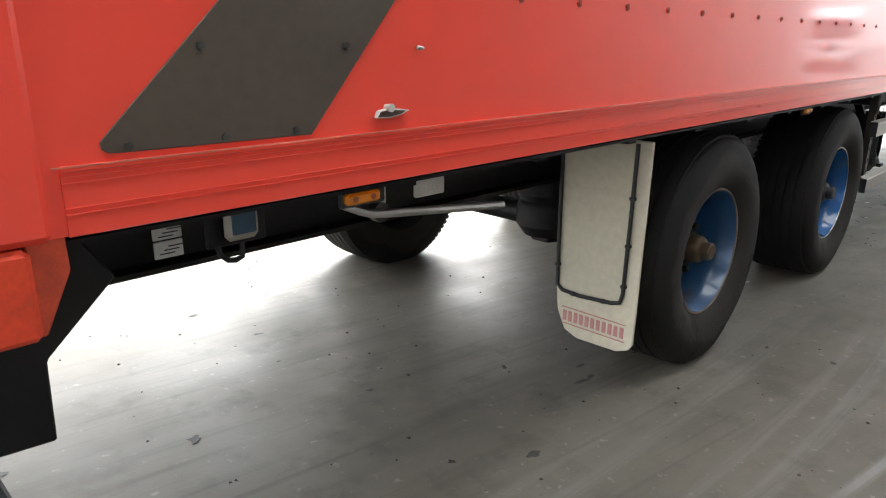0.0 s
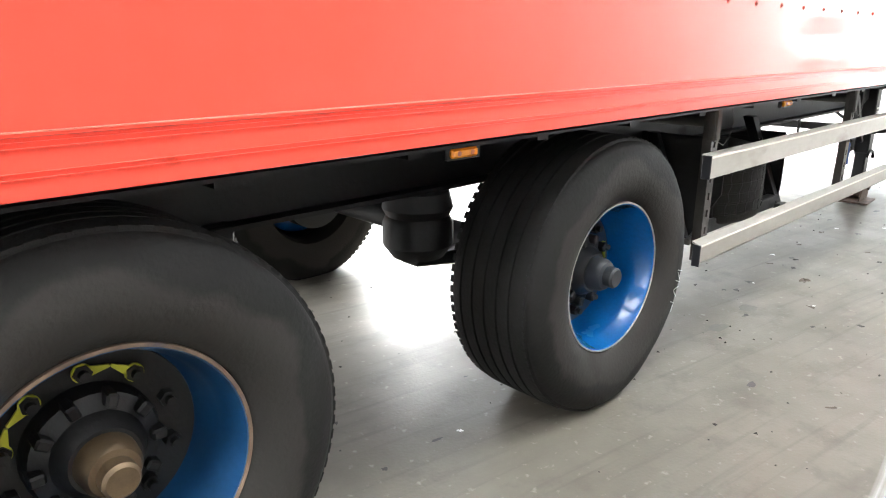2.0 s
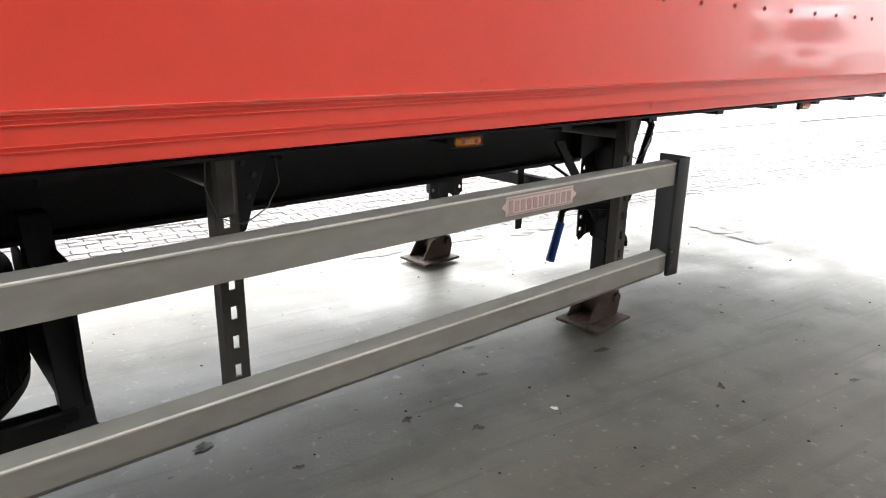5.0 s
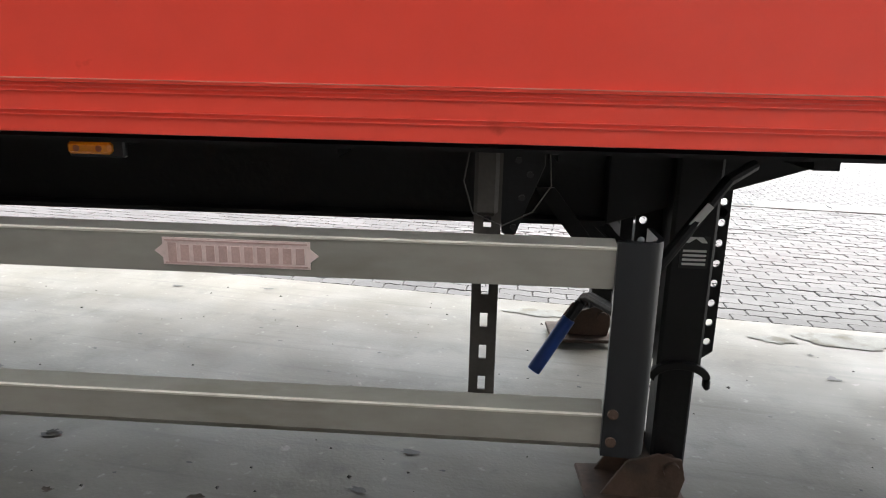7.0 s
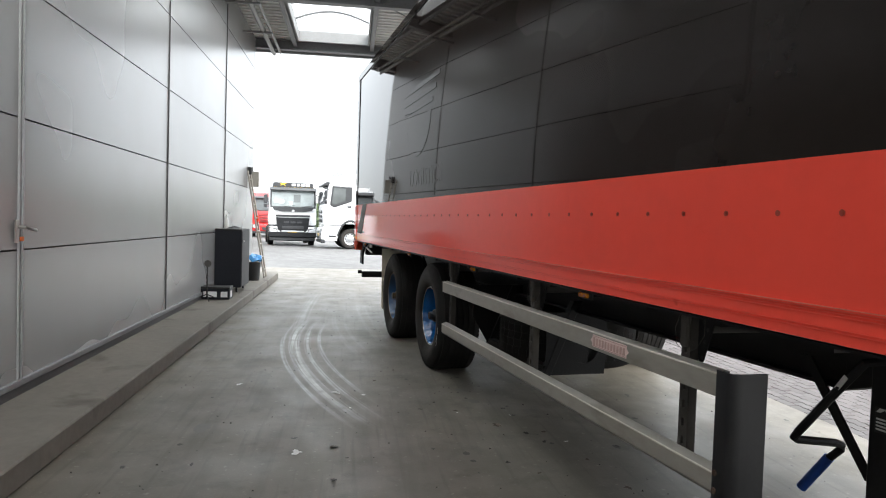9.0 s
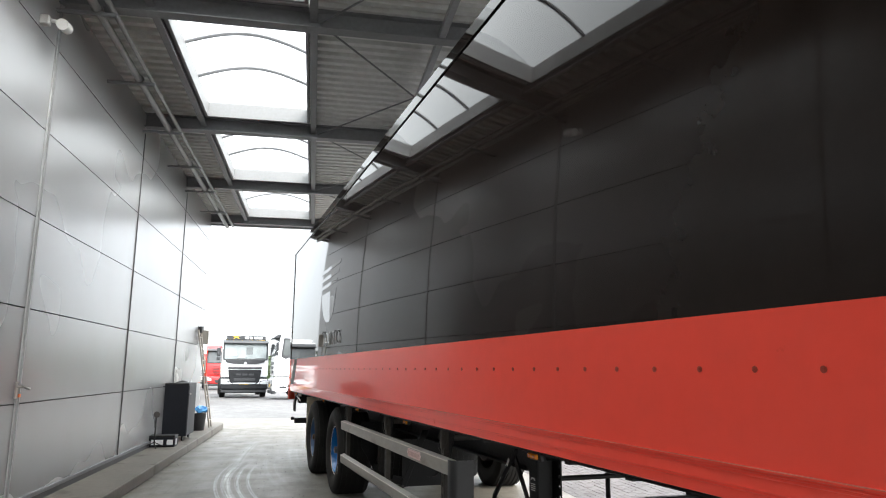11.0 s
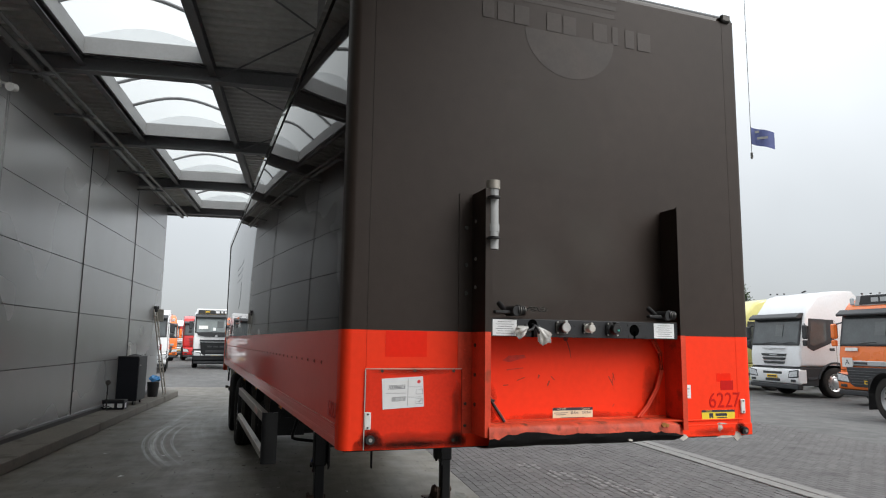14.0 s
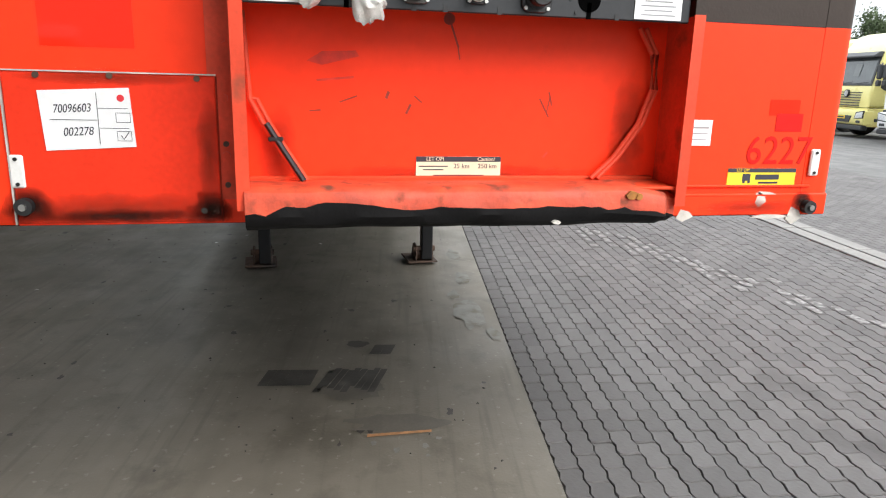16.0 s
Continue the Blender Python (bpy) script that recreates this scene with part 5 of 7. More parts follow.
for y, z in ((0.132, 1.206), (2.462, 1.235)):
    rf = tpart("reflector", bx(nb(), (0.010, y, z), (0.012, 0.034, 0.085), 0.004), M["white"], T, "white front reflector")
    for dz in (-0.032, 0.032):
        tpart("screw", cy(nb(), (0.014, y, z + dz), (0.019, y, z + dz), 0.005, 8), M["black"], rf)
for y, z in ((0.143, 1.117), (2.455, 1.092)):
    bf = tpart("buffer", cy(nb(), (0.006, y, z), (0.035, y, z), 0.022, 16), M["black"], T, "black rubber buffer")
    tpart("buffer_core", cy(nb(), (0.035, y, z), (0.042, y, z), 0.009, 10), M["chrome"], bf)
# coupling shelf
cp = tpart("coupling_panel", bx(nb(), (0.165, 1.285, 1.672), (0.008, 1.17, 0.092), 0.003), M["panel_black"], T, "black connector panel across the front")
for y in (1.12, 1.20, 1.34, 1.66):
    tpart("panel_notch", bx(nb(), (0.1695, y, 1.633), (0.002, 0.012, 0.016)), M["black"], cp)
tpart("panel_top", bx(nb(), (0.10, 1.285, 1.720), (0.13, 1.17, 0.008)), M["dark_front"], cp)
def socket(y, z, r, ring, body, lid):
    """A round socket with a flange, four screws and its spring lid."""
    cn = tpart("connector", lathe(nb(), [(0.0, -0.042), (r * 0.8, -0.042), (r, -0.034), (r, -0.012), (r * 1.25, -0.010), (r * 1.25, 0.004)], 20), M[body], cp, "round socket", Matrix.Translation((0.172, y, z)) @ Matrix.Rotation(radians(90), 4, "Z"))
    q = r * 1.55
    part("flange", prism(nb(), [(-q, -q * 0.6), (-q * 0.6, -q), (q * 0.6, -q), (q, -q * 0.6), (q, q * 0.6), (q * 0.6, q), (-q * 0.6, q), (-q, q * 0.6)], "y", -0.006, 0.0, 0.002), M[ring], cn)
    for sx in (-1, 1):
        for sz in (-1, 1):
            part("screw", cy(nb(), (sx * q * 0.74, -0.010, sz * q * 0.74), (sx * q * 0.74, -0.004, sz * q * 0.74), 0.005, 8), M["chrome"], cn)
    part("lid", prism(nb(), [(r * 1.1 * math.cos(radians(30 * k)), r * 1.1 * math.sin(radians(30 * k))) for k in range(12)] , "y", -0.052, -0.042, 0.003), M[lid], cn)
    part("lid_hinge", bx(nb(), (0, -0.035, r * 1.25), (r * 0.9, 0.03, 0.012), 0.003), M[lid], cn)


socket(1.125, 1.678, 0.024, "steel_dark", "hub", "chrome")
socket(1.28, 1.676, 0.019, "hub", "wrap", "wrap")
socket(1.435, 1.674, 0.026, "hub", "hub", "hub")
tpart("green_mark", bx(nb(), (0.2262, 1.44, 1.668), (0.002, 0.014, 0.008)), M["green"], cp)
for y, r in ((0.955, 0.027), (1.58, 0.031)):
    tpart("opening", cy(nb(), (0.166, y, 1.690 if y < 1 else 1.672), (0.1705, y, 1.690 if y < 1 else 1.672), r, 24), M["hole"], cp)
    tpart("opening", bx(nb(), (0.169, y, 1.645), (0.003, 0.012, 0.04)), M["hole"], cp)
for y, z in ((1.54, 1.70), (1.545, 1.64), (1.62, 1.70), (1.53, 1.672), (1.36, 1.69), (1.205, 1.69), (1.06, 1.70)):
    tpart("rivet", cy(nb(), (0.168, y, z), (0.172, y, z), 0.005, 8), M["black"], cp)
# two crumpled plastic bags tied round hanging plugs
for cyy, cz, sy, sz, lean, seed in ((0.905, 1.652, 0.038, 0.074, -62, 2), (0.975, 1.650, 0.050, 0.092, 34, 9)):
    bm = nb()
    bmesh.ops.create_icosphere(bm, subdivisions=4, radius=1)
    for v in bm.verts:
        n = v.co.normalized()
        # gathered at the top, fanned out in pleats below
        down = 0.5 - 0.5 * n.z
        pleat = 1 + 0.30 * math.sin(9 * n.y + seed) * down
        f = 1 + 0.22 * noise.noise(n * 2.2 + Vector((seed, 0, 0))) + 0.14 * abs(noise.noise(n * 5.5 + Vector((0, seed, 0)))) + 0.07 * abs(noise.noise(n * 12))
        v.co = Vector((n.x * 0.024 * f * (0.35 + 0.65 * down) * pleat, n.y * sy * f * (0.22 + 0.95 * down), (0.5 * n.z - 0.5) * sz * f + 0.01))
    tpart("plastic_bag", bm, M["bag"], cp, "crumpled clear plastic bag over a hanging plug", Matrix.Translation((0.205, cyy, cz + 0.02)) @ Matrix.Rotation(radians(lean), 4, "X"))
    tpart("plug", cy(nb(), (0.20, cyy, cz + 0.012), (0.19, cyy, cz + 0.034), 0.011, 12), M["hub"], cp)
tpart("cable", pipe(nb(), [(0.17, 0.955, 1.69), (0.20, 0.95, 1.685), (0.215, 0.93, 1.665), (0.215, 0.90, 1.655)], 0.007), M["black"], cp)
tpart("cable", pipe(nb(), [(0.17, 0.955, 1.69), (0.205, 0.957, 1.68), (0.215, 0.962, 1.66), (0.212, 0.97, 1.645)], 0.007), M["black"], cp)
# air line couplings on the ledge above the panel
for y, s in ((0.83, 1), (1.765, -1)):
    bm = cy(nb(), (0.13, y, 1.757), (0.20, y + 0.02, 1.757), 0.026, 16)
    ac = tpart("air_coupling", bm, M["hub"], cp, "black air line coupling with ribbed collar")
    for k in range(4):
        tpart("collar", cy(nb(), (0.175, y + 0.03 + 0.013 * k, 1.760), (0.175, y + 0.037 + 0.013 * k, 1.760), 0.030 - 0.002 * k, 16), M["steel_dark"] if k % 2 else M["hub"], ac)
    tpart("lever", bx(nb(), (0.17, y - 0.05, 1.750), (0.03, 0.09, 0.018), 0.005), M["hub"], ac)
    tpart("hose_end", cy(nb(), (0.15, y - 0.02, 1.755), (0.09, y - 0.03, 1.80), 0.014, 10), M["black"], ac)
for k in range(7):
    tpart("chain_link", pipe(nb(), [(0.155 + 0.010 * math.cos(a), 0.93 + 0.018 * k + 0.012 * math.sin(a), 1.765 + 0.012 * (k % 2) + 0.006 * math.sin(a + k)) for a in (0, 1.05, 2.1, 3.14, 4.19, 5.24, 6.28)], 0.003, 5), M["steel_dark"], cp)
for y in (0.795, 1.775):
    lb = tpart("label_card", bx(nb(), (0.171, y, 1.672), (0.002, 0.135, 0.082)), M["paper"], cp)
    bm = nb()
    for k in range(6):
        bx(bm, (0.1724, y, 1.643 + 0.0115 * k), (0.0008, 0.10 - 0.02 * (k % 2), 0.0028))
    tpart("print", bm, M["grey_ink"], lb)
for dy, r, m, z0 in ((0.0, 0.0075, "red_worn", 1.62), (0.017, 0.0065, "red_worn", 1.40)):
    tpart("hose", pipe(nb(), [(0.03, 0.70 + dy, z0), (0.03, 0.712 + dy, 1.40), (0.035, 0.745 + dy, 1.335), (0.04, 0.785 + dy, 1.27), (0.05, 0.822 + dy, 1.215), (0.055, 0.838 + dy, 1.188)], r), M[m], T, "dirty red hose in the front recess")
tpart("hose_sleeve", pipe(nb(), [(0.044, 0.752, 1.338), (0.049, 0.795, 1.268), (0.058, 0.830, 1.213), (0.062, 0.846, 1.188)], 0.008), M["black"], T, "black rubber hose sleeve")
tpart("hose_clip", bx(nb(), (0.045, 0.775, 1.297), (0.02, 0.04, 0.012), 0.003), M["black"], T)
tpart("hose", pipe(nb(), [(0.03, 1.80, 1.62), (0.03, 1.845, 1.55), (0.03, 1.855, 1.45), (0.03, 1.82, 1.35), (0.03, 1.75, 1.25), (0.04, 1.68, 1.19)], 0.007), M["red_worn"], T)
tpart("hose", pipe(nb(), [(0.03, 1.82, 1.62), (0.03, 1.86, 1.55), (0.03, 1.868, 1.45), (0.03, 1.835, 1.35), (0.03, 1.765, 1.25), (0.04, 1.70, 1.19)], 0.007), M["red_worn"], T)
# document tube
tb = tpart("document_tube", cy(nb(), (0.168, 0.73, 2.07), (0.168, 0.73, 2.40), 0.028, 20), M["grey_tube"], T, "grey plastic document tube strapped to the upright")
tpart("tube_cap", cy(nb(), (0.168, 0.73, 2.385), (0.168, 0.73, 2.43), 0.036, 20), M["alu"], tb, "beige plastic cap")
tpart("tube_collar", cy(nb(), (0.168, 0.73, 2.16), (0.168, 0.73, 2.20), 0.032, 20), M["grey_tube"], tb)
for z in (2.12, 2.33):
    tpart("strap", cy(nb(), (0.21, 0.715, z), (0.21, 0.715, z + 0.008), 0.033, 20), M["black"], tb)


def write(body, size, material, y, z, parent, x=0.009, squeeze=1.0, lean=0.0, turn=0.0):
    return tpart("lettering", text_mesh(body, size, material, squeeze, 0.0005, lean), None, parent, place=Matrix.Translation((x, y, z)) @ FRONT_SIDE @ Matrix.Rotation(radians(turn), 4, "Z"))


write("6227", 0.125, M["red_letter"], 2.33, 1.268, T, 0.0055, 0.95)
tpart("red_patch", bx(nb(), (0.0045, 2.352, 1.36), (0.002, 0.095, 0.055)), M["red_letter"], T)
# dark scratches and dull smears on the red front wall
for y, z, ln, a, w in ((0.935, 1.505, 0.10, 6, 0.006), (1.077, 1.465, 0.02, 70, 0.008), (1.136, 1.428, 0.03, 65, 0.007), (1.163, 1.455, 0.028, -40, 0.004), (1.534, 1.438, 0.06, -60, 0.004), (1.552, 1.464, 0.04, -75, 0.004), (1.546, 1.445, 0.05, 80, 0.003), (1.546, 1.303, 0.02, 50, 0.006), (1.262, 1.63, 0.07, -70, 0.005), (1.275, 1.585, 0.04, -80, 0.003), (0.97, 1.452, 0.05, 20, 0.004), (0.88, 1.42, 0.03, 5, 0.004)):
    part("scratch", bx(nb(), (0, 0, 0), (0.0006, ln, w), 0, Euler((radians(a), 0, 0)).to_matrix()), M["scuff_dark"] if w != 0.006 else M["scuff_red"], T, "dark scratch in the red paint", Matrix.Translation((0.0043, y, z)))
part("smudge", prism(nb(), [(0.86, 1.55), (0.90, 1.575), (0.99, 1.58), (1.0, 1.565), (0.94, 1.55), (0.90, 1.54)], "x", 0.0040, 0.0046), M["scuff_red"], T)
part("smudge", cy(nb(), (0.004, 1.246, 1.672), (0.0052, 1.246, 1.672), 0.016, 12), M["scuff_dark"], T)
# raised double edge below the right half, scraped by the corner buffer
for z in (1.207, 1.178):
    part("front_edge", bx(nb(), (0.006, 2.19, z), (0.012, 0.54, 0.008), 0.002), M["red_front"], T)
for y, z, w, h in ((2.285, 1.163, 0.02, 0.026), (2.30, 1.182, 0.04, 0.008), (2.415, 1.11, 0.03, 0.03), (2.02, 1.115, 0.03, 0.02), (2.33, 1.108, 0.07, 0.008)):
    part("scraped_patch", prism(nb(), [(y - w, z - h * 0.4), (y - w * 0.2, z - h), (y + w, z - h * 0.2), (y + w * 0.5, z + h * 0.6), (y - w * 0.5, z + h)], "x", 0.003, 0.0118), M["scrape"], T)
# the inspection note
nt_ = tpart("note_card", bx(nb(), (0.013, 0.310, 1.340), (0.002, 0.215, 0.150), 0, Euler((radians(3), 0, 0)).to_matrix()), M["paper"], T, "white printed form with handwriting")
for y, z, w, h in ((0.335, 1.342, 0.0015, 0.13), (0.277, 1.338, 0.11, 0.0015), (0.372, 1.368, 0.07, 0.0012), (0.372, 1.318, 0.07, 0.0012)):
    tpart("ruled_line", bx(nb(), (0.0145, y, z), (0.0008, w, h)), M["ink"], nt_)
write("70096603", 0.030, M["ink"], 0.275, 1.366, nt_, 0.0146, 0.75, 0.25, 3)
write("002278", 0.030, M["ink"], 0.285, 1.308, nt_, 0.0146, 0.8, 0.25, 3)
tpart("red_dot", cy(nb(), (0.0140, 0.392, 1.394), (0.0150, 0.392, 1.394), 0.009, 16), M["red_dot"], nt_)
for z in (1.345, 1.298):
    bm = nb()
    for y0, z0, w, h in ((0.395, z + 0.012, 0.034, 0.001), (0.395, z - 0.012, 0.034, 0.001), (0.378, z, 0.001, 0.025), (0.412, z, 0.001, 0.025)):
        bx(bm, (0.0146, y0, z0), (0.0008, w, h))
    if z < 1.3:
        pipe(bm, [(0.0148, 0.387, z + 0.002), (0.0148, 0.393, z - 0.008), (0.0148, 0.406, z + 0.010)], 0.0012, 5)
    tpart("tick_box", bm, M["ink"], nt_)
# warning labels
lb = tpart("warning_label", bx(nb(), (0.006, 1.285, 1.216), (0.002, 0.250, 0.066)), M["cream"], T, "cream warning label with a black heading")
tpart("heading", bx(nb(), (0.0074, 1.285, 1.2415), (0.001, 0.250, 0.015)), M["ink"], lb)
write("LET OP!", 0.015, M["cream"], 1.215, 1.2415, lb, 0.0084)
write("Caution!", 0.015, M["cream"], 1.365, 1.2415, lb, 0.0084, 1.0, 0.2)
write("25 km", 0.019, M["ink"], 1.293, 1.221, lb, 0.0076)
write("250 km", 0.019, M["ink"], 1.370, 1.221, lb, 0.0076)
bm = nb()
for y, z, w in ((1.21, 1.221, 0.085), (1.21, 1.211, 0.06), (1.285, 1.195, 0.15)):
    bx(bm, (0.0074, y, z), (0.0008, w, 0.003))
tpart("print", bm, M["ink"], lb)
lb = tpart("warning_label", bx(nb(), (0.005, 2.28, 1.187), (0.002, 0.245, 0.058)), M["ylabel"], T, "yellow warning label with a lorry sign")
tpart("heading", bx(nb(), (0.0064, 2.28, 1.2095), (0.001, 0.245, 0.013)), M["ink"], lb)
write("LET OP!", 0.013, M["ylabel"], 2.21, 1.2095, lb, 0.0074)
bm = nb()
bx(bm, (0.0064, 2.225, 1.187), (0.001, 0.028, 0.022))
bx(bm, (0.0064, 2.30, 1.188), (0.001, 0.085, 0.016))
bx(bm, (0.0064, 2.305, 1.170), (0.001, 0.07, 0.006))
cy(bm, (0.006, 2.217, 1.173), (0.007, 2.217, 1.173), 0.005, 10)
cy(bm, (0.006, 2.235, 1.173), (0.007, 2.235, 1.173), 0.005, 10)
tpart("print", bm, M["ink"], lb)
lb = tpart("maker_label", bx(nb(), (0.006, 2.04, 1.325), (0.002, 0.085, 0.078)), M["paper"], T)
bm = nb()
for k, w in enumerate((0.05, 0.06, 0.065)):
    bx(bm, (0.0074, 2.04, 1.305 + 0.018 * k), (0.0008, w, 0.003 + 0.003 * (k == 2)))
tpart("print", bm, M["grey_ink"], lb)
# faded print high on the front
bm = nb()
prism(bm, [(0.30 * math.cos(radians(180 + 10 * k)), 0.27 * math.sin(radians(180 + 10 * k))) for k in range(19)], "x", 0.0045, 0.0055)
tpart("faded_mark", bm, M["faded"], T, "faded half-round print on the front", Matrix.Translation((0, 1.30, 3.405)))
for k in range(3):
    tpart("faded_mark", bx(nb(), (0.005, 1.30 + 0.03 * k, 3.575 + 0.055 * k), (0.001, 0.62 - 0.04 * k, 0.028)), M["faded"], T)
for k, w in enumerate((0.09, 0.12, 0.12, 0, 0.12, 0.11, 0, 0.12, 0.05, 0.08, 0.12)):
    if w:
        tpart("print_bar", bx(nb(), (0.0066, 0.77 + 0.105 * k, 3.478 - 0.003 * k), (0.001, w * 0.8, 0.115)), M["faded"], T, "faded block of print")
tpart("top_fitting", bx(nb(), (0.01, 2.46, 3.72), (0.03, 0.07, 0.05), 0.008), M["steel_dark"], T)


# ==== things in the hall ====
M["orange_tag"] = mat("orange_tag", (0.75, 0.16, 0.03), 0.5, var=0.1)
M["cabinet"] = mat("dark_blue_grey_cabinet", (0.014, 0.016, 0.022), 0.5, var=0.15, scale=2, bump=0.05, spec=0.25)
M["stone_grey"] = mat("stone_grey_plastic", (0.30, 0.29, 0.26), 0.5, var=0.08, scale=3)
M["cab_side"] = mat("grey_cabinet_side", (0.030, 0.032, 0.037), 0.5, var=0.1, scale=2, spec=0.25)
M["blue_bag"] = mat("light_blue_plastic", (0.08, 0.35, 0.75), 0.4, var=0.2, scale=10, bump=0.4)


def hall_thing(name, label, category, u, v, z=0.15, turn=0.0, group=""):
    return thing(name, label, category, HALL @ pose(u, v, z, 0, 0, turn), group)


c = hall_thing("cabinet", "tall dark cabinet standing on the kerb by the wall", "cabinet", -7.2, 0.20)
part("body", bx(nb(), (0, 0, 0.58), (0.84, 0.48, 0.98), 0.012), M["cabinet"], c)
part("side_panel", bx(nb(), (0.0, 0.242, 0.58), (0.80, 0.008, 0.92), 0.003), M["cab_side"], c, "paler grey side panel")
part("top_tray", bx(nb(), (0.0, 0.0, 1.07), (0.86, 0.48, 0.03), 0.006), M["black"], c)
part("handle", bx(nb(), (0.3, 0.252, 0.88), (0.05, 0.02, 0.03), 0.004), M["chrome"], c)
for dx in (-0.34, 0.34):
    for dy in (-0.16, 0.16):
        part("castor", cy(nb(), (dx, dy - 0.015, 0.05), (dx, dy + 0.015, 0.05), 0.05, 14), M["black"], c)
o = hall_thing("spray_bottle", "clear bottle on the cabinet top", "bottle", -7.38, 0.08, 1.235)
part("body", lathe(nb(), [(0, 0), (0.04, 0.0), (0.042, 0.12), (0.02, 0.17), (0.014, 0.20), (0, 0.20)], 16), M["white"], o, place=Matrix.Rotation(radians(90), 4, "X"))
part("spray_head", bx(nb(), (0.01, 0, 0.225), (0.06, 0.025, 0.04), 0.006), M["white"], o)
o = hall_thing("cloth", "dark crumpled cloth lying on the cabinet", "cloth", -7.23, 0.24, 1.235)
bm = nb()
bmesh.ops.create_grid(bm, x_segments=14, y_segments=14, size=0.12)
for v in bm.verts:
    v.co.z = 0.03 + 0.05 * noise.noise(v.co * 14) * (1 - min(1, v.co.length / 0.17)) + 0.02
    v.co.z = max(0.002, v.co.z * (1.25 - v.co.length / 0.13))
part("fabric", bm, M["black"], o)
o = hall_thing("toolbox", "black toolbox with white labels on the kerb", "toolbox", -5.9, 0.21)
part("box", bx(nb(), (0, 0, 0.09), (0.30, 0.44, 0.17), 0.012), M["cabinet"], o)
part("lid", bx(nb(), (0, 0, 0.185), (0.31, 0.45, 0.03), 0.008), M["black"], o)
part("label_card", bx(nb(), (0.153, -0.07, 0.085), (0.004, 0.20, 0.085)), M["paper"], o)
part("label_card", bx(nb(), (0.02, 0.223, 0.085), (0.12, 0.004, 0.10)), M["paper"], o)
part("label_card", bx(nb(), (0.153, 0.14, 0.085), (0.004, 0.10, 0.085)), M["paper"], o)
o = hall_thing("lamp_stand", "small black tripod stand with a round head", "tripod", -5.62, 0.12)
part("pole", cy(nb(), (0, 0, 0.06), (0, 0, 0.52), 0.012, 10), M["black"], o)
part("head", cy(nb(), (-0.02, 0, 0.57), (0.03, 0.01, 0.57), 0.052, 20), M["steel_dark"], o)
part("knob", bx(nb(), (0.0, 0.0, 0.36), (0.05, 0.03, 0.03), 0.006), M["black"], o)
for k in range(3):
    a = radians(20 + 120 * k)
    part("leg", cy(nb(), (0, 0, 0.10), (0.2 * math.cos(a), 0.2 * math.sin(a), 0.012), 0.008, 8), M["black"], o)
o = hall_thing("ladder", "aluminium ladder leaning against the wall end", "ladder", -10.2, 0.0)
# two stiles and their rungs, leaning against the wall
A0, A1, WIDE = Vector((0.0, 0.44, 0.0)), Vector((0.0, 0.05, 2.28)), Vector((0.34, 0, 0))
for off in (0.0, 1.0):
    part("stile", pipe(nb(), [A0 + WIDE * off, A1 + WIDE * off], 0.020, 8), M["alu"], o)
for k in range(8):
    p = A0.lerp(A1, (k + 0.6) / 8.2)
    part("rung", cy(nb(), p, p + WIDE, 0.014, 8), M["alu"], o)
part("stopper", bx(nb(), A1 + Vector((0.02, -0.02, 0.02)), (0.10, 0.12, 0.16), 0.02), M["black"], o)
part("sleeve", bx(nb(), A0.lerp(A1, 0.55), (0.04, 0.05, 0.16), 0.01), M["red_worn"], o)
o = hall_thing("sign_box", "small grey box sign on the wall end", "sign", -10.35, 0.12, 2.14)
part("box", bx(nb(), (0, 0.0, 0.14), (0.06, 0.20, 0.34), 0.008), M["stone_grey"], o)
part("stalk", cy(nb(), (0, -0.05, 0.28), (0, -0.05, 0.40), 0.018, 10), M["black"], o)
part("arm", bx(nb(), (0, -0.08, 0.1), (0.04, 0.12, 0.04), 0.004), M["black"], o)
o = hall_thing("bucket", "dark plastic bucket standing on the kerb", "bucket", -9.2, 0.30)
part("pail", lathe(nb(), [(0, 0), (0.12, 0.0), (0.15, 0.36), (0.14, 0.36), (0.11, 0.02), (0, 0.02)], 24), M["black"], o, place=Matrix.Rotation(radians(90), 4, "X"))
part("lid", cy(nb(), (0, 0, 0.355), (0, 0, 0.375), 0.145, 24), M["black"], o)
o = hall_thing("bag", "blue plastic bag lying on a bucket", "bag", -9.2, 0.30, 0.526)
bm = nb()
bmesh.ops.create_icosphere(bm, subdivisions=3, radius=0.13, matrix=Matrix.Translation((0, 0.02, 0.07)) @ Matrix.Diagonal((1, 1.0, 0.6, 1)))
for v in bm.verts:
    v.co += 0.06 * Vector(noise.noise_vector(v.co * 14))
    v.co.z = max(0, v.co.z)
part("plastic", bm, M["blue_bag"], o)
o = hall_thing("door_handle", "steel pull handle with an orange tag on the wall", "handle", 0.08, 0.03, 1.25)
part("plate", bx(nb(), (0, -0.012, 0.05), (0.05, 0.012, 0.16), 0.003), M["chrome"], o)
part("lever", pipe(nb(), [(0, 0, 0.08), (0, 0.05, 0.08), (-0.02, 0.06, 0.07), (-0.12, 0.06, 0.06)], 0.012), M["chrome"], o)
part("tag", bx(nb(), (0.02, 0.03, 0.0), (0.05, 0.01, 0.03), 0.003), M["orange_tag"], o)
o = hall_thing("wall_camera", "white bullet camera on a wall bracket", "camera", 0.45, 0.04, 4.87)
part("bracket", bx(nb(), (0, 0, 0.02), (0.08, 0.09, 0.10), 0.01), M["white"], o)
part("housing", cy(nb(), (-0.10, 0.17, 0.0), (0.12, 0.20, -0.06), 0.055, 16), M["white"], o)
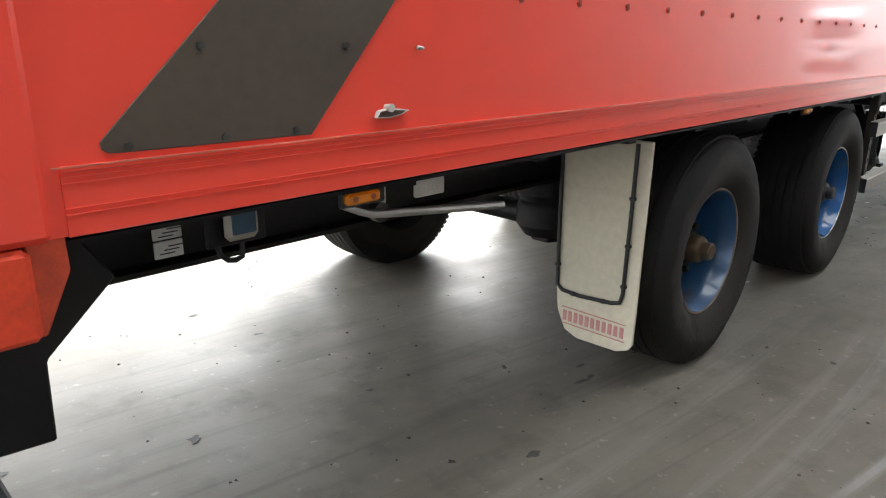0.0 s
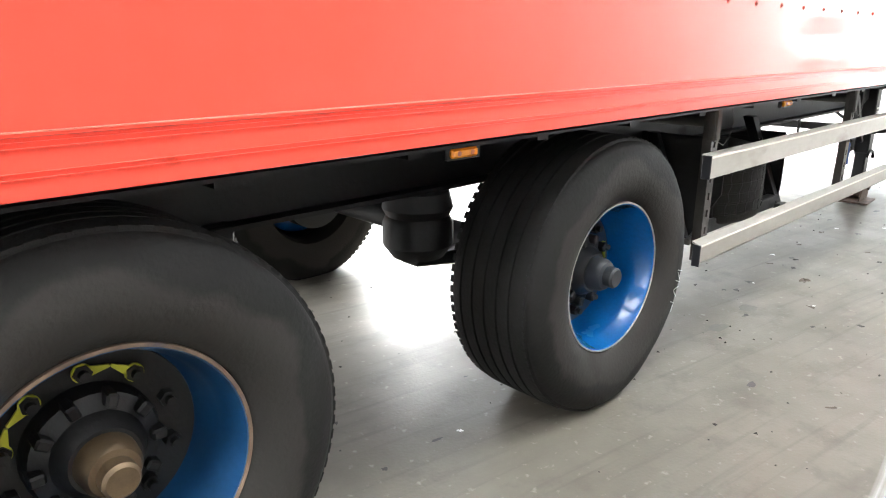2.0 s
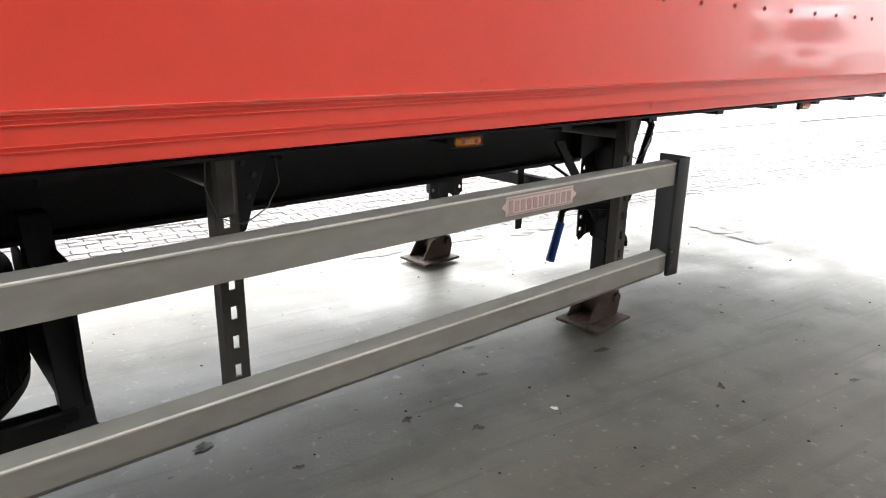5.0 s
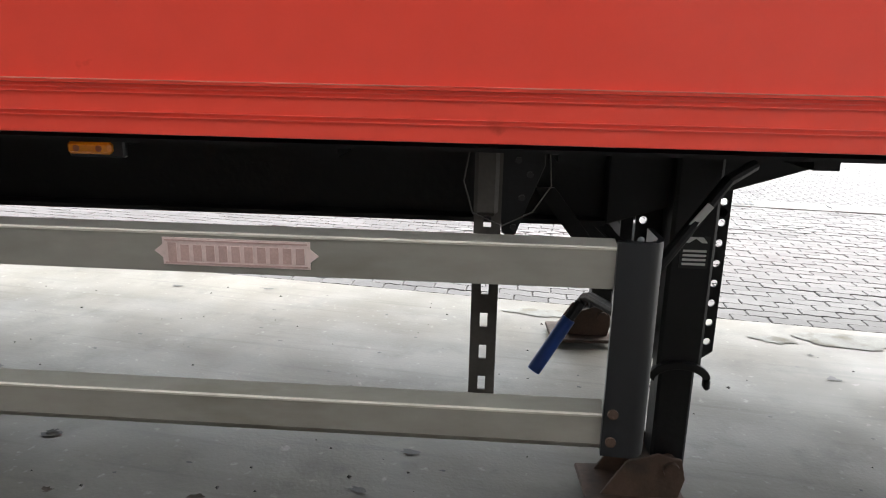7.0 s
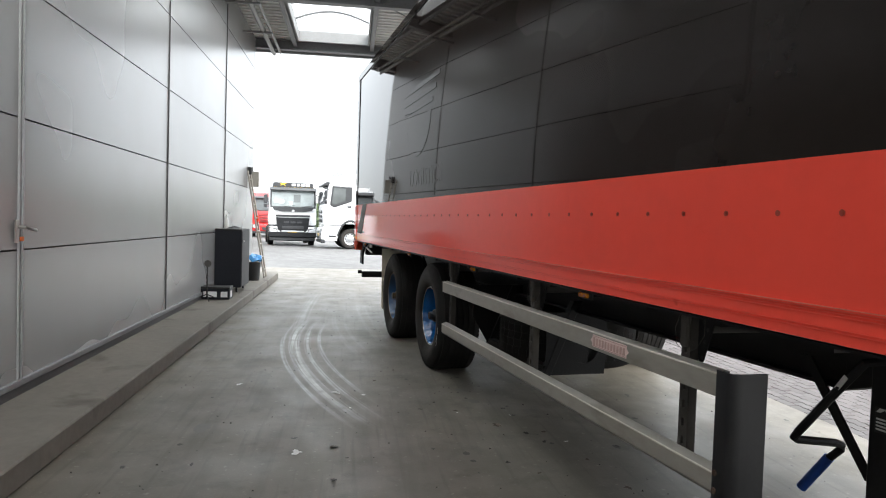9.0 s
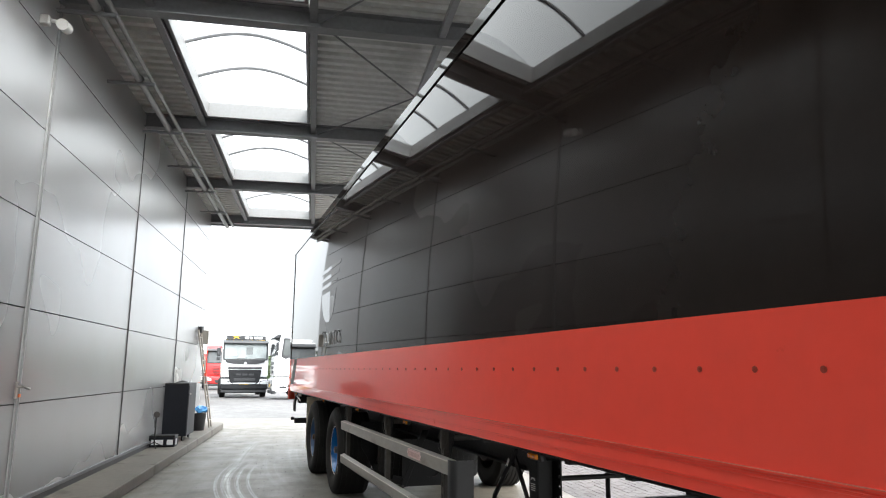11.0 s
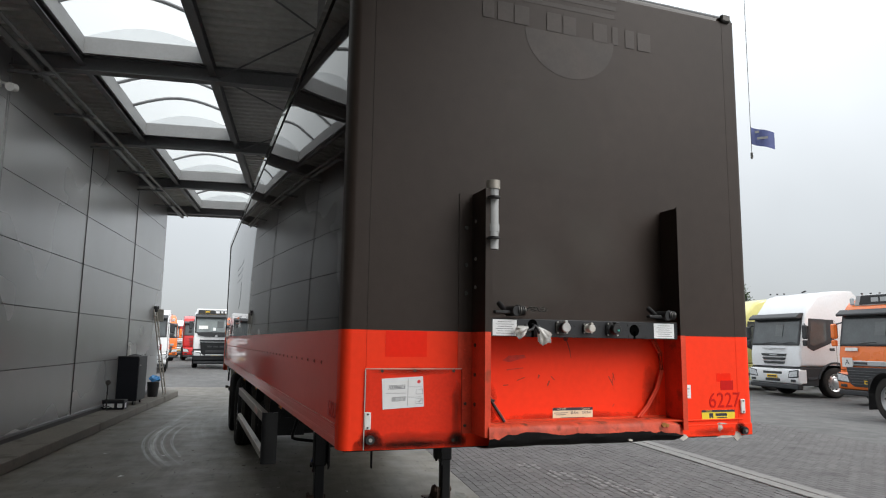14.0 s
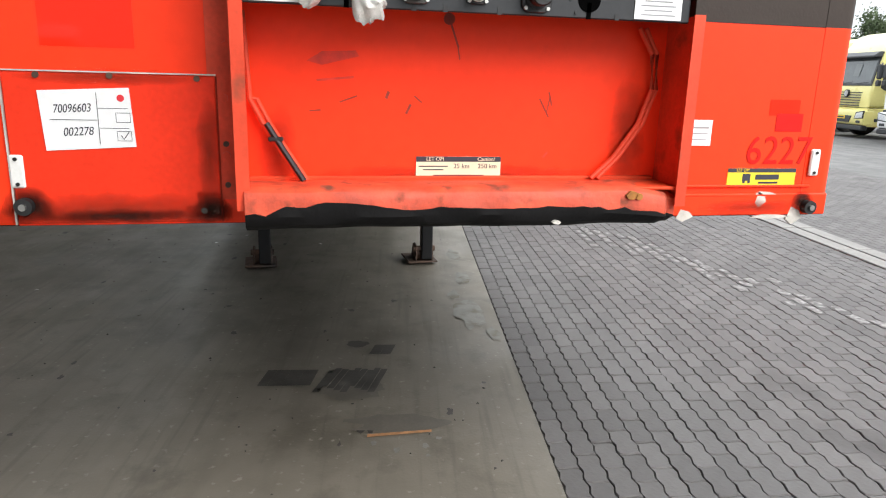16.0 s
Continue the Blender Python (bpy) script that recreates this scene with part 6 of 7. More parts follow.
part("arm", cy(nb(), (0, 0.03, 0.03), (0.02, 0.18, 0.0), 0.018, 10), M["white"], o)

# stains that belong to the floor
M["stain"] = mat("dark_rubber_stain", (0.046, 0.042, 0.037), 0.55, var=0.25, scale=9, bump=0.2, dirt=((0.10, 0.092, 0.08), 0.3, 10))
M["sign_line"] = mat("worn_orange_line", (0.34, 0.17, 0.075), 0.7, var=0.3, scale=25)
M["stain_soft"] = mat("brown_damp_stain", (0.105, 0.094, 0.078), 0.45, var=0.2, scale=5)


def blob(cx, cyy, rx, ry, n=22, rough=0.25, seed=0, square=0.0):
    pts = []
    for k in range(n):
        a = 2 * math.pi * k / n
        f = 1 + rough * noise.noise((math.cos(a) * 2 + seed, math.sin(a) * 2, seed * 0.7))
        c, s = math.cos(a), math.sin(a)
        if square:
            m = max(abs(c), abs(s))
            c, s = c * (1 - square) + c / m * square, s * (1 - square) + s / m * square
        pts.append((cx + rx * f * c, cyy + ry * f * s))
    return pts


M["worn_pale"] = mat("pale_worn_concrete", (0.185, 0.182, 0.165), 0.7, var=0.15, scale=8, bump=0.3, dirt=((0.14, 0.126, 0.10), 0.5, 9))
# striped tyre prints: a block of rubber bars
for u0, u1, v0, n, dv, cant in ((4.86, 5.05, 4.655, 11, 0.024, 0.02), (4.86, 5.12, 4.975, 9, 0.034, 0.06), (4.50, 4.64, 5.20, 4, 0.03, 0.03)):
    for k in range(n):
        v = v0 + dv * k
        wd, h = (1.0, 0.97, 1.0)[k % 3], 0.004 + 0.0004 * k
        a, b = u0 - 0.014 * ((k * 5) % 3) * (n == 9), u1 - 0.022 * ((k * 7) % 4) * (n == 9)
        bm = nb()
        bm.faces.new([bm.verts.new(p) for p in ((a, v, h), (b, v - cant, h), (b, v - cant + dv * wd, h), (a, v + dv * wd, h))])
        part("stain", bm, M["stain"], floor)
bm = nb()
bm.faces.new([bm.verts.new(p) for p in ((5.53, 5.21, 0.006), (5.555, 5.21, 0.006), (5.51, 5.49, 0.006), (5.49, 5.49, 0.006))])
part("paint_line", bm, M["sign_line"], floor)
STAINS = ((5.43, 5.36, 0.085, 0.22, 0.1, "stain_soft"), (5.60, 5.24, 0.018, 0.012, 0, "worn_pale"), (5.66, 5.34, 0.02, 0.012, 0, "worn_pale"), (5.62, 5.46, 0.022, 0.014, 0, "worn_pale"), (5.56, 5.52, 0.012, 0.012, 0, "worn_pale"), (5.70, 5.47, 0.012, 0.010, 0, "worn_pale"), (5.02, 4.99, 0.012, 0.012, 0, "worn_pale"), (4.88, 4.99, 0.016, 0.02, 0, "worn_pale"), (4.49, 5.10, 0.05, 0.06, 0.0, "stain"), (3.83, 4.2, 0.02, 0.02, 0, "stain"), (3.90, 5.02, 0.025, 0.02, 0, "stain"), (5.1, 5.1, 0.10, 0.16, 0, "stain_soft"),
          (3.95, 5.80, 0.26, 0.10, 0, "worn_pale"), (3.55, 5.72, 0.10, 0.05, 0, "worn_pale"), (3.1, 5.82, 0.16, 0.07, 0, "worn_pale"), (4.32, 5.92, 0.10, 0.04, 0, "worn_pale"), (2.4, 5.8, 0.2, 0.06, 0, "worn_pale"), (6.19, 5.17, 0.02, 0.03, 0, "worn_pale"),
          (-0.69, 3.25, 0.06, 0.035, 0, "stain_soft"), (-0.33, 3.31, 0.055, 0.04, 0, "stain_soft"), (0.90, 3.04, 0.035, 0.02, 0, "stain"), (1.04, 3.06, 0.022, 0.018, 0, "stain"), (0.73, 3.65, 0.02, 0.015, 0, "stain"), (0.715, 2.21, 0.05, 0.03, 0, "stain_soft"), (0.32, 1.31, 0.10, 0.05, 0, "stain_soft"))
for i, (u, v, a, b, q, m) in enumerate(STAINS):
    bm = nb()
    bm.faces.new([bm.verts.new((x, y, 0.004)) for x, y in blob(u, v, a, b, 26, 0.5, i * 3.1, q)])
    part("stain", bm, M[m], floor)

# oil drips and crumbs trodden into the concrete
rng = random.Random(21)
bm = nb()
for k in range(360):
    u, v, s = rng.uniform(-10.5, 10.5), rng.uniform(0.8, 5.8), 0.007 + 0.022 * rng.random() ** 3
    bm.faces.new([bm.verts.new((x, y, 0.0035)) for x, y in blob(u, v, s * rng.uniform(0.7, 1.8), s * rng.uniform(0.5, 1.0), 11, 0.9, k * 1.3)])
tagged(part("drip_spots", bm, M["stain"], floor), "", kind="stuff")

# litter on the floor
M["leaf"] = mat("dry_brown_leaf", (0.07, 0.05, 0.032), 0.7, var=0.3, scale=20, bump=0.3)
M["scrap"] = mat("white_paper_scrap", (0.7, 0.69, 0.66), 0.6, var=0.1, scale=20)
M["grit"] = mat("dark_floor_grit", (0.05, 0.045, 0.04), 0.8, var=0.4, scale=30)


def flake(size, seed, curl=0.5):
    bm = nb()
    pts = blob(0, 0, size, size * 0.62, 14, 0.9, seed)
    c = bm.verts.new((0, 0, 0.006))
    ring = [bm.verts.new((x, y, 0.003 + curl * size * (0.18 + 0.5 * abs(noise.noise((x * 20 + seed, y * 20, 1)))))) for x, y in pts]
    for k in range(len(ring)):
        bm.faces.new((c, ring[k], ring[(k + 1) % len(ring)]))
    return bm


LITTER = ((-6.16, 0.03, 0.055, "leaf"), (-6.58, -0.15, 0.03, "leaf"), (-5.97, 0.31, 0.03, "leaf"), (-5.44, -0.17, 0.025, "grit"), (-4.93, 0.35, 0.035, "leaf"), (-5.75, 0.38, 0.022, "scrap"), (-5.39, 0.34, 0.03, "leaf"), (-5.59, 0.67, 0.025, "grit"), (-4.71, 0.31, 0.025, "scrap"),
          (-5.86, -1.40, 0.055, "scrap"), (-7.28, -0.98, 0.05, "scrap"), (-7.17, -0.77, 0.025, "scrap"), (-7.69, -1.76, 0.04, "scrap"), (-6.81, -0.93, 0.018, "scrap"), (-6.67, -0.41, 0.025, "grit"), (-7.64, -0.59, 0.03, "leaf"), (-4.6, -0.9, 0.03, "leaf"), (-10.77, 0.62, 0.022, "grit"), (-11.46, 0.29, 0.02, "grit"), (-9.3, 0.9, 0.025, "scrap"), (-9.1, 0.65, 0.015, "grit"), (-8.8, 0.3, 0.02, "scrap"), (-4.3, 1.0, 0.03, "scrap"))
rng = random.Random(5)
LITTER += tuple((round(rng.uniform(-7.5, -1.5), 2), round(rng.uniform(-1.9, 0.3), 2), rng.choice((0.016, 0.022, 0.034)), rng.choice(("leaf", "grit", "grit", "scrap"))) for k in range(22))
for i, (x, y, s, m) in enumerate(LITTER):
    lab = {"leaf": ("dry_leaf", "dry brown leaf lying on the concrete", "leaf"), "scrap": ("paper_scrap", "torn white scrap lying on the concrete", "litter"), "grit": ("dirt_crumb", "dark crumb of dirt on the concrete", "dirt")}[m]
    ob = part(lab[0], flake(s * 0.75, i * 1.7 + 1, 0.9 if m != "scrap" else 0.4), M[m], None, "", pose(x, y, 0, 0, 0, 57 * i))
    tagged(ob, lab[1], lab[2], "litter on the floor")
bm = nb()
rng = random.Random(7)
for k in range(900):
    u, v, s = rng.uniform(-11, 9), rng.uniform(0.7, 5.8), rng.uniform(0.003, 0.011)
    p = HALL @ Vector((u, v, 0))
    a = rng.uniform(0, 6.28)
    q = [Vector((s * math.cos(a + 2.1 * j) * rng.uniform(0.6, 1.3), s * math.sin(a + 2.1 * j) * rng.uniform(0.6, 1.3), 0)) for j in range(3)]
    vs = [bm.verts.new(p + w) for w in q] + [bm.verts.new(p + Vector((0, 0, s * 0.7)))]
    for j in range(3):
        bm.faces.new((vs[j], vs[(j + 1) % 3], vs[3]))
tagged(part("grit", bm, M["grit"]), "scattered dark grit on the concrete floor", "dirt", kind="stuff")

# ==== the yard ====
M["drain"] = mat("pale_drain_concrete", (0.19, 0.184, 0.174), 0.75, var=0.15, scale=3, bump=0.3)
M["truck_white"] = mat("white_truck_paint", (0.78, 0.79, 0.80), 0.25, var=0.03, scale=1, coat=0.6)
M["truck_yellow"] = mat("pale_yellow_truck_paint", (0.75, 0.68, 0.25), 0.28, var=0.03, scale=1, coat=0.6)
M["truck_orange"] = mat("orange_truck_paint", (0.85, 0.18, 0.02), 0.28, var=0.03, scale=1, coat=0.6)
M["truck_red"] = mat("red_truck_paint", (0.60, 0.03, 0.03), 0.28, var=0.03, scale=1, coat=0.6)
M["screen"] = mat("dark_truck_glass", (0.07, 0.08, 0.083), 0.06, var=0.25, scale=1.5, coat=0.5)
M["grille"] = mat("black_truck_plastic", (0.03, 0.032, 0.035), 0.45, var=0.15, scale=4)
M["grille_matt"] = mat("matt_black_truck_plastic", (0.016, 0.017, 0.019), 0.6, var=0.2, scale=4, spec=0.2)
M["lamp_glass"] = mat("clear_lamp_glass", (0.6, 0.62, 0.64), 0.1, var=0.2, scale=14, coat=0.8)
M["silver"] = mat("silver_wheel", (0.55, 0.56, 0.57), 0.35, metal=0.8, var=0.1)
M["screen_pale"] = mat("pale_truck_glass", (0.09, 0.10, 0.10), 0.06, var=0.25, scale=1.5, coat=0.5)
# glass with the pale sky reflection put into its base colour
M["screen_sky"] = mat("painted_sky_reflection_glass", (0.22, 0.25, 0.25), 0.06, var=0.3, scale=1.2, coat=0.5)
M["slat_dark"] = mat("dark_grey_slat", (0.06, 0.063, 0.067), 0.4, var=0.1)
M["sign_yellow"] = mat("yellow_sign_print", (0.8, 0.5, 0.03), 0.5, var=0.05)
M["plate_yellow"] = mat("yellow_plate", (0.85, 0.55, 0.02), 0.4, var=0.03)
SRIM = mesh_of("rim", lathe(nb(), [(0.295, 0.03), (0.285, 0.03), (0.275, 0.08), (0.24, 0.10), (0.20, 0.085), (0.16, 0.06), (0.13, 0.06), (0.12, 0.03), (0.10, 0.02), (0.0, 0.02)], 40), M["silver"])
HOLE = mesh_of("rim_hole", cy(nb(), (0.222, 0.085, 0), (0.222, 0.096, 0), 0.028, 12), M["black"])
TRUCK_TYRE = mesh_of("tyre", lathe(nb(), [(0.29, 0.05), (0.30, 0.02), (0.40, 0.0), (0.47, 0.015), (0.50, 0.05), (0.505, 0.16), (0.50, 0.27), (0.47, 0.305), (0.40, 0.32), (0.30, 0.30), (0.29, 0.27)], 40, True), M["tyre"])


def truck_wheel(t, x, side, y=1.24):
    place = Matrix.Translation((x, -y, 0.505)) if side < 0 else Matrix.Translation((x, y, 0.505)) @ Matrix.Rotation(math.pi, 4, "Z")
    w = part("wheel", TRUCK_TYRE, None, t, place=place)
    part("rim", SRIM, None, w, "silver steel wheel")
    for k in range(10):
        part("rim_hole", HOLE, None, w, place=Matrix.Rotation(radians(36 * k), 4, "Y"))


def truck(label, paint, m, H=3.5, style="slots", low=None, mirror="grille", group="parked lorries", bed=4.4, box=None, lift=0.0):
    """A cab-over tractor: front at x = 0, facing +x; lift raises the cab over its wheels."""
    t = thing("truck", label, "truck", m, group)
    P, G = M[paint], M["grille"]
    lowp = M[low] if low else P
    arch = [(-1.38 + 0.62 * math.cos(radians(a)), 0.50 + 0.62 * math.sin(radians(a))) for a in range(168, 10, -13)]
    # body shell: leaning screen, high roof that sweeps back
    prof = [(-0.05, 1.02), (-0.03, 1.45), (-0.09, 1.74), (-0.26, 2.62), (-0.34, 2.82)]
    prof += [(-0.50, 3.02), (-0.78, H - 0.16), (-1.10, H - 0.04), (-1.50, H), (-2.22, H + 0.02), (-2.28, H - 0.1)] if H > 3.2 else [(-0.42, H - 0.12), (-0.6, H), (-2.2, H), (-2.28, H - 0.1)]
    prof += [(-2.28, 1.02)]
    bm = prism(nb(), prof, "y", -1.22, 1.22)
    es = [e for e in bm.edges if abs(abs(e.verts[0].co.y) - 1.22) < 1e-4 and abs(e.verts[0].co.y - e.verts[1].co.y) < 1e-4 and e.verts[0].co.x > -2.2]
    bmesh.ops.bevel(bm, geom=es, offset=0.10, segments=4, affect="EDGES", profile=0.5)
    part("cab", bm, P, t)
    part("skirt", prism(nb(), [(-2.25, 0.55)] + arch + [(-0.72, 0.40), (-0.12, 0.40), (-0.06, 0.55), (-0.06, 1.0), (-2.25, 1.0)], "y", -1.20, 1.20, 0.02), lowp, t)
    part("wheel_arch", prism(nb(), [(x, z) for x, z in arch] + [(-1.38 + 0.69 * math.cos(radians(a)), 0.50 + 0.69 * math.sin(radians(a))) for a in range(12, 169, 13)], "y", -1.23, 1.23, 0.008), G, t)
    part("bumper", prism(nb(), [(-0.3, 0.46), (0.0, 0.44), (0.06, 0.50), (0.07, 0.84), (0.04, 0.94), (-0.3, 0.95)], "y", -1.21, 1.21, 0.04), P, t)
    part("valance", bx(nb(), (-0.05, 0, 0.36), (0.22, 2.36, 0.16), 0.03), G, t)
    # black mask, glass, visor
    tilt = Euler((0, math.atan2(-0.17, 0.88), 0)).to_matrix()
    part("screen_frame", bx(nb(), (-0.165, 0, 2.20), (0.03, 2.34, 0.98), 0.02, tilt), G, t)
    sc = part("windscreen", bx(nb(), (-0.150, 0, 2.20), (0.02, 2.18, 0.86), 0.008, tilt), M["screen"], t)
    for y in (-0.45, 0.45):
        part("wiper", cy(nb(), (-0.055, y, 1.79), (-0.065, y + 0.55, 1.84), 0.012, 6), G, sc)
    part("card", bx(nb(), (-0.085, -0.88, 1.90), (0.006, 0.18, 0.22), 0, tilt), M["paper"], sc)
    # this second sheet is a paler patch in glass colour, not paper
    part("card", bx(nb(), (-0.130, 0.2, 2.22), (0.006, 0.35, 0.40), 0, tilt), M["screen_pale"], sc)
    part("visor", prism(nb(), [(-0.22, 2.62), (0.0, 2.60), (0.02, 2.66), (-0.16, 2.80), (-0.32, 2.80)], "y", -1.19, 1.19, 0.02), G, t)
    if style == "slots":
        for k in range(3):
            w = 0.62 - 0.05 * k
            part("slot", prism(nb(), [(-w, 1.44 - 0.13 * k), (w, 1.44 - 0.13 * k), (w - 0.06, 1.36 - 0.13 * k), (-w + 0.06, 1.36 - 0.13 * k)], "x", -0.06, 0.0, 0.004), G, t)
        part("print_bar", bx(nb(), (-0.02, 0, 1.62), (0.03, 1.1, 0.03)), M["silver"], t)
        part("print_bar", bx(nb(), (0.002, 0, 1.40), (0.006, 0.36, 0.045)), M["silver"], t)
        for z, w in ((0.80, 0.46), (0.56, 0.36)):
            part("opening", bx(nb(), (0.065, 0, z), (0.02, 2 * w, 0.085), 0.01), G, t)
    if style == "lines":
        for k in range(6):
            w = 0.80 - 0.02 * k
            part("slot", bx(nb(), (-0.025, 0, 1.50 - 0.085 * k), (0.06, 2 * w, 0.028), 0.004), G, t)
        part("badge", cy(nb(), (-0.04, 0, 1.46), (0.025, 0, 1.46), 0.125, 24), G, t)
        part("badge_disc", cy(nb(), (0.024, 0, 1.46), (0.032, 0, 1.46), 0.10, 24), M["silver"], t)
        part("opening", prism(nb(), [(-0.60, 0.74), (0.60, 0.74), (0.48, 0.52), (-0.48, 0.52)], "x", 0.03, 0.085, 0.008), G, t)
    if style == "wide":
        part("grille", prism(nb(), [(-0.86, 1.10), (0.86, 1.10), (0.74, 0.62), (0.60, 0.54), (-0.60, 0.54), (-0.74, 0.62)], "x", -0.03, 0.075, 0.01), G, t)
        for k in range(6):
            part("slat", bx(nb(), (0.08, 0, 0.62 + 0.075 * k), (0.03, 1.36 + 0.05 * k, 0.028), 0.006), M["slat_dark"], t)
        part("silver_bar", bx(nb(), (-0.005, 0.08, 1.22), (0.05, 1.72, 0.15), 0.02), M["silver"], t)
        part("print_bar", bx(nb(), (0.022, -0.40, 1.22), (0.006, 0.46, 0.07)), G, t)
        cd = part("card", bx(nb(), (0.03, -0.84, 1.24), (0.008, 0.36, 0.27)), M["white"], t)
        part("lettering", text_mesh("A", 0.22, M["ink"]), None, cd, place=Matrix.Translation((0.036, -0.84, 1.235)) @ FRONT_SIDE)
        part("card", bx(nb(), (-0.03, -0.72, 1.62), (0.04, 0.42, 0.10), 0, tilt), M["white"], t)
        part("roof_frame", prism(nb(), [(-0.88, 2.90), (0.88, 2.90), (0.80, 3.24), (-0.80, 3.24)], "x", -0.50, -0.40, 0.03), M["silver"], t)
        part("roof_panel", prism(nb(), [(-0.70, 2.94), (0.70, 2.94), (0.62, 3.22), (-0.62, 3.22)], "x", -0.42, -0.385, 0.02), G, t)
        for y in (-0.14, 0.16):
            part("print_bar", bx(nb(), (-0.382, y, 3.08), (0.006, 0.24, 0.13)), M["silver"], t)
        for y in (-0.95, 0.95):
            part("roof_lamp", bx(nb(), (-0.42, y, 3.06), (0.05, 0.16, 0.22), 0.03), M["lamp_glass"], t)
    if style == "tipper":
        band = part("screen_band", prism(nb(), [(-1.05, 1.72), (1.05, 1.72), (0.98, 1.60), (0.55, 1.50), (-0.55, 1.50), (-0.98, 1.60)], "x", -0.10, 0.0, 0.01), G, t)
        part("silver_line", prism(nb(), [(-1.02, 1.56), (-0.55, 1.475), (0.55, 1.475), (1.02, 1.56), (1.0, 1.59), (0.55, 1.505), (-0.55, 1.505), (-1.0, 1.59)], "x", -0.03, 0.012), M["silver"], band)
        part("badge", cy(nb(), (0.0, 0, 1.555), (0.03, 0, 1.555), 0.075, 20), M["silver"], band)
        part("upper_slot", bx(nb(), (-0.01, 0, 1.36), (0.05, 1.76, 0.075), 0.01), G, t)
        part("grille", prism(nb(), [(-0.86, 1.29), (0.86, 1.29), (0.78, 0.84), (0.62, 0.74), (-0.62, 0.74), (-0.78, 0.84)], "x", -0.05, 0.078, 0.01), M["grille_matt"], t)
        for y in (-0.34, 0, 0.34):
            part("opening", bx(nb(), (0.082, y, 1.11), (0.012, 0.26, 0.07), 0.006), G, t)
        part("opening", bx(nb(), (0.082, 0, 0.92), (0.012, 1.1, 0.10), 0.006), G, t)
        part("crossbar", bx(nb(), (0.09, 0, 0.77), (0.02, 1.16, 0.065), 0.01), M["silver"], t)
        part("black_bumper", bx(nb(), (0.03, 0, 0.60), (0.17, 2.46, 0.28), 0.04), M["grille_matt"], t)
        part("black_valance", bx(nb(), (-0.06, 0, 0.37), (0.20, 2.30, 0.22), 0.03), M["grille_matt"], t)
        part("roof_cap", prism(nb(), [(-0.30, 2.78), (-0.34, 3.10), (-0.60, 3.14), (-1.3, 3.10), (-1.3, 2.78)], "y", -1.12, 1.12, 0.05), P, t)
        sg = part("sign_board", prism(nb(), [(-1.06, 2.80), (1.06, 2.80), (1.02, 3.05), (-1.02, 3.05)], "x", -0.36, -0.27, 0.02), G, t, "dark roof sign with a yellow and white print")
        part("sign_edge", bx(nb(), (-0.262, 0, 2.795), (0.012, 2.0, 0.022)), M["sign_yellow"], sg)
        part("sign_print", prism(nb(), [(-0.70, 2.86), (-0.52, 2.93), (-0.36, 2.87), (-0.46, 2.95), (-0.34, 3.01), (-0.52, 2.98), (-0.72, 3.02), (-0.60, 2.94)], "x", -0.272, -0.262), M["sign_yellow"], sg)
        for k, w in enumerate((0.20, 0.12, 0.20, 0.20)):
            part("sign_print", bx(nb(), (-0.266, 0.02 + 0.24 * k, 2.935), (0.008, w, 0.12)), M["truck_white"], sg)
        part("card", bx(nb(), (-0.105, -0.72, 2.05), (0.006, 0.50, 0.20), 0, tilt), M["white"], sc)
        part("card", bx(nb(), (-0.080, -0.12, 1.95), (0.006, 0.16, 0.18), 0, tilt), M["paper"], sc)
        # tipper screen takes the glass with the painted sky reflection
        sc.data.materials[0] = M["screen_sky"]
    for y in (-0.97, 0.97):
        s = 1 if y > 0 else -1
        hl = part("headlight", prism(nb(), [(y - s * 0.20, 0.66), (y + s * 0.20, 0.70), (y + s * 0.22, 0.90), (y - s * 0.14, 0.84)], "x", 0.02, 0.082, 0.012), M["lamp_glass"], t)
        part("bezel", prism(nb(), [(y - s * 0.235, 0.64), (y + s * 0.225, 0.67), (y + s * 0.235, 0.925), (y - s * 0.17, 0.87)], "x", 0.02, 0.074, 0.008), G, hl)
        part("fog_lamp", bx(nb(), (0.06, y, 0.56), (0.04, 0.22, 0.08), 0.012), G, t)
        w = part("side_window", prism(nb(), [(-0.34, 1.66), (-0.56, 1.54), (-1.42, 1.86), (-1.42, 2.58), (-0.44, 2.62)], "y", s * 1.205, s * 1.230, 0.004), G, t)
        part("glass", prism(nb(), [(-0.44, 1.76), (-0.58, 1.70), (-1.10, 1.90), (-1.10, 2.48), (-0.52, 2.52)], "y", s * 1.228, s * 1.235, 0.002), M["screen_pale"], w)
        part("door_seam", bx(nb(), (-1.48, s * 1.221, 1.80), (0.012, 0.006, 1.5)), G, t)
        part("door_handle", bx(nb(), (-1.30, s * 1.228, 1.60), (0.20, 0.03, 0.09), 0.01), G, t)
        mi = part("mirror", bx(nb(), (-0.12, s * 1.40, 2.16), (0.12, 0.20, 0.46), 0.04), M[mirror], t)
        part("mirror_glass", bx(nb(), (-0.182, s * 1.40, 2.16), (0.004, 0.16, 0.40)), M["screen"], mi)
        part("wide_mirror", bx(nb(), (-0.12, s * 1.40, 1.80), (0.11, 0.19, 0.19), 0.03), M[mirror], t)
        part("mirror_arm", cy(nb(), (-0.30, s * 1.18, 2.44), (-0.14, s * 1.40, 2.36), 0.022, 8), G, mi)
        part("step", bx(nb(), (-0.50, s * 1.19, 0.62), (0.36, 0.06, 0.10), 0.01), G, t)
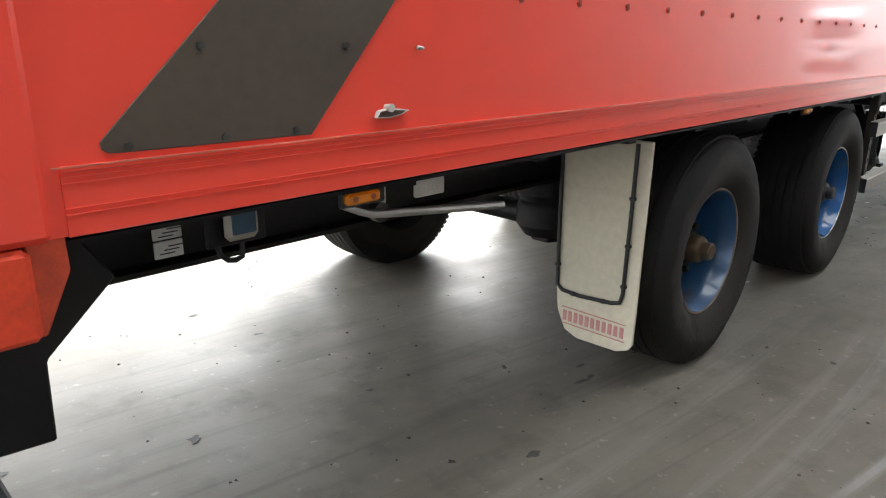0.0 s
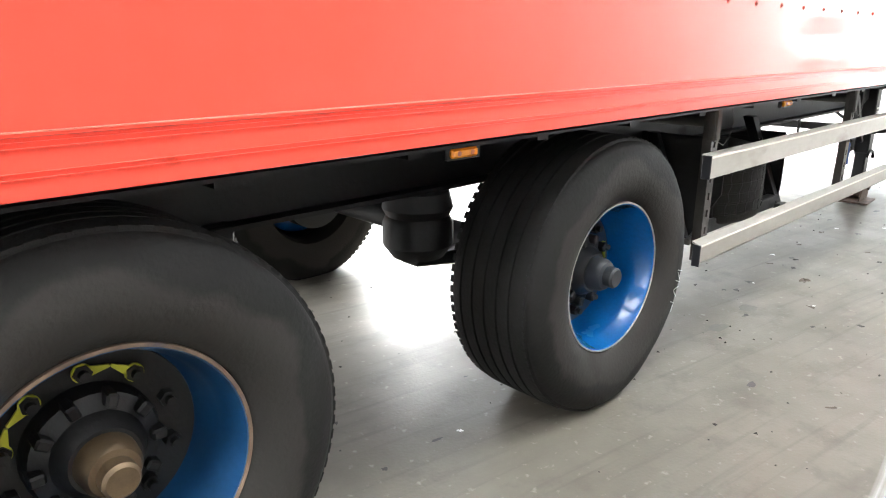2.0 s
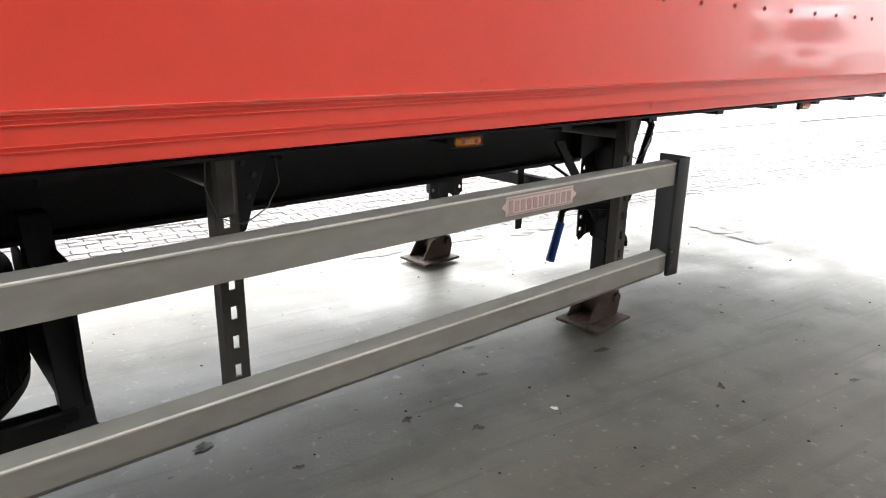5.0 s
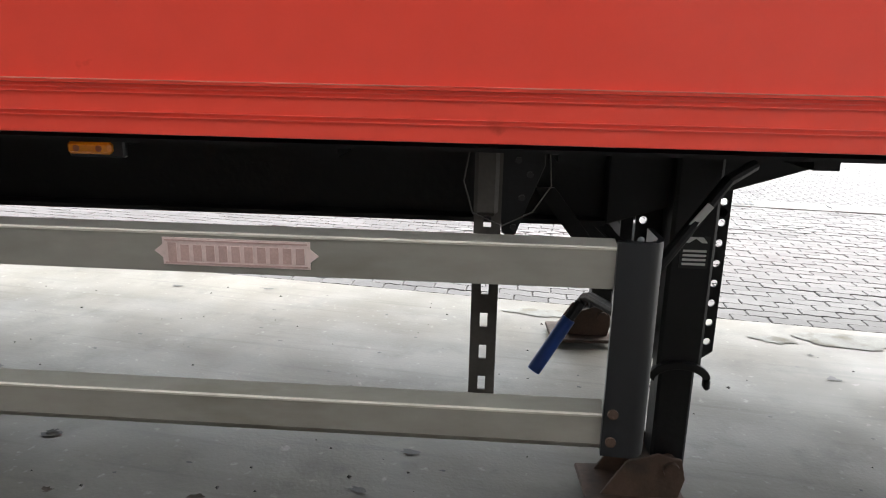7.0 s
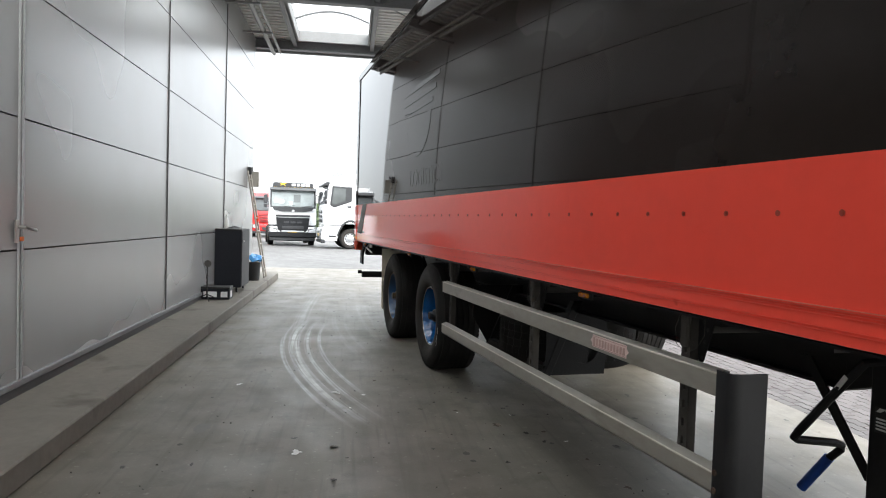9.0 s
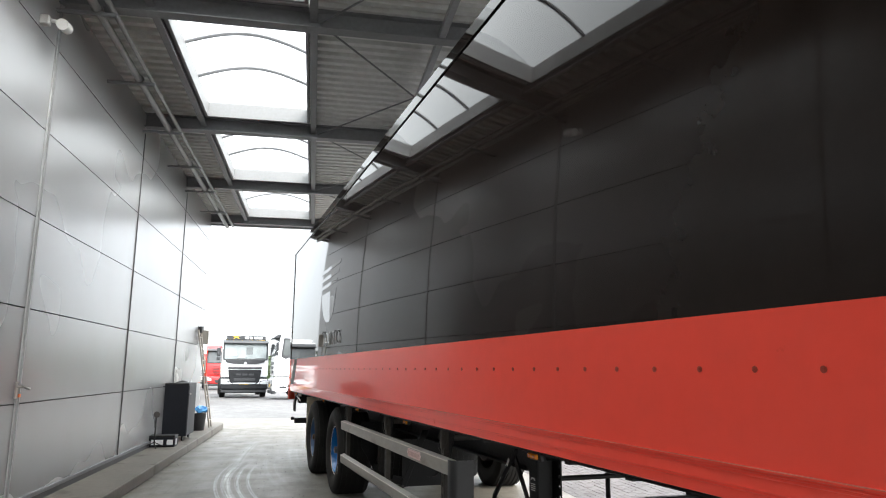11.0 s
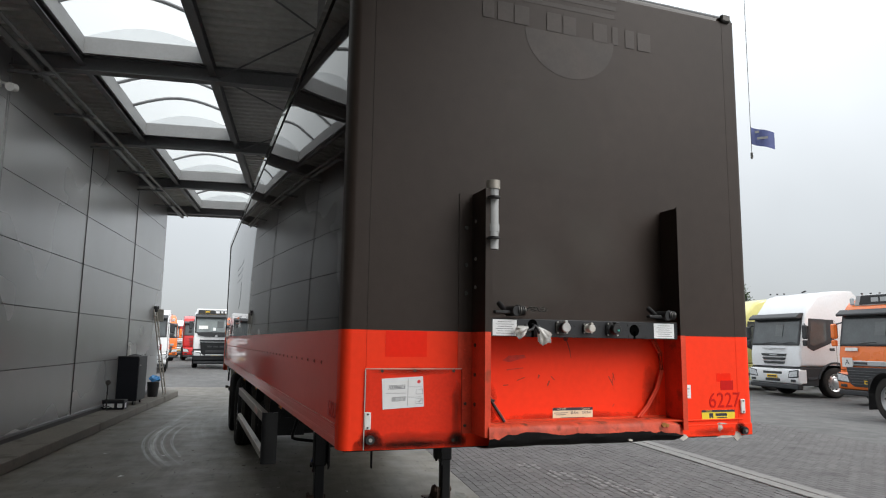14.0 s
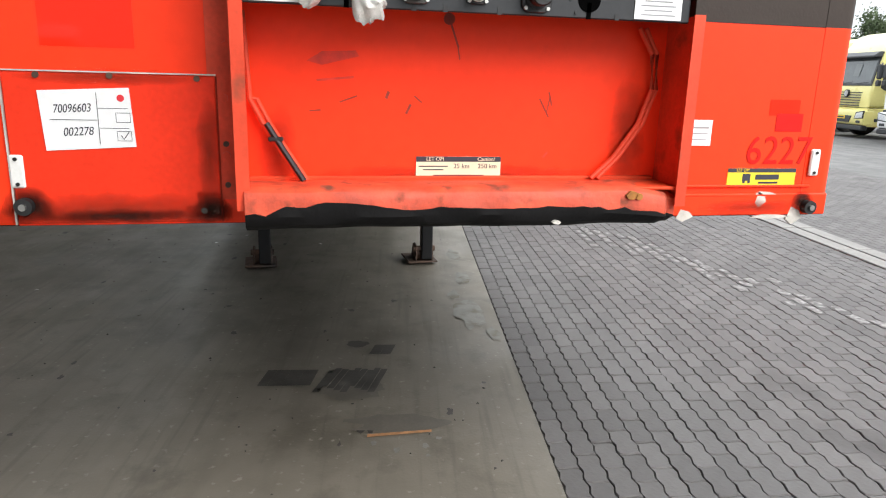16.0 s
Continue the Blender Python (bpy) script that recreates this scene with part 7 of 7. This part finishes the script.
        part("side_fairing", prism(nb(), [(-2.30, 1.05), (-2.62, 1.05), (-2.62, H - 0.35), (-2.30, H - 0.05)], "y", s * 1.17, s * 1.20, 0.004), P, t)
        for k in range(3):
            part("marker_lamp", bx(nb(), (-0.95 + 0.12 * k, s * (0.45 + 0.2 * k), H + (0.0 if H > 3.2 else 0.03)), (0.06, 0.05, 0.05), 0.01), G, t)
    part("number_plate", bx(nb(), (0.088, 0, 0.68), (0.008, 0.50, 0.11)), M["plate_yellow"], t)
    part("plate_bar", bx(nb(), (0.094, 0, 0.68), (0.004, 0.40, 0.05)), M["ink"], t)
    part("chassis", bx(nb(), (-2.3 - bed / 2, 0, 0.78), (bed, 0.86, 0.26), 0.02), M["chassis"], t)
    for s in (-1, 1):
        part("fuel_tank", bx(nb(), (-3.0, s * 0.95, 0.62), (0.9, 0.5, 0.5), 0.06), M["silver"] if s > 0 else G, t)
    for x in (-1.38, -1.9 - bed * 0.72):
        for s in (-1, 1):
            truck_wheel(t, x, s)
        part("axle", cy(nb(), (x, -1.0, 0.5), (x, 1.0, 0.5), 0.07, 10), M["chassis"], t)
    if box:
        part("cargo_box", bx(nb(), (-2.45 - bed / 2, 0, 1.88), (bed, 2.5, 2.50), 0.03), M[box], t)
    if lift:
        for ob in [o for c in t.children if c.name.split(".")[0] not in ("wheel", "axle") for o in [c] + list(c.children)]:
            for v in ob.data.vertices:
                v.co.z += lift * min(1.0, max(0.0, (v.co.z - 0.80) / 0.70))
    return t


def facing(x, y, a):
    return pose(x, y, -0.012, 0, 0, a)


truck("white tractor lorry with dark skirts and a black visor", "truck_white", facing(-15.0, 18.2, -97), 3.55, "slots", low="grille")
truck("pale yellow tractor lorry with a dark visor", "truck_yellow", facing(-18.5, 19.1, -101), 3.50, "lines")
truck("pale yellow tractor lorry at the end of the row", "truck_yellow", facing(-22.2, 20.3, -101), 3.45, "lines")
truck("orange tractor lorry with a dark roof panel and silver bar", "truck_orange", facing(-10.85, 17.6, -94), 3.30, "wide", mirror="truck_orange")
truck("white tipper lorry with a black grille and roof sign", "truck_white", facing(-38.0, 0.58, 0), 2.95, "tipper", low="grille", lift=0.28)
truck("white tractor lorry standing crosswise in the yard", "truck_white", facing(-36.55, 1.84, -90), 3.25, lift=0.50)
truck("red tractor lorry far down the yard", "truck_red", facing(-52.5, -0.15, 2), 3.25, "lines", mirror="truck_red", lift=0.2)
truck("white box lorry parked beside the hall", "truck_white", facing(-32.4, -3.05, 1), 2.86, box="truck_white", bed=5.0)
truck("orange tractor lorry in a parked row", "truck_orange", facing(-51.0, -2.9, 14), 3.45, "wide", mirror="truck_orange")
truck("white tractor lorry in a parked row", "truck_white", facing(-44.0, -3.25, 12), 3.1)
truck("white tractor lorry behind the orange one", "truck_white", facing(-60.0, -1.9, 14), 3.3, low="grille")
for x, y in ((30.0, -9.5), (31.5, -13.6), (33.0, -17.8)):
    truck("white tractor lorry parked before the hall", "truck_white", facing(x, y, 172), 3.4)

o = thing("truck_chassis", "bare lorry chassis with a silver wheel and mudflap", "truck", facing(-7.98, 15.5, -20), "parked lorries")
part("frame", bx(nb(), (2.2, 0, 0.85), (5.4, 0.86, 0.25), 0.02), M["chassis"], o)
for s in (-1, 1):
    truck_wheel(o, 0.5, s, 1.2)
    part("mudflap", prism(nb(), [(s * 0.86, 0.24), (s * 1.24, 0.22), (s * 1.22, 0.95), (s * 0.90, 0.95)], "x", -0.16, -0.145, 0.003), M["black"], o)
part("axle", cy(nb(), (0.5, -1, 0.5), (0.5, 1, 0.5), 0.08, 10), M["chassis"], o)
for s in (-1, 1):
    part("mudguard", prism(nb(), [(0.5 + 0.60 * math.cos(radians(a)), 0.5 + 0.60 * math.sin(radians(a))) for a in range(15, 171, 12)] + [(0.5 + 0.63 * math.cos(radians(a)), 0.5 + 0.63 * math.sin(radians(a))) for a in range(170, 14, -12)], "y", s * 1.05 - 0.2, s * 1.05 + 0.2), M["black"], o)

# a trailer far across the yard, seen under the red box
o = thing("parked_trailer", "low dark trailer parked across the yard", "trailer", facing(16.0, 22.0, 8), "parked lorries")
part("bed", bx(nb(), (0, 0, 1.25), (11, 2.5, 0.2), 0.02), M["chassis"], o)
part("side_board", bx(nb(), (0, -1.24, 1.7), (11, 0.05, 0.7), 0.01), M["cab_side"], o)
for x in (-4.2, -2.9, -1.6):
    for s in (-1, 1):
        truck_wheel(o, x, s)
for s in (-0.7, 0.7):
    part("leg", bx(nb(), (3.2, s, 0.58), (0.12, 0.12, 1.16), 0.01), M["chassis"], o)

# flag on a rope from a crane
M["flag_blue"] = mat("faded_blue_flag", (0.10, 0.12, 0.28), 0.7, var=0.12, scale=5, bump=0.1)
o = thing("crane", "slim pale crane with a hanging rope", "crane", pose(-25.2, 14.3, 0))
MAST = Vector((29.2, 23.7, 0))
part("mast", cy(nb(), MAST, MAST + Vector((0, 0, 27)), 0.30, 12, 0.22), M["truck_white"], o)
part("jib", pipe(nb(), [MAST + Vector((0, 0, 26.5)), (18.0, 15.5, 28.5), (7.33, 6.28, 28.0)], 0.12, 8), M["truck_white"], o)
part("rope", cy(nb(), (7.33, 6.28, 9.5), (7.33, 6.28, 28.0), 0.012, 6), M["black"], o)
part("weight", cy(nb(), (7.33, 6.28, 9.35), (7.33, 6.28, 9.6), 0.05, 8), M["steel_dark"], o)
fg = thing("flag", "faded blue flag with a pale mark on a rope", "flag", pose(-17.9, 20.6, 9.85))
bm = nb()
bmesh.ops.create_grid(bm, x_segments=16, y_segments=10, size=0.5)
for v in bm.verts:
    s = v.co.x + 0.5
    v.co = Vector((s * 0.66, s * 0.58, v.co.y * 0.72 + 0.50 - 0.34 * s)) + Vector((-0.05, 0.06, 0)) * math.sin(s * 7)
part("cloth", bm, M["flag_blue"], fg)
d = Vector((0.75, 0.66, 0))
for dx, z, w, h in ((0.25, 0.60, 0.16, 0.10), (0.45, 0.32, 0.40, 0.10)):
    bm = nb()
    bx(bm, d * dx + Vector((0.05, -0.06, z)), (w, 0.004, h), 0, Euler((0, 0, math.atan2(0.66, 0.75))).to_matrix())
    part("pale_mark", bm, M["pipe"], fg)

# drain channel beside the paving
dr = thing("drain_channel", "concrete drain channel with a slotted steel grate", "drain", HALL)
EDGE = mesh_of("edging", bx(nb(), (0, 0, -0.05), (0.988, 0.175, 0.12), 0.006), M["drain"])
for k in range(40):
    for v in (9.68, 9.885):
        part("edging", EDGE, None, dr, place=Matrix.Translation((-19.5 + k, v, 0.002 * ((k * 7) % 3))))
part("grate", bx(nb(), (0, 9.78, -0.062), (40, 0.10, 0.11), 0.002), M["steel_dark"], dr)
for k in range(5):
    part("grate_cover", bx(nb(), (-8 + 4 * k, 9.78, 0.004), (0.62, 0.34, 0.012), 0.003), M["drain"], dr)
    for q in range(9):
        part("slot", bx(nb(), (-8.24 + 4 * k + 0.06 * q, 9.78, 0.0095), (0.022, 0.22, 0.004)), M["black"], dr)

# trees
M["leaves"] = mat("green_tree_leaves", (0.055, 0.085, 0.03), 0.7, var=0.35, scale=1.2)
M["bark"] = mat("grey_brown_bark", (0.10, 0.08, 0.06), 0.9, var=0.3, scale=5, bump=0.6)


def tree(x, y, h, seed):
    rng = random.Random(seed)
    t = thing("tree", "leafy green tree behind the parked lorries", "tree", pose(x, y, 0), "trees round the yard")
    bm = nb()
    cy(bm, (0, 0, 0), (0, 0, h * 0.55), h * 0.025, 10, h * 0.014)
    tips = []
    for k in range(9):
        a, z = rng.uniform(0, 6.28), h * rng.uniform(0.3, 0.55)
        tip = Vector((math.cos(a) * h * rng.uniform(0.03, 0.13), math.sin(a) * h * rng.uniform(0.03, 0.13), h * rng.uniform(0.45, 0.9)))
        cy(bm, (0, 0, z), tip, h * 0.010, 6, h * 0.003)
        tips.append(tip)
    part("trunk", bm, M["bark"], t)
    verts, faces = [], []
    for tip in tips + [Vector((0, 0, h * 0.9)), Vector((0, 0, h * 0.7))]:
        for k in range(620):
            p = tip + Vector((rng.gauss(0, 1), rng.gauss(0, 1), rng.gauss(0, 1.7))) * h * 0.042
            s = h * rng.uniform(0.009, 0.019)
            n = Vector((rng.gauss(0, 1), rng.gauss(0, 1), rng.gauss(0, 1))).normalized()
            e1 = n.orthogonal().normalized() * s
            e2 = n.cross(e1)
            i = len(verts)
            verts += [p + e1, p + e2 * 0.6, p - e1, p - e2 * 0.6]
            faces.append((i, i + 1, i + 2, i + 3))
    me = bpy.data.meshes.new("crown")
    me.from_pydata(verts, [], faces)
    me.materials.append(M["leaves"])
    part("crown", me, None, t)


tree(-47.5, 46, 7.7, 3)
tree(-46.0, 46.8, 6.9, 5)
# far wooded edge behind the yard
verts, faces = [], []
rng = random.Random(21)
for k in range(9000):
    a = rng.uniform(-0.35, 0.5)
    r = rng.uniform(100, 135)
    base = Vector((-r * math.cos(a), r * math.sin(a), 0))
    hh = 3.6 + 2.0 * noise.noise((base.x * 0.06, base.y * 0.06, 3)) + 1.2 * noise.noise((base.x * 0.3, base.y * 0.3, 1))
    p = base + Vector((0, 0, rng.uniform(0.02, 1) * max(1.5, hh)))
    s = rng.uniform(0.25, 0.7)
    n = Vector((rng.gauss(0, 1), rng.gauss(0, 1), rng.gauss(0, 1))).normalized()
    e1 = n.orthogonal().normalized() * s
    e2 = n.cross(e1)
    i = len(verts)
    verts += [p + e1, p + e2 * 0.7, p - e1, p - e2 * 0.7]
    faces.append((i, i + 1, i + 2, i + 3))
me = bpy.data.meshes.new("far_woods")
me.from_pydata(verts, [], faces)
me.materials.append(M["leaves"])
tagged(part("far_woods", me, None), "far green shrubs and woods behind the yard", "woods", kind="stuff")

# ==== paving stones, last ====
M["paver"] = mat("grey_paving_stone", (0.098, 0.092, 0.091), 0.8, var=0.12, scale=1.0, bump=0.5, bscale=45, dirt=((0.074, 0.070, 0.069), 0.3, 1.3))
pn, pl = M["paver"].node_tree.nodes, M["paver"].node_tree.links
info, geo, add, rng_node, mul = pn.new("ShaderNodeObjectInfo"), pn.new("ShaderNodeNewGeometry"), pn.new("ShaderNodeMath"), pn.new("ShaderNodeMapRange"), pn.new("ShaderNodeMix")
add.operation = "MULTIPLY"
src = pn["Principled BSDF"].inputs["Base Color"].links[0].from_socket
addn = pn.new("ShaderNodeMath")
addn.operation = "ADD"
pl.new(info.outputs["Random"], addn.inputs[0])
pl.new(geo.outputs["Random Per Island"], addn.inputs[1])
frac = pn.new("ShaderNodeMath")
frac.operation = "FRACT"
pl.new(addn.outputs[0], frac.inputs[0])
rng_node.inputs[3].default_value, rng_node.inputs[4].default_value = 0.84, 1.14
pl.new(frac.outputs[0], rng_node.inputs[0])
mul.data_type, mul.blend_type = "RGBA", "MULTIPLY"
mul.inputs[0].default_value = 1.0
pl.new(src, mul.inputs[6])
pl.new(rng_node.outputs[0], mul.inputs[7])
pl.new(mul.outputs[2], pn["Principled BSDF"].inputs["Base Color"])
M["bed_sand"] = mat("dark_joint_sand", (0.045, 0.041, 0.037), 0.95, var=0.3, scale=8, bump=0.4)
PL, PW, V0 = 0.199, 0.0972, 5.985
pav = part("pavement", bx(nb(), (-1.0, V0 + 1.81, -0.061), (30, 3.62, 0.10)), M["bed_sand"])
pav.matrix_basis = HALL
tagged(pav, "grey interlocking paving stones beside the hall floor", kind="structure")


def paver_outline():
    lx, ly, z = PL / 2 - 0.0022, PW / 2 - 0.0022, 0.0062
    side = [(-lx, 0), (-lx * 0.75, z), (-lx * 0.25, -z), (lx * 0.25, z), (lx * 0.75, -z), (lx, 0)]
    end = [(0.004, -0.5), (-0.004, 0.5)]
    return [(x, -ly + d) for x, d in side] + [(lx + d, ly * t) for d, t in end] + [(x, ly + d) for x, d in side[::-1]] + [(-lx + d, ly * t) for d, t in end[::-1]]


OUT = paver_outline()


def paver_geo(verts, faces, cx, cyy, tilt):
    n, i = len(OUT), len(verts)
    tx, ty, dz = tilt
    k = 0.95
    verts += [(cx + x * k, cyy + y * k, dz + tx * x + ty * y) for x, y in OUT]
    verts += [(cx + x, cyy + y, dz - 0.005 + tx * x + ty * y) for x, y in OUT]
    verts += [(cx + x, cyy + y, -0.016) for x, y in OUT]
    faces.append(tuple(range(i, i + n)))
    for q in (0, n):
        for a in range(n):
            faces.append((i + q + a, i + q + n + a, i + q + n + (a + 1) % n, i + q + (a + 1) % n))


vs, fs = [], []
paver_geo(vs, fs, 0, 0, (0, 0, 0))
me1 = bpy.data.meshes.new("paving_stone")
me1.from_pydata(vs, [], fs)
me1.materials.append(M["paver"])
pav2 = part("pavement", bx(nb(), (-1.0, 12.0, -0.061), (30, 4.06, 0.10)), M["bed_sand"])
pav2.matrix_basis = HALL
tagged(pav2, "grey interlocking paving stones beyond the drain", kind="structure")
vs, fs = [], []
for r in range(41):
    v = 9.98 + PW * (r + 0.5)
    for k in range(int(29.6 / PL)):
        paver_geo(vs, fs, -15.9 + PL * (k + 0.5 * (r % 2) + 0.5), v, (0, 0, 0))
me3 = bpy.data.meshes.new("paving_stones")
me3.from_pydata(vs, [], fs)
me3.materials.append(M["paver"])
tagged(part("paving_stones", me3, None, pav2), "", kind="stuff")
vs, fs = [], []
rng = random.Random(4)
for r in range(int(3.6 / PW)):
    v = V0 + PW * (r + 0.5)
    for k in range(int(29.6 / PL)):
        u = -15.9 + PL * (k + 0.5 * (r % 2) + 0.5)
        tl = (rng.uniform(-0.012, 0.012), rng.uniform(-0.015, 0.015), rng.uniform(-0.004, 0.001))
        if 4.0 < u < 8.6 and r < 13:
            ob = part("paving_stone", me1, None, pav, place=pose(u, v, tl[2], math.degrees(tl[1]), -math.degrees(tl[0]), 0))
        else:
            paver_geo(vs, fs, u, v, tl)
me2 = bpy.data.meshes.new("paving_stones")
me2.from_pydata(vs, [], fs)
me2.materials.append(M["paver"])
tagged(part("paving_stones", me2, None, pav), "", kind="stuff")
# worn white paint on single stones, in a broken line
M["line_paint"] = mat("worn_white_line_paint", (0.24, 0.235, 0.23), 0.8, var=0.25, scale=20, dirt=((0.112, 0.105, 0.104), 0.75, 22))
rng = random.Random(12)
for k in range(120):
    f = rng.random()
    u, v = 0.6 + 4.0 * f, 7.0 + 1.75 * f + rng.gauss(0, 0.10)
    r = round((v - V0) / PW - 0.5)
    u = -15.9 + PL * (round((u + 15.9) / PL - 0.5 - 0.5 * (r % 2)) + 0.5 * (r % 2) + 0.5)
    v = V0 + PW * (r + 0.5)
    h, q = PL * rng.uniform(0.18, 0.42), PW * rng.uniform(0.2, 0.40)
    du = rng.uniform(-1, 1) * (PL * 0.44 - h)
    bm = nb()
    bm.faces.new([bm.verts.new((x, y, 0.0032 + 0.00001 * k)) for x, y in blob(u + du, v, h, q, 14, 0.5, k * 1.3, 0.7)])
    part("paint_patch", bm, M["line_paint"], pav)
